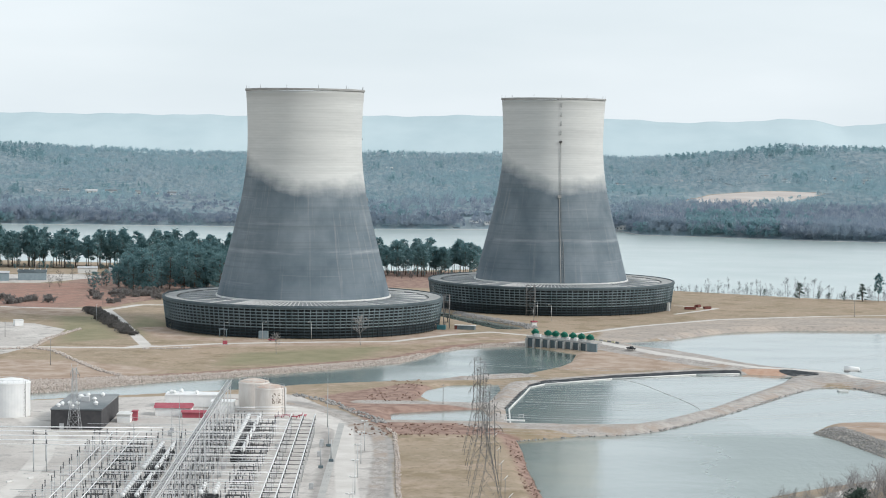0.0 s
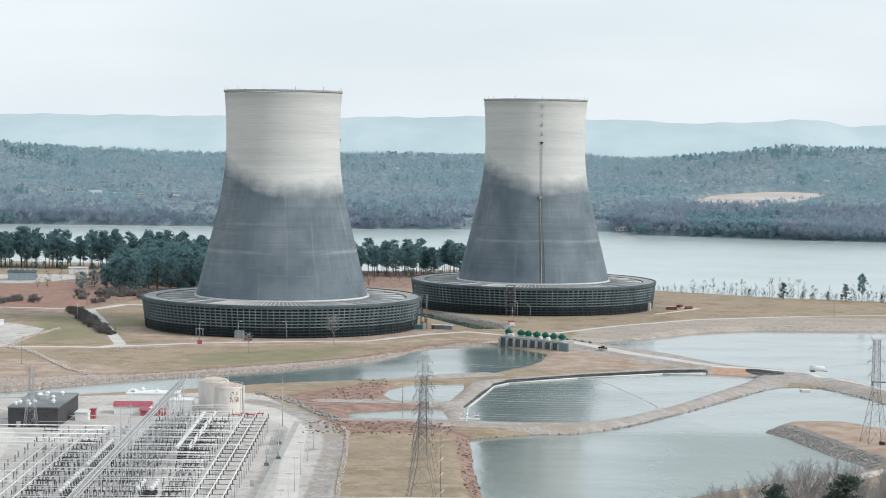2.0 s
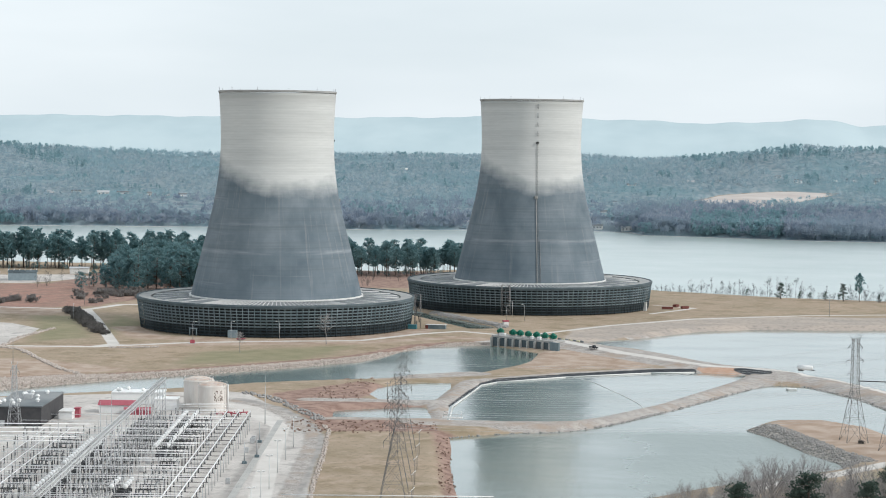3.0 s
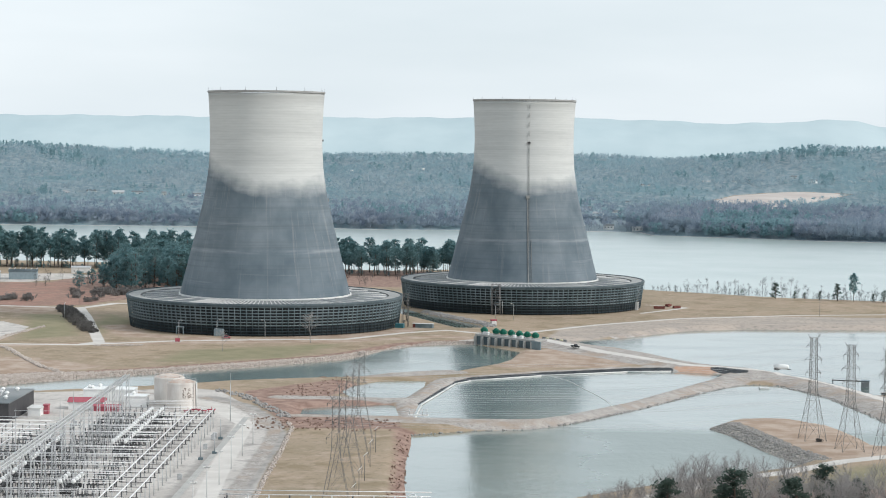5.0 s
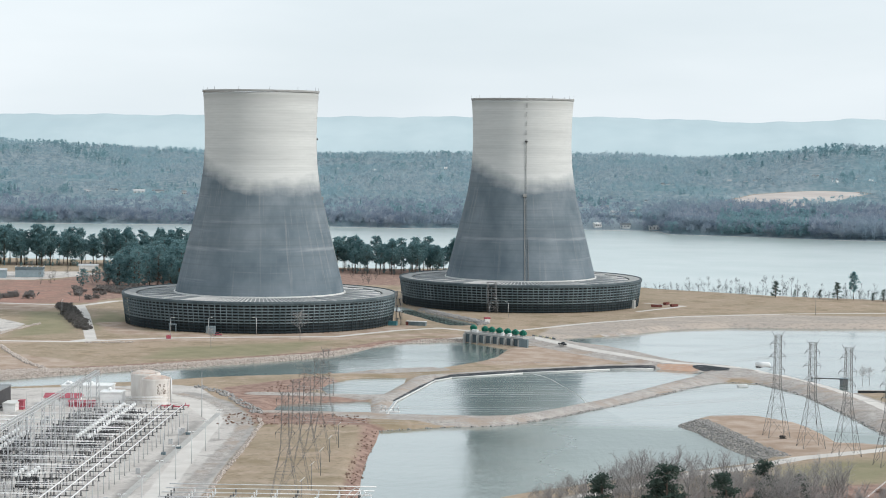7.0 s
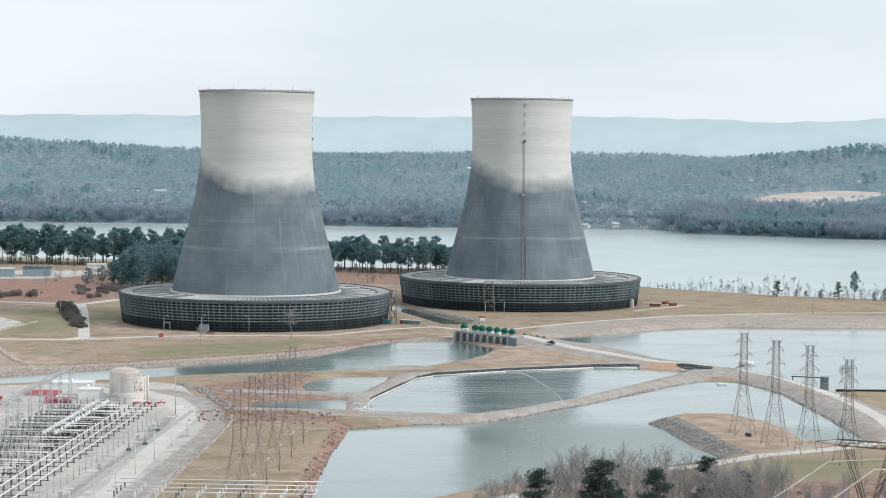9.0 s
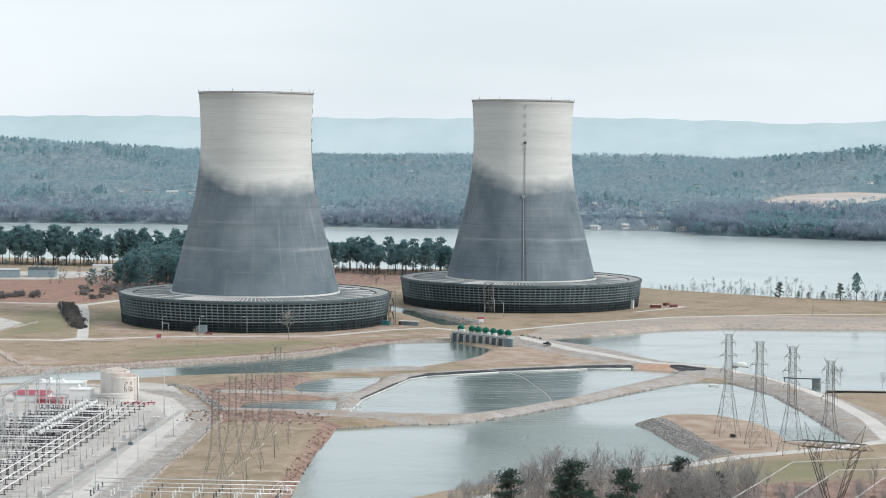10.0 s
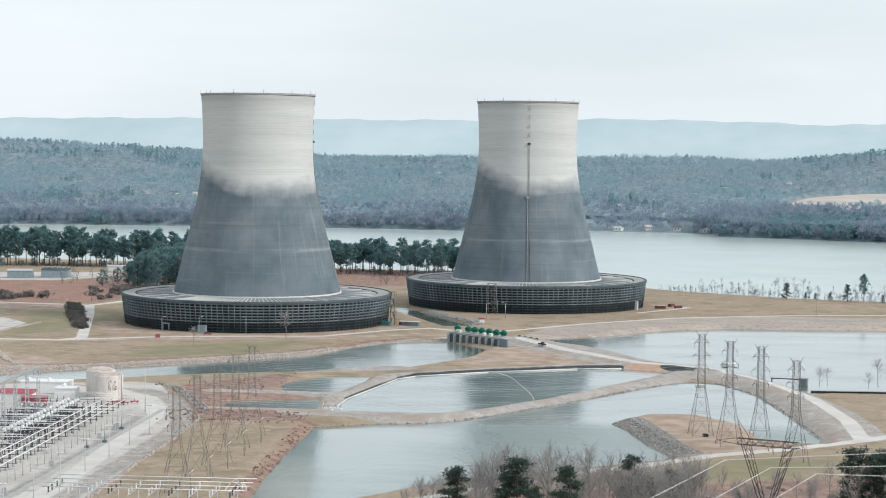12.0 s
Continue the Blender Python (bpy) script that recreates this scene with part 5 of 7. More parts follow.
# circuit breakers: dark tank on legs with a pair of white bushings capped by pale domes
def breaker_meshes():
    bm = bmesh.new()
    bmesh.ops.create_cone(bm, cap_ends=True, segments=14, radius1=0.75, radius2=0.75, depth=4.2, matrix=pose(0, 0, 2.5, 90, 0, 0))
    bmesh.ops.bevel(bm, geom=[e for e in bm.edges if e.calc_face_angle(0) > 1.2], offset=0.2, segments=2, affect="EDGES")
    tank = bpy.data.meshes.new("tank")
    bm.to_mesh(tank)
    bm.free()
    tank.materials.append(BLACK)
    legs = bars_mesh("stand", [((s * 0.5, t * 1.1, 0), (s * 0.5, t * 1.1, 1.8), 0.1, 0.1) for s in (-1, 1) for t in (-1, 1)], STEEL_DARK)
    bushing = insulator_mesh(0, 2.7, 0.3, 7, PORCELAIN_GREY)
    bushing.transform(pose(0, 1.3, 3.0, -15, 0, 0))
    cap_bm = bmesh.new()
    bmesh.ops.create_icosphere(cap_bm, subdivisions=2, radius=0.78, matrix=pose(0, 2.05, 5.9))
    cap = bpy.data.meshes.new("cap")
    cap_bm.to_mesh(cap)
    cap_bm.free()
    cap.materials.append(PORCELAIN)
    cap.polygons.foreach_set("use_smooth", [True] * len(cap.polygons))
    return tank, legs, bushing, cap


TANK_ME, STAND_ME, BUSHING_ME, CAP_ME = breaker_meshes()


def breaker(u, v):
    ob = yard_thing("circuit_breaker", u, v, "dark breaker tank with white domed bushings", "circuit breaker", "breakers", 90)
    piece("tank", TANK_ME, ob)
    piece("stand", STAND_ME, ob)
    for turn in (0, 180):
        b = piece("bushing", BUSHING_ME, ob, "dark ribbed porcelain bushing", rz=turn)
        piece("cap", CAP_ME, b, "pale domed corona cap")


for i in range(21):
    breaker(-23.0, -12 + i * 4.3)
for i in range(4):
    breaker(-25.0, 142 + i * 4.3)
for i in range(13):
    breaker(-47.0, 60 + i * 4.3)
for i in range(10):
    breaker(-47.0, 122 + i * 4.3)

# tall strain gantry: lattice columns and long box beam
COL = []
for sx in (-1, 1):
    for sy in (-1, 1):
        COL.append(((sx * 0.8, sy * 0.8, 0), (sx * 0.4, sy * 0.4, 20.5), 0.11, 0.1))
for k in range(10):
    a, b = 0.8 - 0.04 * k, 0.8 - 0.04 * (k + 1)
    for s in (-1, 1):
        COL.append(((-a, s * a, 2.05 * k), (b, s * b, 2.05 * (k + 1)), 0.06, 0.06))
        COL.append(((s * a, a, 2.05 * k), (s * b, -b, 2.05 * (k + 1)), 0.06, 0.06))
COL_ME = bars_mesh("column", COL, STEEL_GREY)


def beam_mesh(length, w, h, z, name="beam"):
    b = []
    n = int(length / 2.0)
    for s in (-1, 1):
        for t in (0, 1):
            b.append(((s * w, 0, z + t * h), (s * w, -length, z + t * h), 0.13, 0.13))
    for k in range(n):
        y0, y1 = -length * k / n, -length * (k + 1) / n
        for s in (-1, 1):
            b.append(((s * w, y0, z), (s * w, y1, z + h), 0.07, 0.07))
            b.append(((s * w, y0, z), (s * w, y0, z + h), 0.07, 0.07))
        b.append(((-w, y0, z + h), (w, y1, z + h), 0.06, 0.06))
        b.append(((-w, y0, z), (w, y0, z), 0.06, 0.06))
    return bars_mesh(name, b, STEEL_PALE)


gantry = thing("strain_gantry", 18.4, -462.4, 1.45, 3.3, label="long grey lattice gantry on tall lattice columns", category="gantry")
piece("beam", beam_mesh(250, 0.75, 1.1, 20.6), gantry)
for i in range(17):
    piece("column", COL_ME, gantry, y=-i * 15.5)
# slender lightning masts
MAST = bars_mesh("mast", [((0, 0, 0), (0, 0, 15), 0.2, 0.12), ((0, 0, 15), (0, 0, 19), 0.1, 0.03)], STEEL_GREY, 8)
for u, v in ((-33, 20), (-33, 36), (-36, 52), (-36, 68), (-40, 84), (-40, 100), (-46, 36), (-46, 60), (4, -22), (-28, 130), (-55, 90)):
    ob = yard_thing("lightning_mast", u, v, "slender grey steel lightning mast in the yard", "mast", "masts")
    piece("mast", MAST, ob)
PORT_POST = bars_mesh("post", [((0, 0, 0), (0, 0, 9.0), 0.2, 0.18)], STEEL_GREY, 6)
PORT_INS = insulator_mesh(9.2, 10.6, 0.18)
# western portal rows with bare tubes on tall dark posts
for u0, v0 in ((-112, 62), (-92, 64), (-72, 60), (-110, 84), (-88, 86), (-70, 86)):
    ob = yard_thing("bus_portal", u0, v0, "tall dark twin posts holding bus tubes", "bus portal", "western portals")
    for x in (0, 4.2):
        piece("post", PORT_POST, ob, x=x)
        piece("insulator", PORT_INS, ob, x=x)
    piece("beam", bars_mesh("beam", [((-0.6, 0, 9.1), (4.8, 0, 9.1), 0.15, 0.15)], STEEL_DARK), ob)
for k in range(9):
    v = 50 + 5 * k
    tube(-135, -50, v, v, 10.2 if k % 2 else 9.6, 0.12)

# near tubes in the field at the yard's south-east corner
for k in range(4):
    ob = thing("bus_tube", 84, -636 - 5 * k, 1.45, 3, label="white bus tube on posts south of the field", category="bus tube", group="field tubes")
    piece("tube", bars_mesh("tube", [((0, 0, 9.6 - 0.35 * k), (60, 0, 9.6 - 0.35 * k), 0.14, 0.14)], ALU, 6), ob)
for i in range(10):
    x = 86 + 6 * i
    ob = thing("bus_support", x, -641, 1.45, 3, label="tall steel post with white insulators holding bus tubes", category="bus support", group="field supports")
    piece("post", bars_mesh("post", [((0, 0, 0), (0, 0, 7.2), 0.18, 0.16), ((0, 4, 7.2), (0, -14, 7.2), 0.14, 0.14)], STEEL_GREY), ob)
    for y in (3, -2.5, -8, -12):
        piece("insulator", insulator_mesh(7.3, 9.0, 0.22, 6, PORCELAIN if i % 3 else PORCELAIN_GREY, 0, y), ob)
jump = thing("jumper_loop", 132, -640, 1.45, label="white looped jumper cable at the tube ends", category="jumper")
for k in range(3):
    pts = [(6 + 2.2 * math.cos(t) + 2 * k, -4 * k + 1.5 * math.sin(t), 8.6 + 1.6 * math.sin(t * 1.5)) for t in np.linspace(0, 4.2, 12)]
    piece("loop", pipe_mesh("loop", pts, 0.14, ALU, 5), jump)
for x, y in ((115, -499), (116.2, -531), (117.2, -559), (118.4, -588), (119.8, -618)):
    ob = thing("line_post", x, y, 1.4, 20, label="short steel anchor post with a slanting insulator", category="post", group="anchor posts")
    piece("post", bars_mesh("post", [((0, 0, 0), (0, 0, 8.4), 0.12, 0.09)], STEEL_WEATHERED, 6), ob)
    piece("insulator", bars_mesh("insulator", [((-0.5, 0, 8.0), (1.0, 0.5, 9.2), 0.11, 0.09)], PORCELAIN, 6), ob)

# yard cabinets and small gear on the gravel
rnd = random.Random(9)
CAB = box_mesh("body", -0.7, 0.7, -0.45, 0.45, 0.15, 1.9, STEEL_GREY, 0.05)
CABL = box_mesh("plinth", -0.8, 0.8, -0.55, 0.55, 0, 0.15, CONCRETE)
for i in range(26):
    u, v = rnd.choice((-12, -27, -31, 3.5, -42, -53)), rnd.uniform(-5, 190)
    ob = yard_thing("control_cabinet", u, v, "grey steel control cabinet on the gravel", "cabinet", "cabinets")
    piece("body", CAB, ob)
    piece("plinth", CABL, ob)
for u, v in ((6, 26), (8, 60), (5, 74)):
    ob = yard_thing("equipment_pedestal", u, v, "grey pedestal with a tapered steel mast", "pedestal", "pedestals")
    bm = add_box(bmesh.new(), -0.8, 0.8, -0.7, 0.7, 0, 0.9, 0.1)
    part("pedestal", bm, CONCRETE_WALL, ob)
    piece("mast", bars_mesh("mast", [((0, 0, 0.9), (0, 0, 7.5), 0.3, 0.1)], STEEL_GREY, 8), ob)

# concrete cable troughs and kerb markers on the western road
for i in range(12):
    ob = yard_thing("kerb_block", -108 + 5.4 * i + (0 if i < 6 else 6), 128 - 7 * i + (0 if i < 6 else 12), "pale concrete kerb block beside the yard road", "kerb block", "kerb blocks", 50)
    piece("block", box_mesh("block", -1.2, 1.2, -0.3, 0.3, 0, 0.6, PALE, 0.06), ob)


# ---- buildings round the yard ----
def building(name, x, y, z, rz, w, d, h, wall, roof, label, pitched=0.0, vents=0, windows=0):
    ob = thing(name, x, y, z, rz, label=label, category="building")
    piece("wall", box_mesh("wall", -w / 2, w / 2, -d / 2, d / 2, 0, h - 0.02, wall, 0.05), ob)
    if pitched:
        bm = bmesh.new()
        e = 0.5
        v = [bm.verts.new(p) for p in ((-w / 2 - e, -d / 2 - e, h), (w / 2 + e, -d / 2 - e, h), (w / 2 + e, d / 2 + e, h), (-w / 2 - e, d / 2 + e, h), (-w / 2 - e, 0, h + pitched), (w / 2 + e, 0, h + pitched))]
        for f in ((0, 1, 5, 4), (2, 3, 4, 5), (1, 2, 5), (3, 0, 4), (0, 3, 2, 1)):
            bm.faces.new([v[i] for i in f])
        part("roof", bm, roof, ob)
    else:
        piece("roof", box_mesh("roof", -w / 2 - 0.25, w / 2 + 0.25, -d / 2 - 0.25, d / 2 + 0.25, h, h + 0.5, roof, 0.06), ob)
    r = random.Random(w * 7 + d)
    for i in range(vents):
        bm = bmesh.new()
        add_cone(bm, 0, 0, 0, 0.7, 0.6, 0.6, 12)
        add_cone(bm, 0, 0, 0.7, 1.4, 1.0, 0.4, 12)
        vent = part("roof_vent", bm, WHITE, ob, "white mushroom roof vent")
        vent.location = (r.uniform(-w * 0.42, w * 0.42), r.uniform(-d * 0.42, d * 0.42), h + 0.5 + (pitched * 0.5 if pitched else 0))
    for i in range(windows):
        x_ = -w / 2 + (i + 0.5) * w / windows
        piece("window", box_mesh("window", x_ - 0.6, x_ + 0.6, -d / 2 - 0.07, -d / 2 + 0.05, h * 0.42, h * 0.72, GLASS_DARK), ob)
    return ob


ctrl = building("control_building", -42.3, -422.5, 1.4, 2.5, 18.8, 44, 7.3, BRICK, DECK, "dark brown flat-roofed control building with white vents", vents=13)
piece("roof_unit", box_mesh("roof_unit", -1.5, 1.5, -1.5, 1.5, 7.8, 9.6, STEEL_GREY, 0.1), ctrl, "grey rooftop air unit")
piece("door", box_mesh("door", -6.2, -4.6, -22.15, -22.0, 0, 2.3, STEEL_GREY), ctrl)
building("control_annex", -27.5, -420, 1.4, 2.5, 5.0, 9, 2.9, WHITE, PALE, "small white annex shed beside the control building")
building("equipment_shed", -24.2, -417, 1.4, 2.5, 1.8, 3.2, 3.4, RED, RED, "small red shed beside the white annex")
building("storage_building", -9, -371, 1.4, 3, 21, 10, 4.6, WHITE, WHITE, "long white flat-roofed metal building", vents=4)
building("storage_building", 6, -389, 1.4, 3, 9, 8, 4.2, WHITE, WHITE, "white metal storage building with a flat roof", vents=1)
building("red_roof_building", -12, -399, 1.4, 3, 14, 9, 3.2, WHITE, RED, "low white building with a bright red metal roof", pitched=1.5)
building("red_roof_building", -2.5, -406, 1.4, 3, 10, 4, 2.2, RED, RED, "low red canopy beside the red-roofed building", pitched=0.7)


def storage_tank(x, y, r, h, material, label):
    ob = thing("storage_tank", x, y, 1.4, 0, label=label, category="tank", group="tanks")
    bm = bmesh.new()
    n = 40
    revolve(bm, ((0.01, 0), (r, 0), (r, h), (r * 0.96, h + 0.35), (r * 0.6, h + 1.1), (0.01, h + 1.7)), n)
    part("shell", bm, material, ob)
    cap = bmesh.new()
    revolve(cap, ((r * 0.97, h + 0.39), (r * 0.6, h + 1.16), (0.02, h + 1.76)), n)
    part("roof", cap, TANK_ROOF if material is TANK else material, ob)
    ring = bmesh.new()
    revolve(ring, ((r + 0.02, h - 0.35), (r + 0.18, h - 0.35), (r + 0.18, h - 0.1), (r + 0.02, h - 0.1)), n, True)
    part("top_ring", ring, material, ob)
    lad = []
    for s in (-0.3, 0.3):
        lad.append(((r * 0.86 + s, -r * 0.56, 0), (r * 0.86 + s, -r * 0.56, h + 1), 0.06, 0.06))
    for k in range(int(h / 0.6)):
        lad.append(((r * 0.86 - 0.3, -r * 0.56, 0.6 * k), (r * 0.86 + 0.3, -r * 0.56, 0.6 * k), 0.04, 0.04))
    piece("ladder", bars_mesh("ladder", lad, STEEL_DARK), ob)
    rail = [((r * 0.97 * math.cos(t), r * 0.97 * math.sin(t), h + 0.2), (r * 0.97 * math.cos(t), r * 0.97 * math.sin(t), h + 1.3), 0.04, 0.04) for t in np.linspace(0, 6.28, 22)]
    ang = np.linspace(0, 2 * math.pi, 30)
    rail += [((r * 0.97 * math.cos(a), r * 0.97 * math.sin(a), h + 1.3), (r * 0.97 * math.cos(b), r * 0.97 * math.sin(b), h + 1.3), 0.05, 0.05) for a, b in zip(ang, ang[1:])]
    piece("guard_rail", bars_mesh("guard_rail", rail, STEEL), ob)
    return ob


storage_tank(16.8, -376, 6.2, 10.6, TANK, "weathered cream steel storage tank with a domed roof")
tank_b = storage_tank(25.2, -392, 6.0, 10.4, TANK, "weathered cream steel storage tank with a domed roof")
piece("riser", bars_mesh("riser", [((6.3, -1.5, 0), (6.3, -1.5, 11), 0.35, 0.35)], PALE, 8), tank_b, "pale riser pipe")
storage_tank(-74.5, -409, 7.5, 13.2, WHITE, "white cylindrical steel storage tank")
# rust stains running down the front tank: thin raised scabs of peeled paint
rs_ = random.Random(9)
for k in range(40):
    a, z0 = math.radians(rs_.uniform(-75, -35)), rs_.uniform(4.5, 8.5)
    w, h_ = rs_.uniform(0.08, 0.22), rs_.uniform(0.2, 0.8)
    piece("rust_patch", box_mesh("rust_patch", -w, w, -0.02, 0.02, z0, z0 + h_, STAINED), tank_b, "rust-brown peeled patch", x=6.01 * math.cos(a), y=6.01 * math.sin(a), rz=math.degrees(a) + 90)
# cable trench along the yard's eastern road
ob = thing("cable_trench", 54.9, -416, 1.45, 2.3, label="dark concrete cable trench with covers beside the yard road", category="trench")
piece("trench_wall", box_mesh("trench_wall", -0.3, 0.3, -250, 0, -0.3, 0.08, CONCRETE), ob)
piece("trench_wall", box_mesh("trench_wall", 1.5, 2.0, -250, 0, -0.3, 0.08, CONCRETE), ob)
for k in range(100):
    piece("cover", box_mesh("cover", 0.3, 1.5, -2.5 * k - 2.44, -2.5 * k, -0.3, 0.05, CONCRETE), ob)
# pipework at the tanks' feet
for k, (x, y) in enumerate(((33, -402), (36, -405), (30, -404), (39, -401))):
    ob = thing("pipe_manifold", x, y, 1.4, 10 * k, label="dark red pipe manifold beside the tanks", category="pipework", group="manifolds")
    piece("pipe", bars_mesh("pipe", [((-1.8, 0, 0.9), (1.8, 0, 0.9), 0.25, 0.25), ((-1.2, 0, 0), (-1.2, 0, 0.9), 0.2, 0.2), ((1.2, 0, 0), (1.2, 0, 0.9), 0.2, 0.2), ((0, 0, 0.9), (0, 0, 2.0), 0.12, 0.12)], RED, 8), ob)

# warehouses by the lake, far west
shed = building("warehouse", -239, 333, 1.7, 12, 21, 18, 6.2, GREYBLUE, FASCIA, "dark-roofed grey metal warehouse by the lake", pitched=1.6)
for i in range(6):
    piece("roof_seam", box_mesh("roof_seam", -10.9 + i * 4.2, -10.3 + i * 4.2, -9.6, 9.6, 7.9, 8.1, STEEL_GREY), shed, "pale raised roof seam")
building("warehouse", -263, 318, 1.7, 12, 19, 12, 6.0, GREYBLUE, STEEL_GREY, "low blue-grey metal warehouse", pitched=1.2)
building("warehouse", -213, 412, 1.7, 8, 15, 8, 4.5, PALE, STEEL_GREY, "long low tan warehouse near the pines", pitched=1.2)
building("warehouse", -190, 418, 1.7, 8, 13, 8, 3.6, PALE, STEEL_GREY, "long low tan warehouse near the pines", pitched=1.0)
building("gatehouse", -163, -28, 0.6, 30, 5, 4, 3, WHITE, PALE, "small white gatehouse beside the road loop")

# ---- trees ----
def leaf_cloud(rng, centres, per, spread, size, flat=0.7):
    """Small random triangles scattered about centres."""
    c = np.repeat(np.asarray(centres, float), per, 0)
    n = len(c)
    p = c + rng.normal(size=(n, 3)) * np.asarray(spread)
    a = rng.normal(size=(n, 3))
    a[:, 2] *= flat
    a /= np.linalg.norm(a, axis=1)[:, None]
    b = rng.normal(size=(n, 3))
    b[:, 2] *= flat
    b -= (a * b).sum(1)[:, None] * a
    b /= np.linalg.norm(b, axis=1)[:, None]
    s = size * rng.uniform(0.6, 1.3, n)[:, None]
    v = np.stack([p + a * s, p - a * s * 0.5 + b * s * 0.8, p - a * s * 0.5 - b * s * 0.8], 1).reshape(-1, 3)
    return v, np.arange(len(v)).reshape(-1, 3)


def pine_meshes(seed, h, full=False, needles=HAZY_PINE, per=26, flake=0.029, cone=False):
    """Loblolly pine: bare lower trunk and an uneven head of rounded clumps; full: foliage nearly to the ground."""
    rng = np.random.default_rng(seed)
    lean = rng.normal(size=2) * 0.02 * h
    pts = [(lean[0] * t, lean[1] * t, h * 0.97 * t) for t in (0, 0.3, 0.6, 0.85, 1)]
    limbs = [(a, b, r0, r1) for a, b, r0, r1 in zip(pts, pts[1:], (0.32, 0.26, 0.19, 0.11), (0.26, 0.19, 0.11, 0.05))]
    centres, low = [], 0.08 if full else rng.uniform(0.24, 0.42)
    count = 38 if cone else 56 if full else 44
    for i in range(count):
        t = low + (0.97 - low) * ((i + rng.random()) / count) ** 0.9
        k = (t - low) / (1 - low)
        swell = (0.45 + 1.6 * k if k < 0.3 else 0.93 - 0.72 * ((k - 0.3) / 0.7) ** 1.6) if not full else math.sin(math.pi * (0.16 + 0.76 * k)) ** 0.6
        if cone:
            swell = 1.0 - 0.85 * k ** 1.15
        reach = h * (0.27 if full else 0.24) * swell * math.sqrt(rng.uniform(0.03, 1.3))
        th = rng.uniform(0, 2 * math.pi)
        c = (lean[0] * t + reach * math.cos(th), lean[1] * t + reach * math.sin(th), h * t + reach * 0.12)
        limbs.append(((lean[0] * t, lean[1] * t, h * t - reach * 0.2), c, 0.07, 0.03))
        centres.append(c)
    for i in range(0 if full else 5):
        t, th = rng.uniform(0.15, low), rng.uniform(0, 6.28)
        limbs.append(((lean[0] * t, lean[1] * t, h * t), (lean[0] * t + 0.05 * h * math.cos(th), lean[1] * t + 0.05 * h * math.sin(th), h * t + 0.3), 0.05, 0.02))
    v, f = leaf_cloud(rng, centres, per, (0.034 * h, 0.034 * h, (0.016 if cone else 0.022) * h), flake * h, 0.6)
    return bars_mesh("trunk", limbs, BARK_PINE, 4), quick_mesh("crown", v, f, needles)


PINES = [pine_meshes(s, 24.0) for s in range(6)]
FULL = [pine_meshes(20 + s, 15.0, True) for s in range(4)]
TALLS = [pine_meshes(70 + s, 24.0, False, CLEAR_PINE, 110, 0.014) for s in range(3)]
CONE_PINES = [pine_meshes(30 + s, 15.0, True, CLEAR_PINE, 130, 0.0135, True) for s in range(4)]


def pine(x, y, z, scale, k, full=False, label="tall dark pine with a bare lower trunk", group="pines"):
    ob = thing("pine_tree", x, y, z, (k * 77) % 360, label=label, category="tree", group=group)
    ob.scale = (scale * (0.9 + 0.07 * (k % 4)), scale * (0.9 + 0.07 * (k % 3)), scale)
    if "grassy shore" in label:
        ob.scale = (scale * 1.2, scale * 1.2, scale) if full else (scale * 0.8, scale * 0.8, scale)
    if "bushy" in label:
        ob.scale = (scale * 1.2, scale * 1.15, scale)
    meshes = TALLS[k % 3] if "woodland" in label else (CONE_PINES if full and ("bushy" in label or "grassy shore" in label) else FULL if full else PINES)[k % (4 if full else 6)]
    piece("trunk", meshes[0], ob)
    piece("crown", meshes[1], ob, "dense dark green needle crown")


def height(x, y):
    z, _ = land(np.array([float(x)]), np.array([float(y)]))
    return float(z[0])


rnd = random.Random(21)
k = 0
# lakeside rows behind the western tower
for i in range(104):
    x = -345 + i * 2.35 + rnd.uniform(-2, 2)
    y = 470 + 45 * rnd.random() ** 1.5 + 0.02 * x
    if -261 < x < -257 or -231 < x < -228:
        continue
    pine(x, y, max(0.3, height(x, y)), rnd.uniform(0.8, 1.3) * (1.12 if x < -250 else 1.06), k)
    k += 1
for i in range(72):
    x = -176 + i * 1.45 + rnd.uniform(-3, 3)
    y = 225 + 190 * rnd.random() + 0.35 * max(0.0, -125 - x)
    tall = float(np.interp(x + 0.19 * (y - 300), (-185, -165, -150, -135, -110, -60), (0.95, 1.35, 1.95, 1.85, 2.15, 2.2)))
    pine(x, y, height(x, y), tall * rnd.uniform(0.72, 1.0), k, True, "broad full dark pine beside the lawn", "lawn pines")
    k += 1
for i in range(92):
    x, y = -70 + i * 1.85 + rnd.uniform(-1, 1), 440 + rnd.uniform(0, 70)
    pine(x, y, max(0.3, height(x, y)), rnd.uniform(0.8, 1.22), k, False, "tall dark pine between the towers", "middle pines")
    k += 1
# single pines on the eastern shore and near the south bank
for x, y, s, f in ((331, 264, 0.8, True), (374, 252, 0.85, True), (385, 250, 0.85, False), (309, 289, 0.35, True), (345, 266, 0.4, True), (352, 264, 0.35, True), (362, 258, 0.42, True), (405, 241, 0.6, True), (412, 240, 0.7, True), (420, 236, 0.6, True), (398, 245, 0.4, True)):
    pine(x, y, 0.3, s, k, f, "dark green pine on the grassy shore", "shore pines")
    k += 1
for x, y, s in ((209.4, -673, 1.5), (226.2, -680, 1.78), (222.5, -676, 1.4), (230.5, -672, 1.15), (241.2, -690, 1.74), (255, -634, 1.4), (258.5, -631, 1.0), (254, -640, 0.9), (266.3, -623, 1.0), (204, -668, 0.7), (277, -628, 0.55), (286, -600, 0.35)):
    pine(x, y, 1.0, s, k, True, "bushy dark pine among bare trees on the bank", "bank pines")
    k += 1
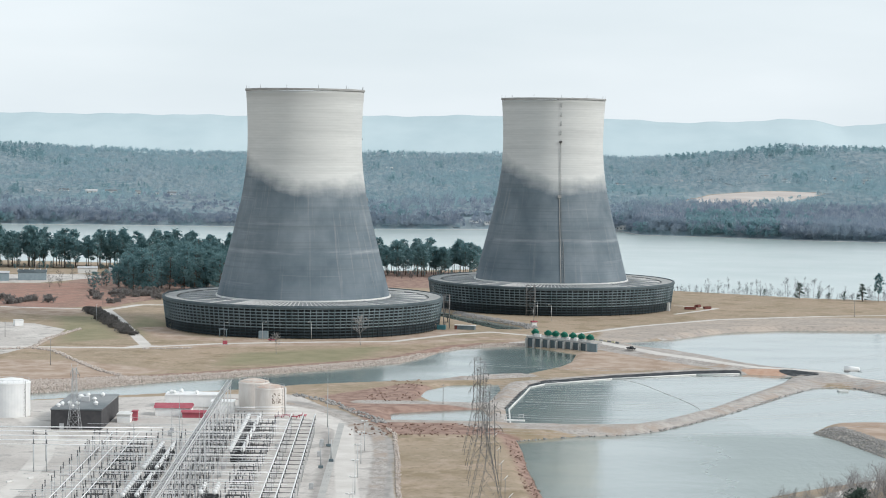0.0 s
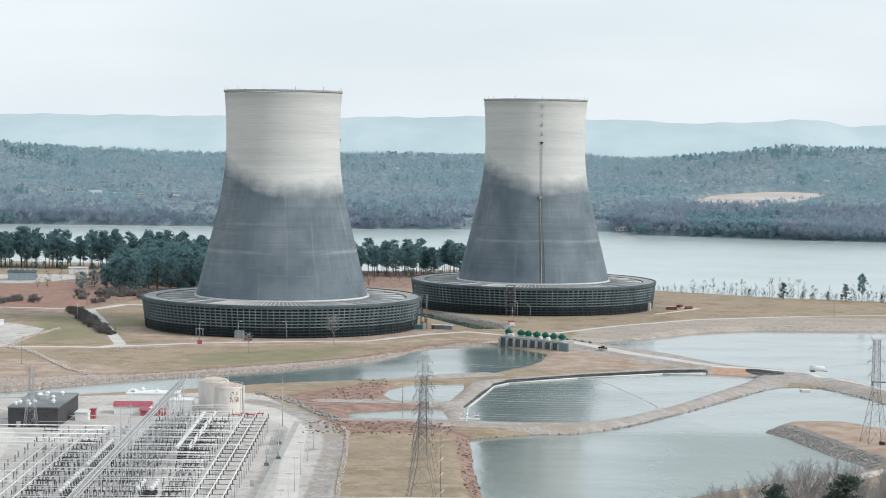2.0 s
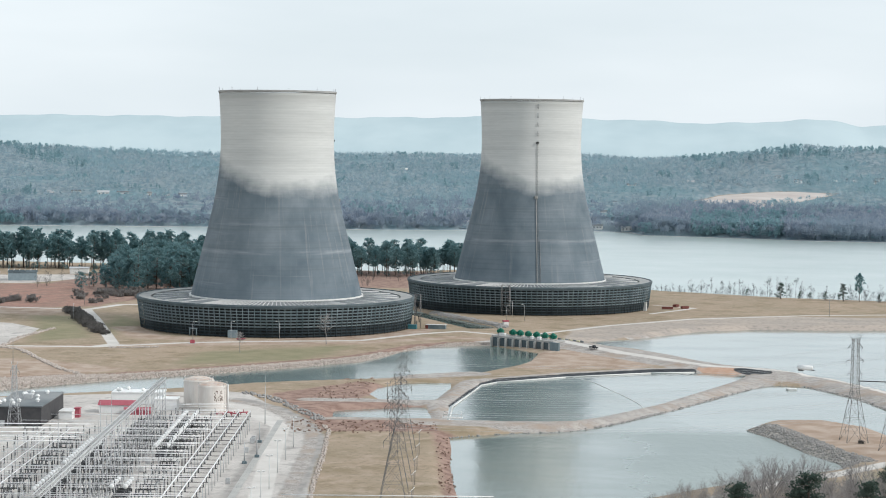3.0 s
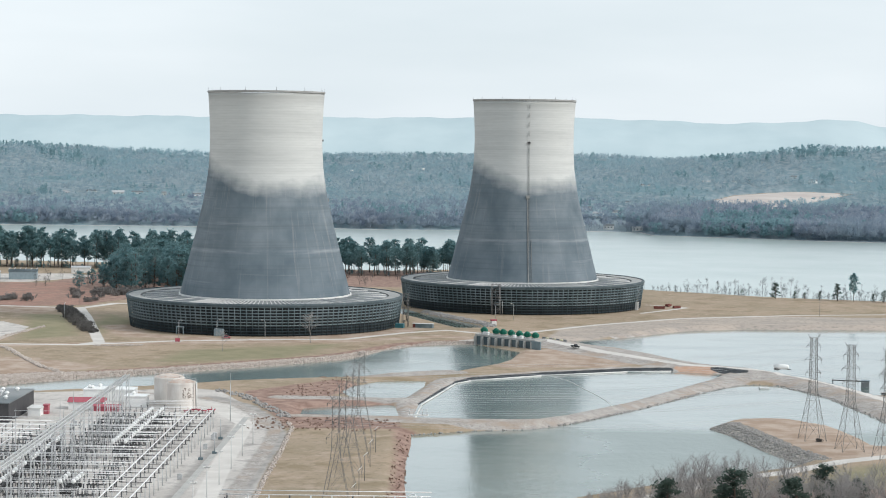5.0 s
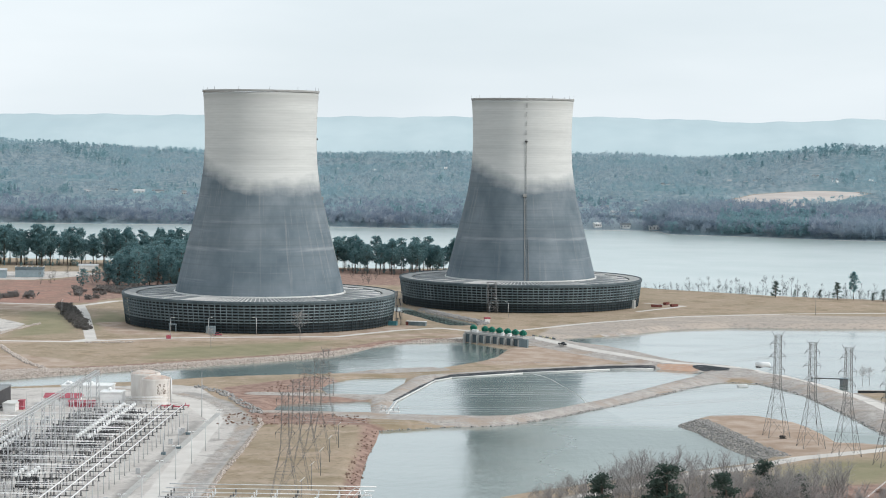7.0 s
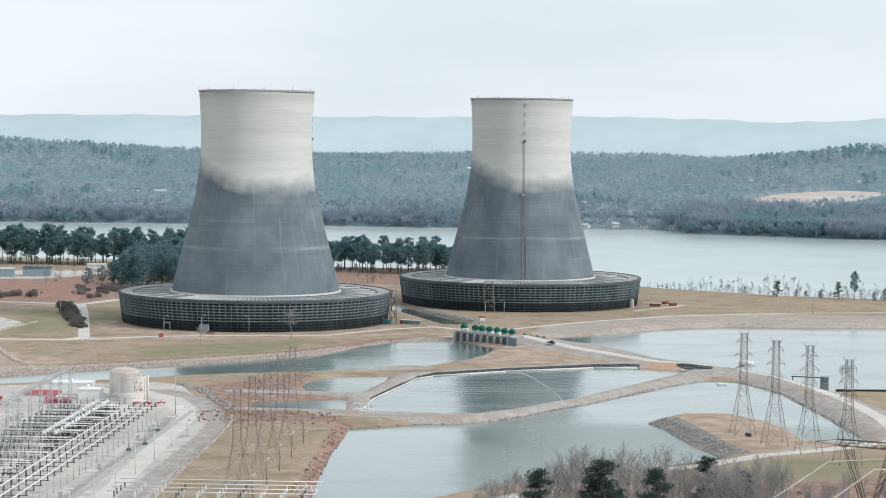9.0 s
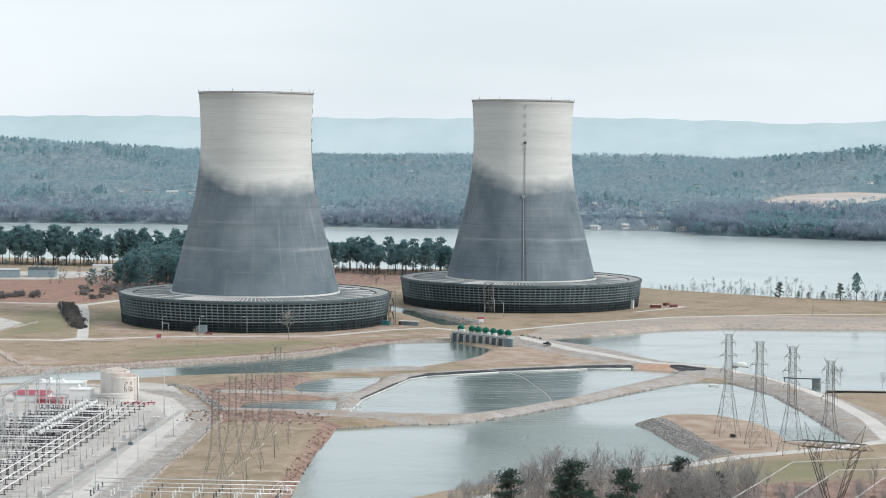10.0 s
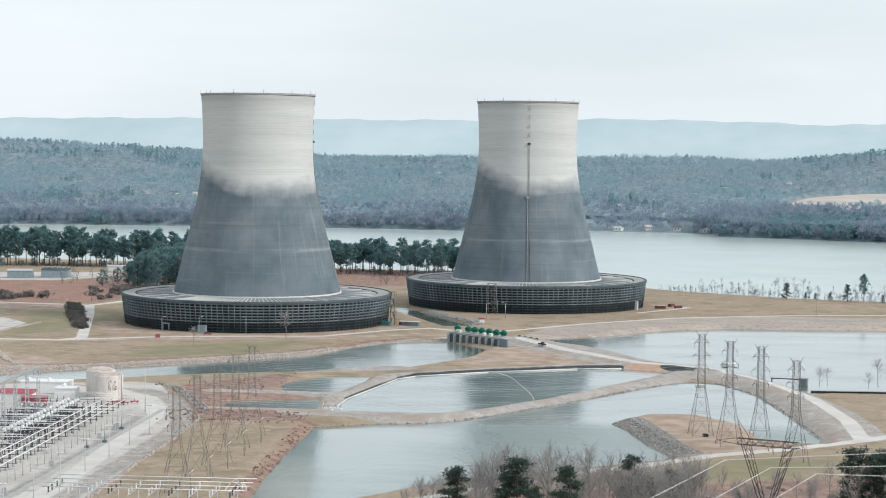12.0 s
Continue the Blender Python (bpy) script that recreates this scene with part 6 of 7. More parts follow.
for x, y, s in ((319.5, -628, 1.0), (323, -634, 0.95), (327.5, -626, 0.98), (331, -634, 1.1), (338, -640, 1.1)):
    pine(x, y, 1.0, s, k, False, "tall woodland pine with a dark ragged crown", "woodland pines")
    k += 1


def bare_meshes(seed, h, leaders=1, low=0.2, limbs_n=14, fine=0.02, twig=TWIG):
    """Leafless winter tree: leader and limbs tapering into fine twigs; several leaders make a bush."""
    rng = random.Random(seed)
    limbs, twigs = [], []

    def spray(p, d, length, r, level):
        bend = Vector((rng.uniform(-1, 1), rng.uniform(-1, 1), rng.uniform(0.0, 0.8))) * 0.25
        mid = p + d * length * 0.5
        tip = mid + (d + bend).normalized() * length * 0.5
        out = limbs if level == 0 else twigs
        if level == 0:
            out.append((tuple(p), tuple(mid), r, r * 0.75))
            out.append((tuple(mid), tuple(tip), r * 0.75, r * 0.45))
        else:
            out.append((tuple(p), tuple(tip), r, r * 0.5))
        if level >= (3 if leaders == 1 else 2):
            return
        for i in range((5, 4, 2)[level] if leaders == 1 else (4, 4)[level]):
            t = rng.uniform(0.3, 1.0)
            q = p.lerp(mid, t * 2) if t < 0.5 else mid.lerp(tip, t * 2 - 1)
            side = Vector((rng.gauss(0, 1), rng.gauss(0, 1), rng.gauss(0.25, 0.6))).normalized()
            spray(q, (d * 0.75 + side * 0.75).normalized(), length * rng.uniform(0.36, 0.62), r * 0.5, level + 1)

    for k in range(leaders):
        lean = Vector((rng.uniform(-1, 1), rng.uniform(-1, 1), 0)) * (0.06 if leaders == 1 else 0.55)
        top = h * rng.uniform(0.85, 1.0)
        pts = [Vector((lean.x * z * 0.6 + rng.uniform(-0.15, 0.15) * (z > 0), lean.y * z * 0.6 + rng.uniform(-0.15, 0.15) * (z > 0), z)) for z in np.linspace(0, top, 7)]
        r0 = h * 0.0125 / leaders ** 0.5
        for i in range(6):
            limbs.append((tuple(pts[i]), tuple(pts[i + 1]), r0 * (1 - i / 6.5), r0 * (1 - (i + 1) / 6.5)))
        for i in range(limbs_n if leaders == 1 else 5):
            t = low + (0.97 - low) * rng.random() ** 0.9
            i0 = min(5, int(t * 6))
            p = pts[i0].lerp(pts[i0 + 1], t * 6 - i0)
            th = rng.uniform(0, 6.283)
            rise = 1.0 + 0.9 * t
            d = Vector((math.cos(th), math.sin(th), rise)).normalized()
            spray(p, d, h * 0.44 * (1.1 - t) ** 0.4 * rng.uniform(0.6, 1.1), r0 * 0.32, 0)
    return bars_mesh("trunk", limbs, BARK if twig is TWIG else BARK_DARK, 3), twigs_mesh("branchwork", [(p, q, max(r, fine)) for p, q, r, u in twigs], twig)


def twigs_mesh(name, bars, material):
    """Twigs as two crossed slivers each, tapering to a point."""
    a, b = np.array([x[0] for x in bars], float), np.array([x[1] for x in bars], float)
    r = np.array([x[2] for x in bars], float)[:, None] * 1.3
    d = b - a
    u = np.cross(d, (0.31, 0.83, 0.46))
    u /= np.maximum(np.linalg.norm(u, axis=1), 1e-9)[:, None]
    w = np.cross(d, u)
    w /= np.maximum(np.linalg.norm(w, axis=1), 1e-9)[:, None]
    v = np.stack([a - u * r, a + u * r, b, a - w * r, a + w * r, b], 1).reshape(-1, 3)
    return quick_mesh(name, v, np.arange(len(v)).reshape(-1, 3), material)


BUSHES = [bare_meshes(40 + s, 9.0, 3, 0.1, 14, 0.022) for s in range(4)]
BARES = [bare_meshes(s, 14.0, 1, 0.24 + 0.06 * (s % 3), 17, 0.013) for s in range(6)]
SLIM = [bare_meshes(60 + s, 14.0, 1, 0.12 + 0.06 * (s % 3), 9, 0.02, SLIM_TWIG) for s in range(6)]


def bare(x, y, z, scale, k, label="leafless grey-brown tree with fine twigs", group="bare trees"):
    meshes = (SLIM if "lake shore" in label else BARES)[k % 6]
    ob = thing("bare_tree", x, y, z, (k * 61) % 360, label=label, category="tree", group=group)
    wide = 0.8 if "lake shore" in label else 1.35 if "weir" in label or "lawn" in label else 1.0
    ob.scale = (scale * wide, scale * wide, scale * (0.9 + 0.05 * (k % 5)))
    piece("trunk", meshes[0], ob)
    tagged(piece("branchwork", meshes[1], ob), kind="stuff")


def thicket(name, spots, label, material=TWIG, sources=None, category="scrub"):
    """Uncounted growth joined into one mesh: (x, y, z, scale, turn) each."""
    sources = sources or BUSHES
    vs, fs, n = [], [], 0
    for i, (x, y, z, sc, turn) in enumerate(spots):
        for me in sources[i % len(sources)]:
            co = np.empty(len(me.vertices) * 3)
            me.vertices.foreach_get("co", co)
            co = co.reshape(-1, 3) * sc
            c, s_ = math.cos(turn), math.sin(turn)
            vs.append(np.stack([co[:, 0] * c - co[:, 1] * s_ + x, co[:, 0] * s_ + co[:, 1] * c + y, co[:, 2] + z], 1))
            idx = np.empty(len(me.loops), int)
            me.loops.foreach_get("vertex_index", idx)
            fs.append(idx.reshape(-1, 3) + n)
            n += len(co)
    tagged(new(name, quick_mesh(name, np.concatenate(vs), np.concatenate(fs), material)), label, category, kind="stuff")


bare(41.5, -109, 0.45, 1.15, 1, "single leafless tree on the lawn by the tower", "lawn trees")
bare(2, -161, 0.45, 0.75, 2, "small leafless tree on the lawn", "lawn trees")
for i, (x, y, s) in enumerate(((327, -272, 0.72), (331, -266, 0.6), (354, -268, 0.9), (349, -275, 0.5))):
    bare(x, y, 0.2, s, i, "leafless tree beside the weir", "weir trees")
k = 0
for i in range(100):   # south bank thicket
    x, y = 187 + 88 * (i + rnd.random()) / 100, -606 - 54 * rnd.random() ** 1.3
    tall = (16.0 + 0.155 * (-610 - y)) * min(1.0, 0.42 + (x - 185) / 60)
    bare(x, y, 1.0, tall / 14 * rnd.uniform(0.7, 1.04), k, "leafless tree in the thicket on the bank", "thicket trees")
    k += 1
for i in range(24):
    x, y = 318 + i * 2.4 + rnd.uniform(-2, 2), -640 + rnd.uniform(-15, 30)
    bare(x, y, 1.0, rnd.uniform(1.0, 1.5), k, "leafless tree at the wood's edge", "edge trees")
    k += 1
for i in range(56):   # wood south of the road
    x, y = rnd.uniform(262, 345), rnd.uniform(-670, -590)
    bare(x, y, 1.0, rnd.uniform(0.55, 0.95), k, "leafless tree in the wood south of the road", "wood trees")
    k += 1
for i in range(106):   # eastern lake shore
    x = 246 + i * 1.72 + rnd.uniform(-2, 2)
    y = 325 - (x - 250) * 0.5 + rnd.uniform(-7, 6)
    bare(x, y, 0.2, rnd.choice((0.3, 0.35, 0.4, 0.45, 0.55, 0.6, 0.75, 0.9)) * min(1.0, 0.5 + (x - 246) / 120), k, "leafless tree on the lake shore", "shore trees")
    k += 1
spots = []
for i in range(120):
    x = 240 + i * 1.65 + rnd.uniform(-2, 2)
    spots.append((x, 325 - (x - 250) * 0.5 + rnd.uniform(-7, 7), -0.3, rnd.uniform(0.22, 0.62), rnd.uniform(0, 6)))
thicket("shore_scrub", spots, "low leafless scrub along the lake shore", SLIM_TWIG)
spots = []
for i in range(30):
    x, y = rnd.uniform(-215, -105), rnd.uniform(225, 335)
    spots.append((x, y, height(x, y), rnd.uniform(0.5, 1.1), rnd.uniform(0, 6)))
for i in range(24):
    x, y = rnd.uniform(-60, 120), rnd.uniform(330, 445)
    spots.append((x, y, height(x, y), rnd.uniform(0.6, 1.1), rnd.uniform(0, 6)))
under = []
for i in range(90):
    x, y = -340 + i * 4.9 + rnd.uniform(-3, 3), 455 + rnd.uniform(-8, 30)
    if x < -165 or x > -80:
        under.append((x, y, height(x, y), rnd.uniform(0.2, 0.45), rnd.uniform(0, 6)))
thicket("pine_undergrowth", under, "low dark evergreen growth under the tall pines", HAZY_PINE, [(m[1],) for m in FULL], "undergrowth")
thicket("pine_edge_scrub", spots, "leafless grey scrub in front of the pines", SLIM_TWIG)
spots = []
for i in range(60):
    t = rnd.random()
    spots.append((188 + 84 * t + rnd.uniform(-4, 4), -612 + 40 * t - rnd.uniform(0, 46), 0.9, rnd.uniform(0.4, 0.8), rnd.uniform(0, 6)))
for i in range(64):
    spots.append((rnd.uniform(236, 360), rnd.uniform(-680, -570), 0.9, rnd.uniform(0.35, 0.75), rnd.uniform(0, 6)))
thicket("bank_scrub", spots, "tangled leafless undergrowth on the south bank")


def shrub_mesh(seed, material):
    rng = np.random.default_rng(seed)
    c = rng.normal(size=(40, 3)) * (1.0, 1.0, 0.55) + (0, 0, 1.1)
    c[:, 2] = np.abs(c[:, 2])
    v, f = leaf_cloud(rng, c, 9, (0.4, 0.4, 0.35), 0.4, 1.4)
    return quick_mesh("foliage", v, f, material)


SHRUBS = [shrub_mesh(s, SHRUB) for s in range(4)]
RUSTY = [shrub_mesh(s, RUSSET) for s in range(4)]
GREY_BUSH = [shrub_mesh(s, foliage("grey-brown bush %d" % s, (0.19, 0.18, 0.175), (0.28, 0.265, 0.255), 0.3)) for s in range(2)]


def shrub(x, y, s, k, label="dense dark brown-green winter shrub", group="shrubs"):
    ob = thing("shrub", x, y, height(x, y), 50 * k, label=label, category="shrub", group=group)
    ob.scale = (s, s, s)
    piece("foliage", GREY_BUSH[k % 2] if "grey-brown" in label else (RUSTY if "rusty" in label or "tangled" in label else SHRUBS)[k % 4], ob)
    piece("stem", SHRUB_STEM, ob)


SHRUB_STEM = bars_mesh("stem", [((0, 0, 0), (0.2, 0, 1.2), 0.08, 0.04), ((0, 0, 0), (-0.3, 0.2, 1.1), 0.07, 0.03)], BARK)
for i in range(76):   # hedge along the access road
    t = i / 75
    shrub(-143 + 54 * t + rnd.uniform(-4, 4) * (1 - 0.5 * t), 76 - 148 * t ** 1.05 + rnd.uniform(-5, 5), rnd.uniform(0.8, 1.7) * (1 - 0.35 * abs(t - 0.5)), i)
for i in range(54):   # bushes on the red bank
    shrub(*rnd.choice(((rnd.gauss(-212, 16), rnd.gauss(130, 10)), (rnd.gauss(-138, 14), rnd.gauss(200, 22)))), rnd.uniform(0.8, 2.0), i, "bare grey-brown bush on the red bank", "bank bushes")
spots = []   # brush round the small ponds and along the pond banks
for i in range(120):
    y = rnd.uniform(-600, -445)
    x = rnd.uniform(118, 123.5) + (y + 445) * -0.06
    spots.append((x, y, height(x, y), rnd.uniform(0.08, 0.2), rnd.uniform(0, 6)))
for i in range(170):
    x, y = rnd.uniform(60, 118), -443 + rnd.uniform(-5, 30)
    spots.append((x, y, height(x, y), rnd.uniform(0.1, 0.24), rnd.uniform(0, 6)))
for i in range(90):
    x, y = rnd.uniform(60, 82), rnd.uniform(-348, -262)
    spots.append((x, y, height(x, y), rnd.uniform(0.1, 0.22), rnd.uniform(0, 6)))
thicket("pond_brush", spots, "rusty brown dead brush on the pond banks", RUSSET, [(m,) for m in RUSTY], "brush")
for i in range(70):
    shrub(rnd.uniform(270, 400), rnd.uniform(-690, -560), rnd.uniform(0.4, 1.0), i, "tangled brown brush on the southern slope", "slope brush")
shrub(275.5, -452, 0.6, 1, "dark shrub at the pylon's foot", "spit shrubs")


# ---- stones ----
def stones(name, spots, material, label, parent=None):
    """Loose angular stones: (x, y, z, size) each; one joined mesh."""
    rng = np.random.default_rng(5)
    spots = np.asarray(spots, float)
    n = len(spots)
    base = np.array([(1, 0, 0), (0, 1, 0), (-1, 0, 0), (0, -1, 0), (0, 0, 0.8), (0, 0, -0.8), (0.6, 0.6, 0.5), (-0.6, -0.6, 0.45)])
    tri = np.array([(0, 6, 4), (6, 1, 4), (1, 2, 4), (2, 7, 4), (7, 3, 4), (3, 0, 4), (6, 0, 1), (7, 2, 3), (1, 0, 5), (2, 1, 5), (3, 2, 5), (0, 3, 5)])
    v = base[None] * rng.uniform(0.6, 1.25, (n, 8, 1)) * spots[:, None, 3:4] * rng.uniform(0.7, 1.3, (n, 1, 3))
    a = rng.uniform(0, 6.28, n)
    c, s = np.cos(a)[:, None], np.sin(a)[:, None]
    v = np.stack([v[..., 0] * c - v[..., 1] * s, v[..., 0] * s + v[..., 1] * c, v[..., 2]], -1) + spots[:, None, :3]
    f = tri[None] + 8 * np.arange(n)[:, None, None]
    ob = new(name, quick_mesh(name, v.reshape(-1, 3), f.reshape(-1, 3), material))
    return tagged(ob, label, "stones", kind="stuff")


def along_line(line, n, wide, size, rng):
    seg = [math.dist(a, b) for a, b in zip(line, line[1:])]
    out = []
    for _ in range(n):
        t = rng.random() * sum(seg)
        i = 0
        while i < len(seg) - 1 and t > seg[i]:
            t -= seg[i]
            i += 1
        (ax, ay), (bx, by) = line[i], line[i + 1]
        k = t / seg[i]
        w = rng.uniform(-wide, wide)
        out.append((ax + (bx - ax) * k - (by - ay) / seg[i] * w, ay + (by - ay) * k + (bx - ax) / seg[i] * w, size * rng.uniform(0.5, 1.5)))
    x, y = np.array([o[0] for o in out]), np.array([o[1] for o in out])
    z, _ = land(x, y)
    return [(o[0], o[1], h + 0.1 * o[2], o[2]) for o, h in zip(out, z)]


def in_band(poly, n, size, rng):
    """Random places inside an outline, from the visible stretch on."""
    g = np.random.default_rng(rng.randrange(99))
    x, y = g.uniform(-130, 132, 60 * n), g.uniform(-345, -86, 60 * n)
    ok = signed_distance(x, y, poly) < 0.6
    x, y = x[ok][:n], y[ok][:n]
    z, _ = land(x, y)
    s = size * g.uniform(0.5, 1.5, len(x))
    return np.stack([x, y, z + 0.1 * s, s], 1)


rs = random.Random(12)
stones("riprap_stones", in_band(ROCK_BAND, 14000, 0.46, rs), STONE, "pale riprap stones along the channel bank")
SPIT_EDGE = [(243, -405), (250, -432), (259, -468), (268, -496)]
stones("spit_stones", along_line(SPIT_EDGE, 3000, 7.5, 0.36, rs), STONE_GREY, "grey riprap stones on the spit")
stones("wall_stones", along_line([(-141, -158), (-127.5, -148), (-112, -163), (-94, -201), (-71, -247), (-54, -272)], 420, 1.3, 0.8, rs) + along_line([(-127, -145), (-130, -100), (-124, -40)], 240, 1.3, 0.8, rs)
       + along_line([(-70, -146), (-45, -138)], 90, 1.5, 0.7, rs), STONE, "loose stones lining the old lawn edge")
stones("pond_edge_stones", along_line([(123, -441), (145, -428), (167, -421), (179, -409), (190, -393), (216, -347), (245, -290), (262, -261), (271, -257), (280, -261), (289, -281), (298, -304), (310, -374), (319, -437)], 1500, 1.2, 0.42, rs)
       + along_line([(28, -327), (45, -350), (62, -390), (72, -415)], 260, 2.5, 0.7, rs), STONE_GREY, "small grey stones at the pond and road edges")
stones("road_edge_stones", along_line([(74, -428), (77.6, -443), (82, -507), (85, -561), (87, -593), (91, -660)], 900, 0.7, 0.45, rs), STONE, "pale stones edging the yard road beside the field")
stones("basin_stones", along_line([(88, 112), (108, 72), (133, 26), (136, 4)], 1100, 3.5, 0.6, rs), STONE_GREY, "grey stones along the basin channel")


# ---- far woods and houses across the lake ----
def far_fields(x, y):
    return np.minimum(signed_distance(x, y, FIELD_FAR), signed_distance(x, y, FIELD_SMALL))


def hamlet(x, y):
    """The open lots with houses on the far shore."""
    return (np.abs(x - 160) < 95) & (y < 1450)


def branch_fans(rng, x, y, z, h, per, thick):
    """Leafless crowns: long thin slivers fanning up and out from each trunk."""
    m = len(x)
    way = rng.normal(size=(m, per, 3)) * (1.0, 1.0, 0.8) + (0, 0, 0.75)
    way /= np.linalg.norm(way, axis=-1)[..., None]
    reach = np.stack([0.36 * h, 0.36 * h, 0.5 * h], -1)[:, None, :]
    heart = np.stack([x, y, z + 0.5 * h], -1)[:, None, :] + rng.normal(size=(m, 1, 3)) * 0.3
    t0 = rng.uniform(0.15, 0.7, (m, per))[..., None]
    a = heart + way * reach * t0
    b = heart + way * reach * (t0 + rng.uniform(0.2, 0.42, (m, per))[..., None]) + (0, 0, 0.6)
    side = np.cross(way, rng.normal(size=way.shape))
    side /= np.linalg.norm(side, axis=-1)[..., None]
    w = thick * rng.uniform(0.6, 1.4, (m, per))[..., None]
    v = np.stack([a - side * w * 0.5, b - side * w, b + side * w], 2).reshape(-1, 3)
    # trunks
    foot, top = np.stack([x, y, z - 0.5], -1), np.stack([x, y, z + 0.6 * h], -1)
    wide = np.stack([0.012 * h, np.zeros(m), np.zeros(m)], -1)
    tv = np.stack([foot - wide, foot + wide, top], 1).reshape(-1, 3)
    return np.concatenate([v, tv])


def needle_heads(rng, x, y, z, h, per, slim):
    """Evergreen crowns: small flakes in a rounded or pointed head above a short bare stem."""
    m = len(x)
    t = rng.random((m, per)) ** 0.8
    wide = 0.27 * np.where(slim[:, None], 0.75 * (1.05 - t), np.sin(np.pi * np.clip(0.1 + 0.85 * t, 0, 1)) ** 0.7)
    th = rng.uniform(0, 2 * np.pi, (m, per))
    rr = np.sqrt(rng.random((m, per))) * wide * h[:, None]
    c = np.stack([x[:, None] + rr * np.cos(th), y[:, None] + rr * np.sin(th), z[:, None] + h[:, None] * (0.22 + 0.76 * t)], -1).reshape(-1, 3)
    s = np.repeat(h * 0.06, per)[:, None] * rng.uniform(0.6, 1.4, (m * per, 1))
    a = rng.normal(size=(m * per, 3))
    a[:, 2] *= 0.7
    a /= np.linalg.norm(a, axis=1)[:, None]
    b = np.cross(a, rng.normal(size=(m * per, 3)))
    b /= np.linalg.norm(b, axis=1)[:, None]
    return np.stack([c + a * s * 1.3, c - a * s + b * s * 0.9, c - a * s - b * s * 0.9], 1).reshape(-1, 3)


def far_woods():
    rng = np.random.default_rng(8)
    # massed lower crowns and brush under the tall trees
    gx, gy = np.meshgrid(np.arange(-1500, 1350, 9.0), np.arange(1200, 3150, 10.0))
    qx, qy = gx.ravel() + rng.uniform(-3, 3, gx.size), gy.ravel() + rng.uniform(-3.5, 3.5, gx.size)
    qz, qd = land(qx, qy, False)
    qf = far_fields(qx, qy)
    rise = np.clip(np.minimum(qd - 3, qf - 1) / 16, 0, 1)
    lump = waves(qx, qy, ((3.7, 9.1, 0.2), (-5.3, 4.4, 1.7), (7.9, -3.9, 3.1)))
    qz = qz + (4.5 + 1.2 * lump + rng.uniform(-1.2, 1.2, qx.size)) * rise - 2.0 * (rise < 0.05)
    good = ((qd > -12) & (qf > -16) & ~hamlet(qx, qy)).reshape(gx.shape)
    idx = np.arange(gx.size).reshape(gx.shape)
    a_, b_, c_, d_ = idx[:-1, :-1], idx[:-1, 1:], idx[1:, 1:], idx[1:, :-1]
    ok = good[:-1, :-1] & good[:-1, 1:] & good[1:, 1:] & good[1:, :-1]
    tri = np.concatenate([np.stack([a_[ok], b_[ok], c_[ok]], 1), np.stack([a_[ok], c_[ok], d_[ok]], 1)])
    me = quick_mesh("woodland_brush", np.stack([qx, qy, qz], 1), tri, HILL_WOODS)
    tagged(new("woodland_brush", me), "massed winter brush covering the far hills, haze in its grey", "brush", kind="stuff")

    # trees scattered over the hills, thicker along the water
    n = 20000
    x, y = rng.uniform(-1350, 1200, n), 1190 + 1900 * rng.random(n) ** 1.1
    x, y = np.concatenate([x, rng.uniform(290, 760, 2600)]), np.concatenate([y, rng.uniform(1160, 1620, 2600)])
    sx, sy = rng.uniform(-900, 800, 40000), rng.uniform(1130, 1480, 40000)
    _, sd = land(sx, sy, False)
    close = (sd > 2.5) & (sd < 12 + 60 * rng.random(40000))
    x, y = np.concatenate([x, sx[close][:4200]]), np.concatenate([y, sy[close][:4200]])
    z, d = land(x, y, False)
    stand = waves(x, y, ((41, 97, 0.3), (-63, 58, 1.9), (113, -71, 4.4), (29, 44, 2.2)))
    keep = (d > 2) & (far_fields(x, y) > 4) & (~hamlet(x, y) | (rng.random(len(x)) < 0.3)) & ((stand > -0.75) | (d < 60))
    x, y, z, d, stand = (v[keep] for v in (x, y, z, d, stand))
    n = len(x)
    h = rng.uniform(11, 18.5, n) * (0.95 + 0.3 * waves(x, y, ((140, 210, 0.0), (57, -83, 1.1)))) * np.where(d < 12, 0.75, 1.0) * np.where((x > 290) & (y < 1600), 1.2, 1.0)
    teal = (np.abs(x - 0.08 * y - 295) < 55) & (y < 1450)
    crest = (y > 2300) & ((x < -640) | (x > 430))
    green = rng.random(n) < 0.012 + 0.45 * (stand > 0.5) + 0.6 * teal + 0.5 * crest * (stand > 0.05)
    near = ((d < 215 + 90 * stand) | ((x > 290) & (y < 1590 + 40 * stand))) & ~green
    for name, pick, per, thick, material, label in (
            ("shore_woods", near, 38, 0.55, SHORE_WOODS, "leafless woods along the far shore, haze in their violet-grey"),
            ("hill_woods", ~near & ~green, 28, 0.66, HILL_WOODS, "leafless winter woods on the far hills, haze in their pale grey")):
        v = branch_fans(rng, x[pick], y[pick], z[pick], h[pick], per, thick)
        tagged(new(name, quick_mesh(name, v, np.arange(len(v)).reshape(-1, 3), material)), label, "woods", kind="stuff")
    slim = rng.random(n) < 0.25
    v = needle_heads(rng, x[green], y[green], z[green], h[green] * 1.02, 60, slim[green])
    tagged(new("far_evergreens", quick_mesh("far_evergreens", v, np.arange(len(v)).reshape(-1, 3), FAR_PINE)), "evergreens among the far woods, haze in their blue-green", "woods", kind="stuff")


far_woods()


def far_height(x, y):
    z, _ = land(np.array([float(x)]), np.array([float(y)]), False)
    return float(z[0])


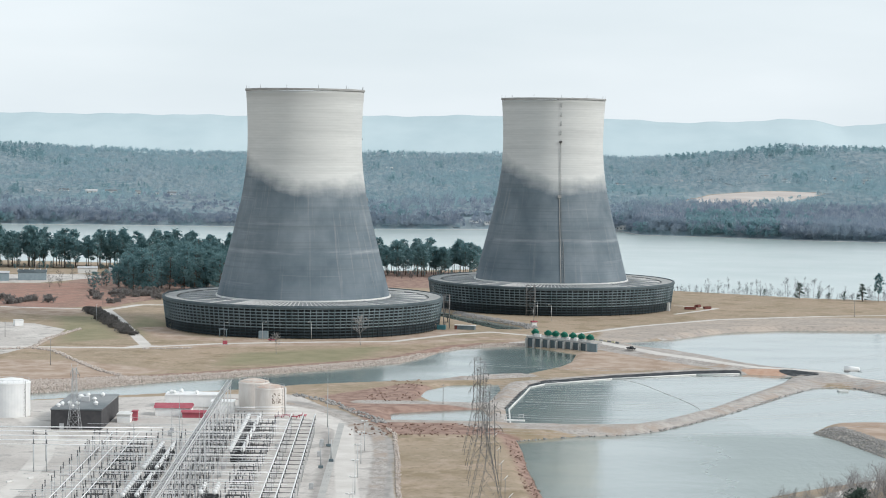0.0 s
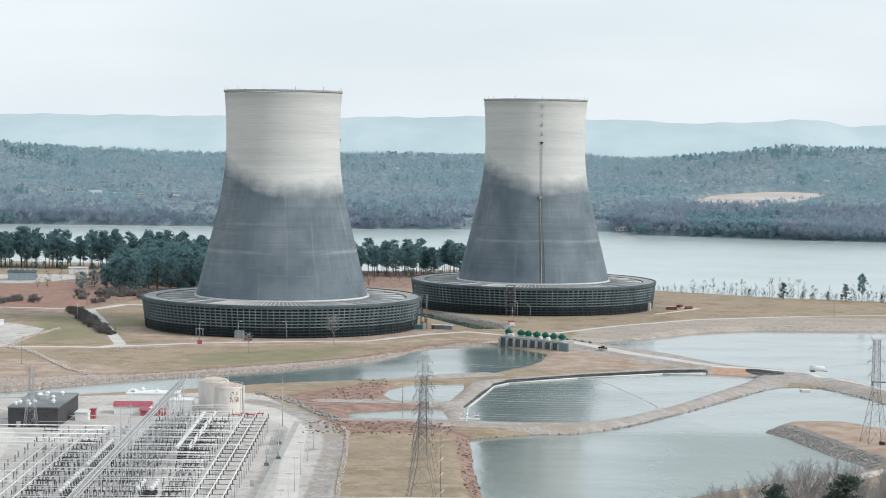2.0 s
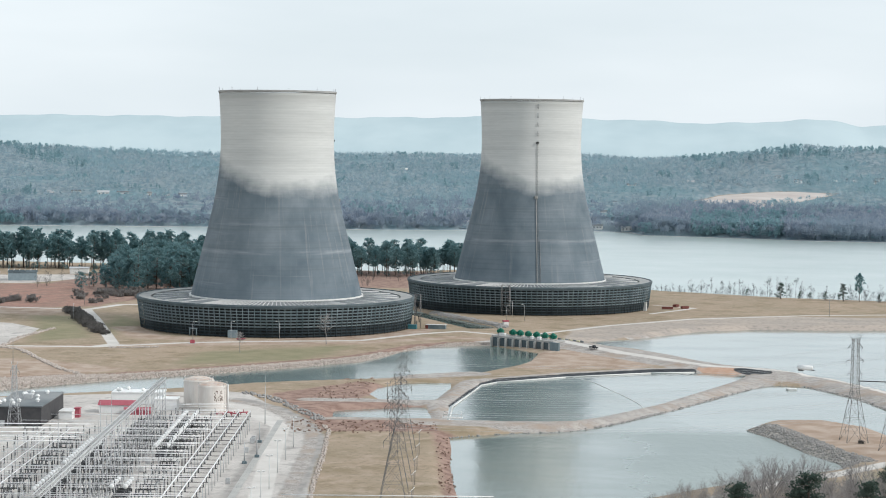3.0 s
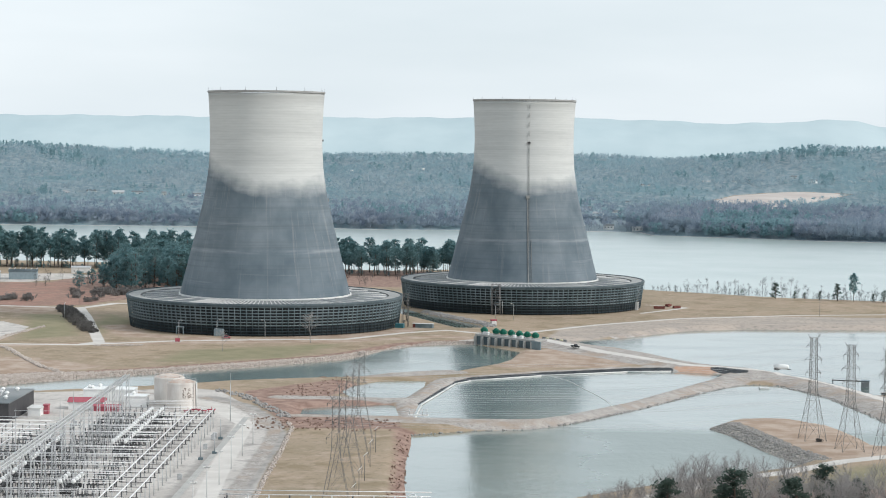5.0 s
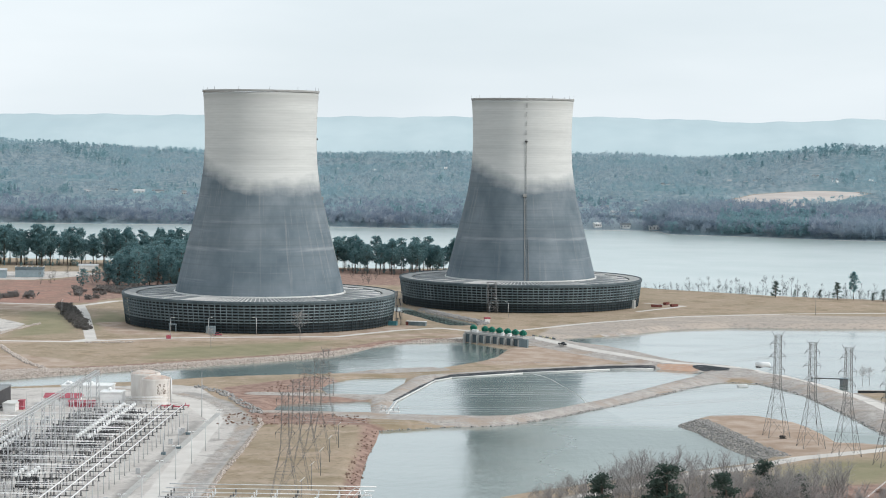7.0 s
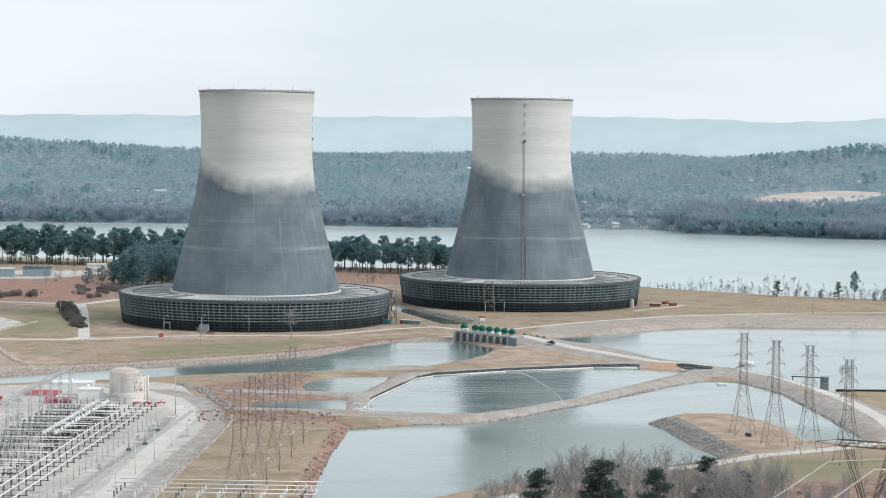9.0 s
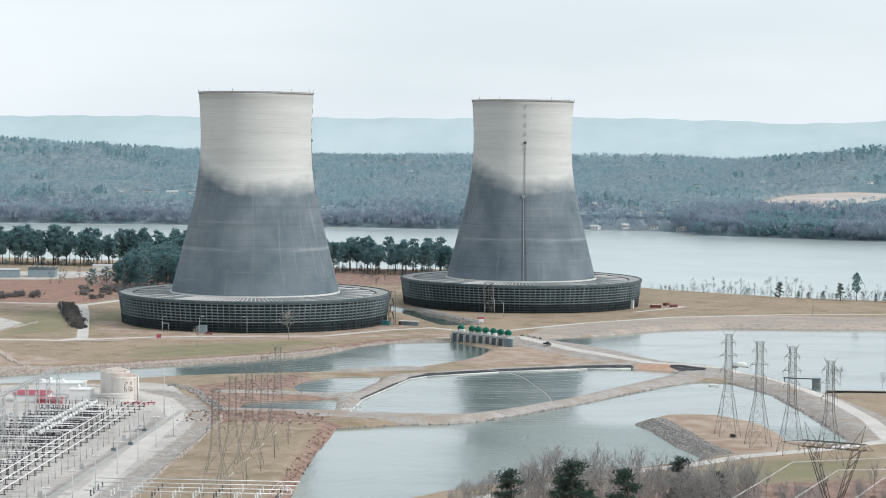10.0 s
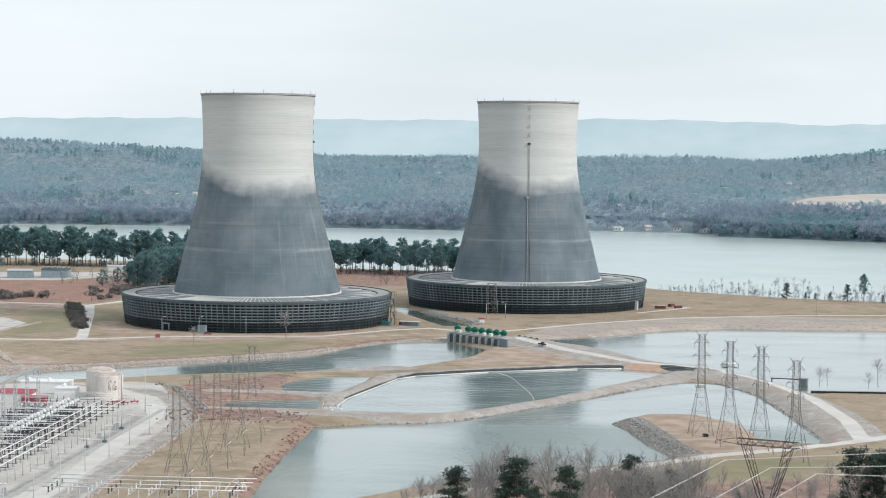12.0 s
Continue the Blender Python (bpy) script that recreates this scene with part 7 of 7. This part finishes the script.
def house(x, y, rz, w, d, h, wall, roof, lift=0.0):
    z = far_height(x, y) + lift
    ob = thing("house", x, y, z, rz, label="small pale house with a pitched roof on the wooded hill", category="house", group="far houses")
    piece("wall", box_mesh("wall", -w / 2, w / 2, -d / 2, d / 2, -2, h - 0.05, wall), ob)
    bm = bmesh.new()
    e, p = 0.6, h * 0.55
    v = [bm.verts.new(q) for q in ((-w / 2 - e, -d / 2 - e, h), (w / 2 + e, -d / 2 - e, h), (w / 2 + e, d / 2 + e, h), (-w / 2 - e, d / 2 + e, h), (-w / 2 - e, 0, h + p), (w / 2 + e, 0, h + p))]
    for f in ((0, 1, 5, 4), (2, 3, 4, 5), (1, 2, 5), (3, 0, 4), (0, 3, 2, 1)):
        bm.faces.new([v[i] for i in f])
    part("roof", bm, roof, ob)
    for i in range(3):
        x_ = -w / 2 + (i + 0.5) * w / 3
        piece("window", box_mesh("window", x_ - 0.7, x_ + 0.7, -d / 2 - 0.08, -d / 2 + 0.05, h * 0.35, h * 0.75, GLASS_DARK), ob)


rnd = random.Random(33)
for x, y, w in ((-432, 1655, 22), (-462, 1650, 16), (-395, 1640, 7), (-372, 1648, 9), (-340, 1640, 24), (-505, 1668, 12), (-540, 1660, 9), (60, 1420, 12), (84, 1412, 14), (100, 1405, 9), (232, 1385, 12), (268, 1372, 13), (196, 1392, 9), (158, 1388, 12), (220, 1480, 13), (246, 1500, 14), (205, 1540, 10), (262, 1640, 10), (150, 1600, 10),
                (560, 1980, 11), (590, 2010, 13), (620, 1990, 12), (650, 2030, 14), (680, 2000, 12), (540, 2080, 10), (420, 1990, 12), (445, 2040, 14), (400, 2060, 12), (460, 2010, 9), (300, 1900, 20), (-200, 2300, 12), (-80, 2350, 10), (30, 2280, 12), (60, 2300, 12), (-260, 2380, 30), (700, 2060, 12)):
    shore = y < 1430
    house(x, y, rnd.uniform(-30, 30), w, 8, rnd.uniform(3.2, 5.0), rnd.choice((WHITE, WHITE, PALE)), rnd.choice((PALE, STEEL_GREY, DECK, DECK)), 0.2 if shore else 2.0)
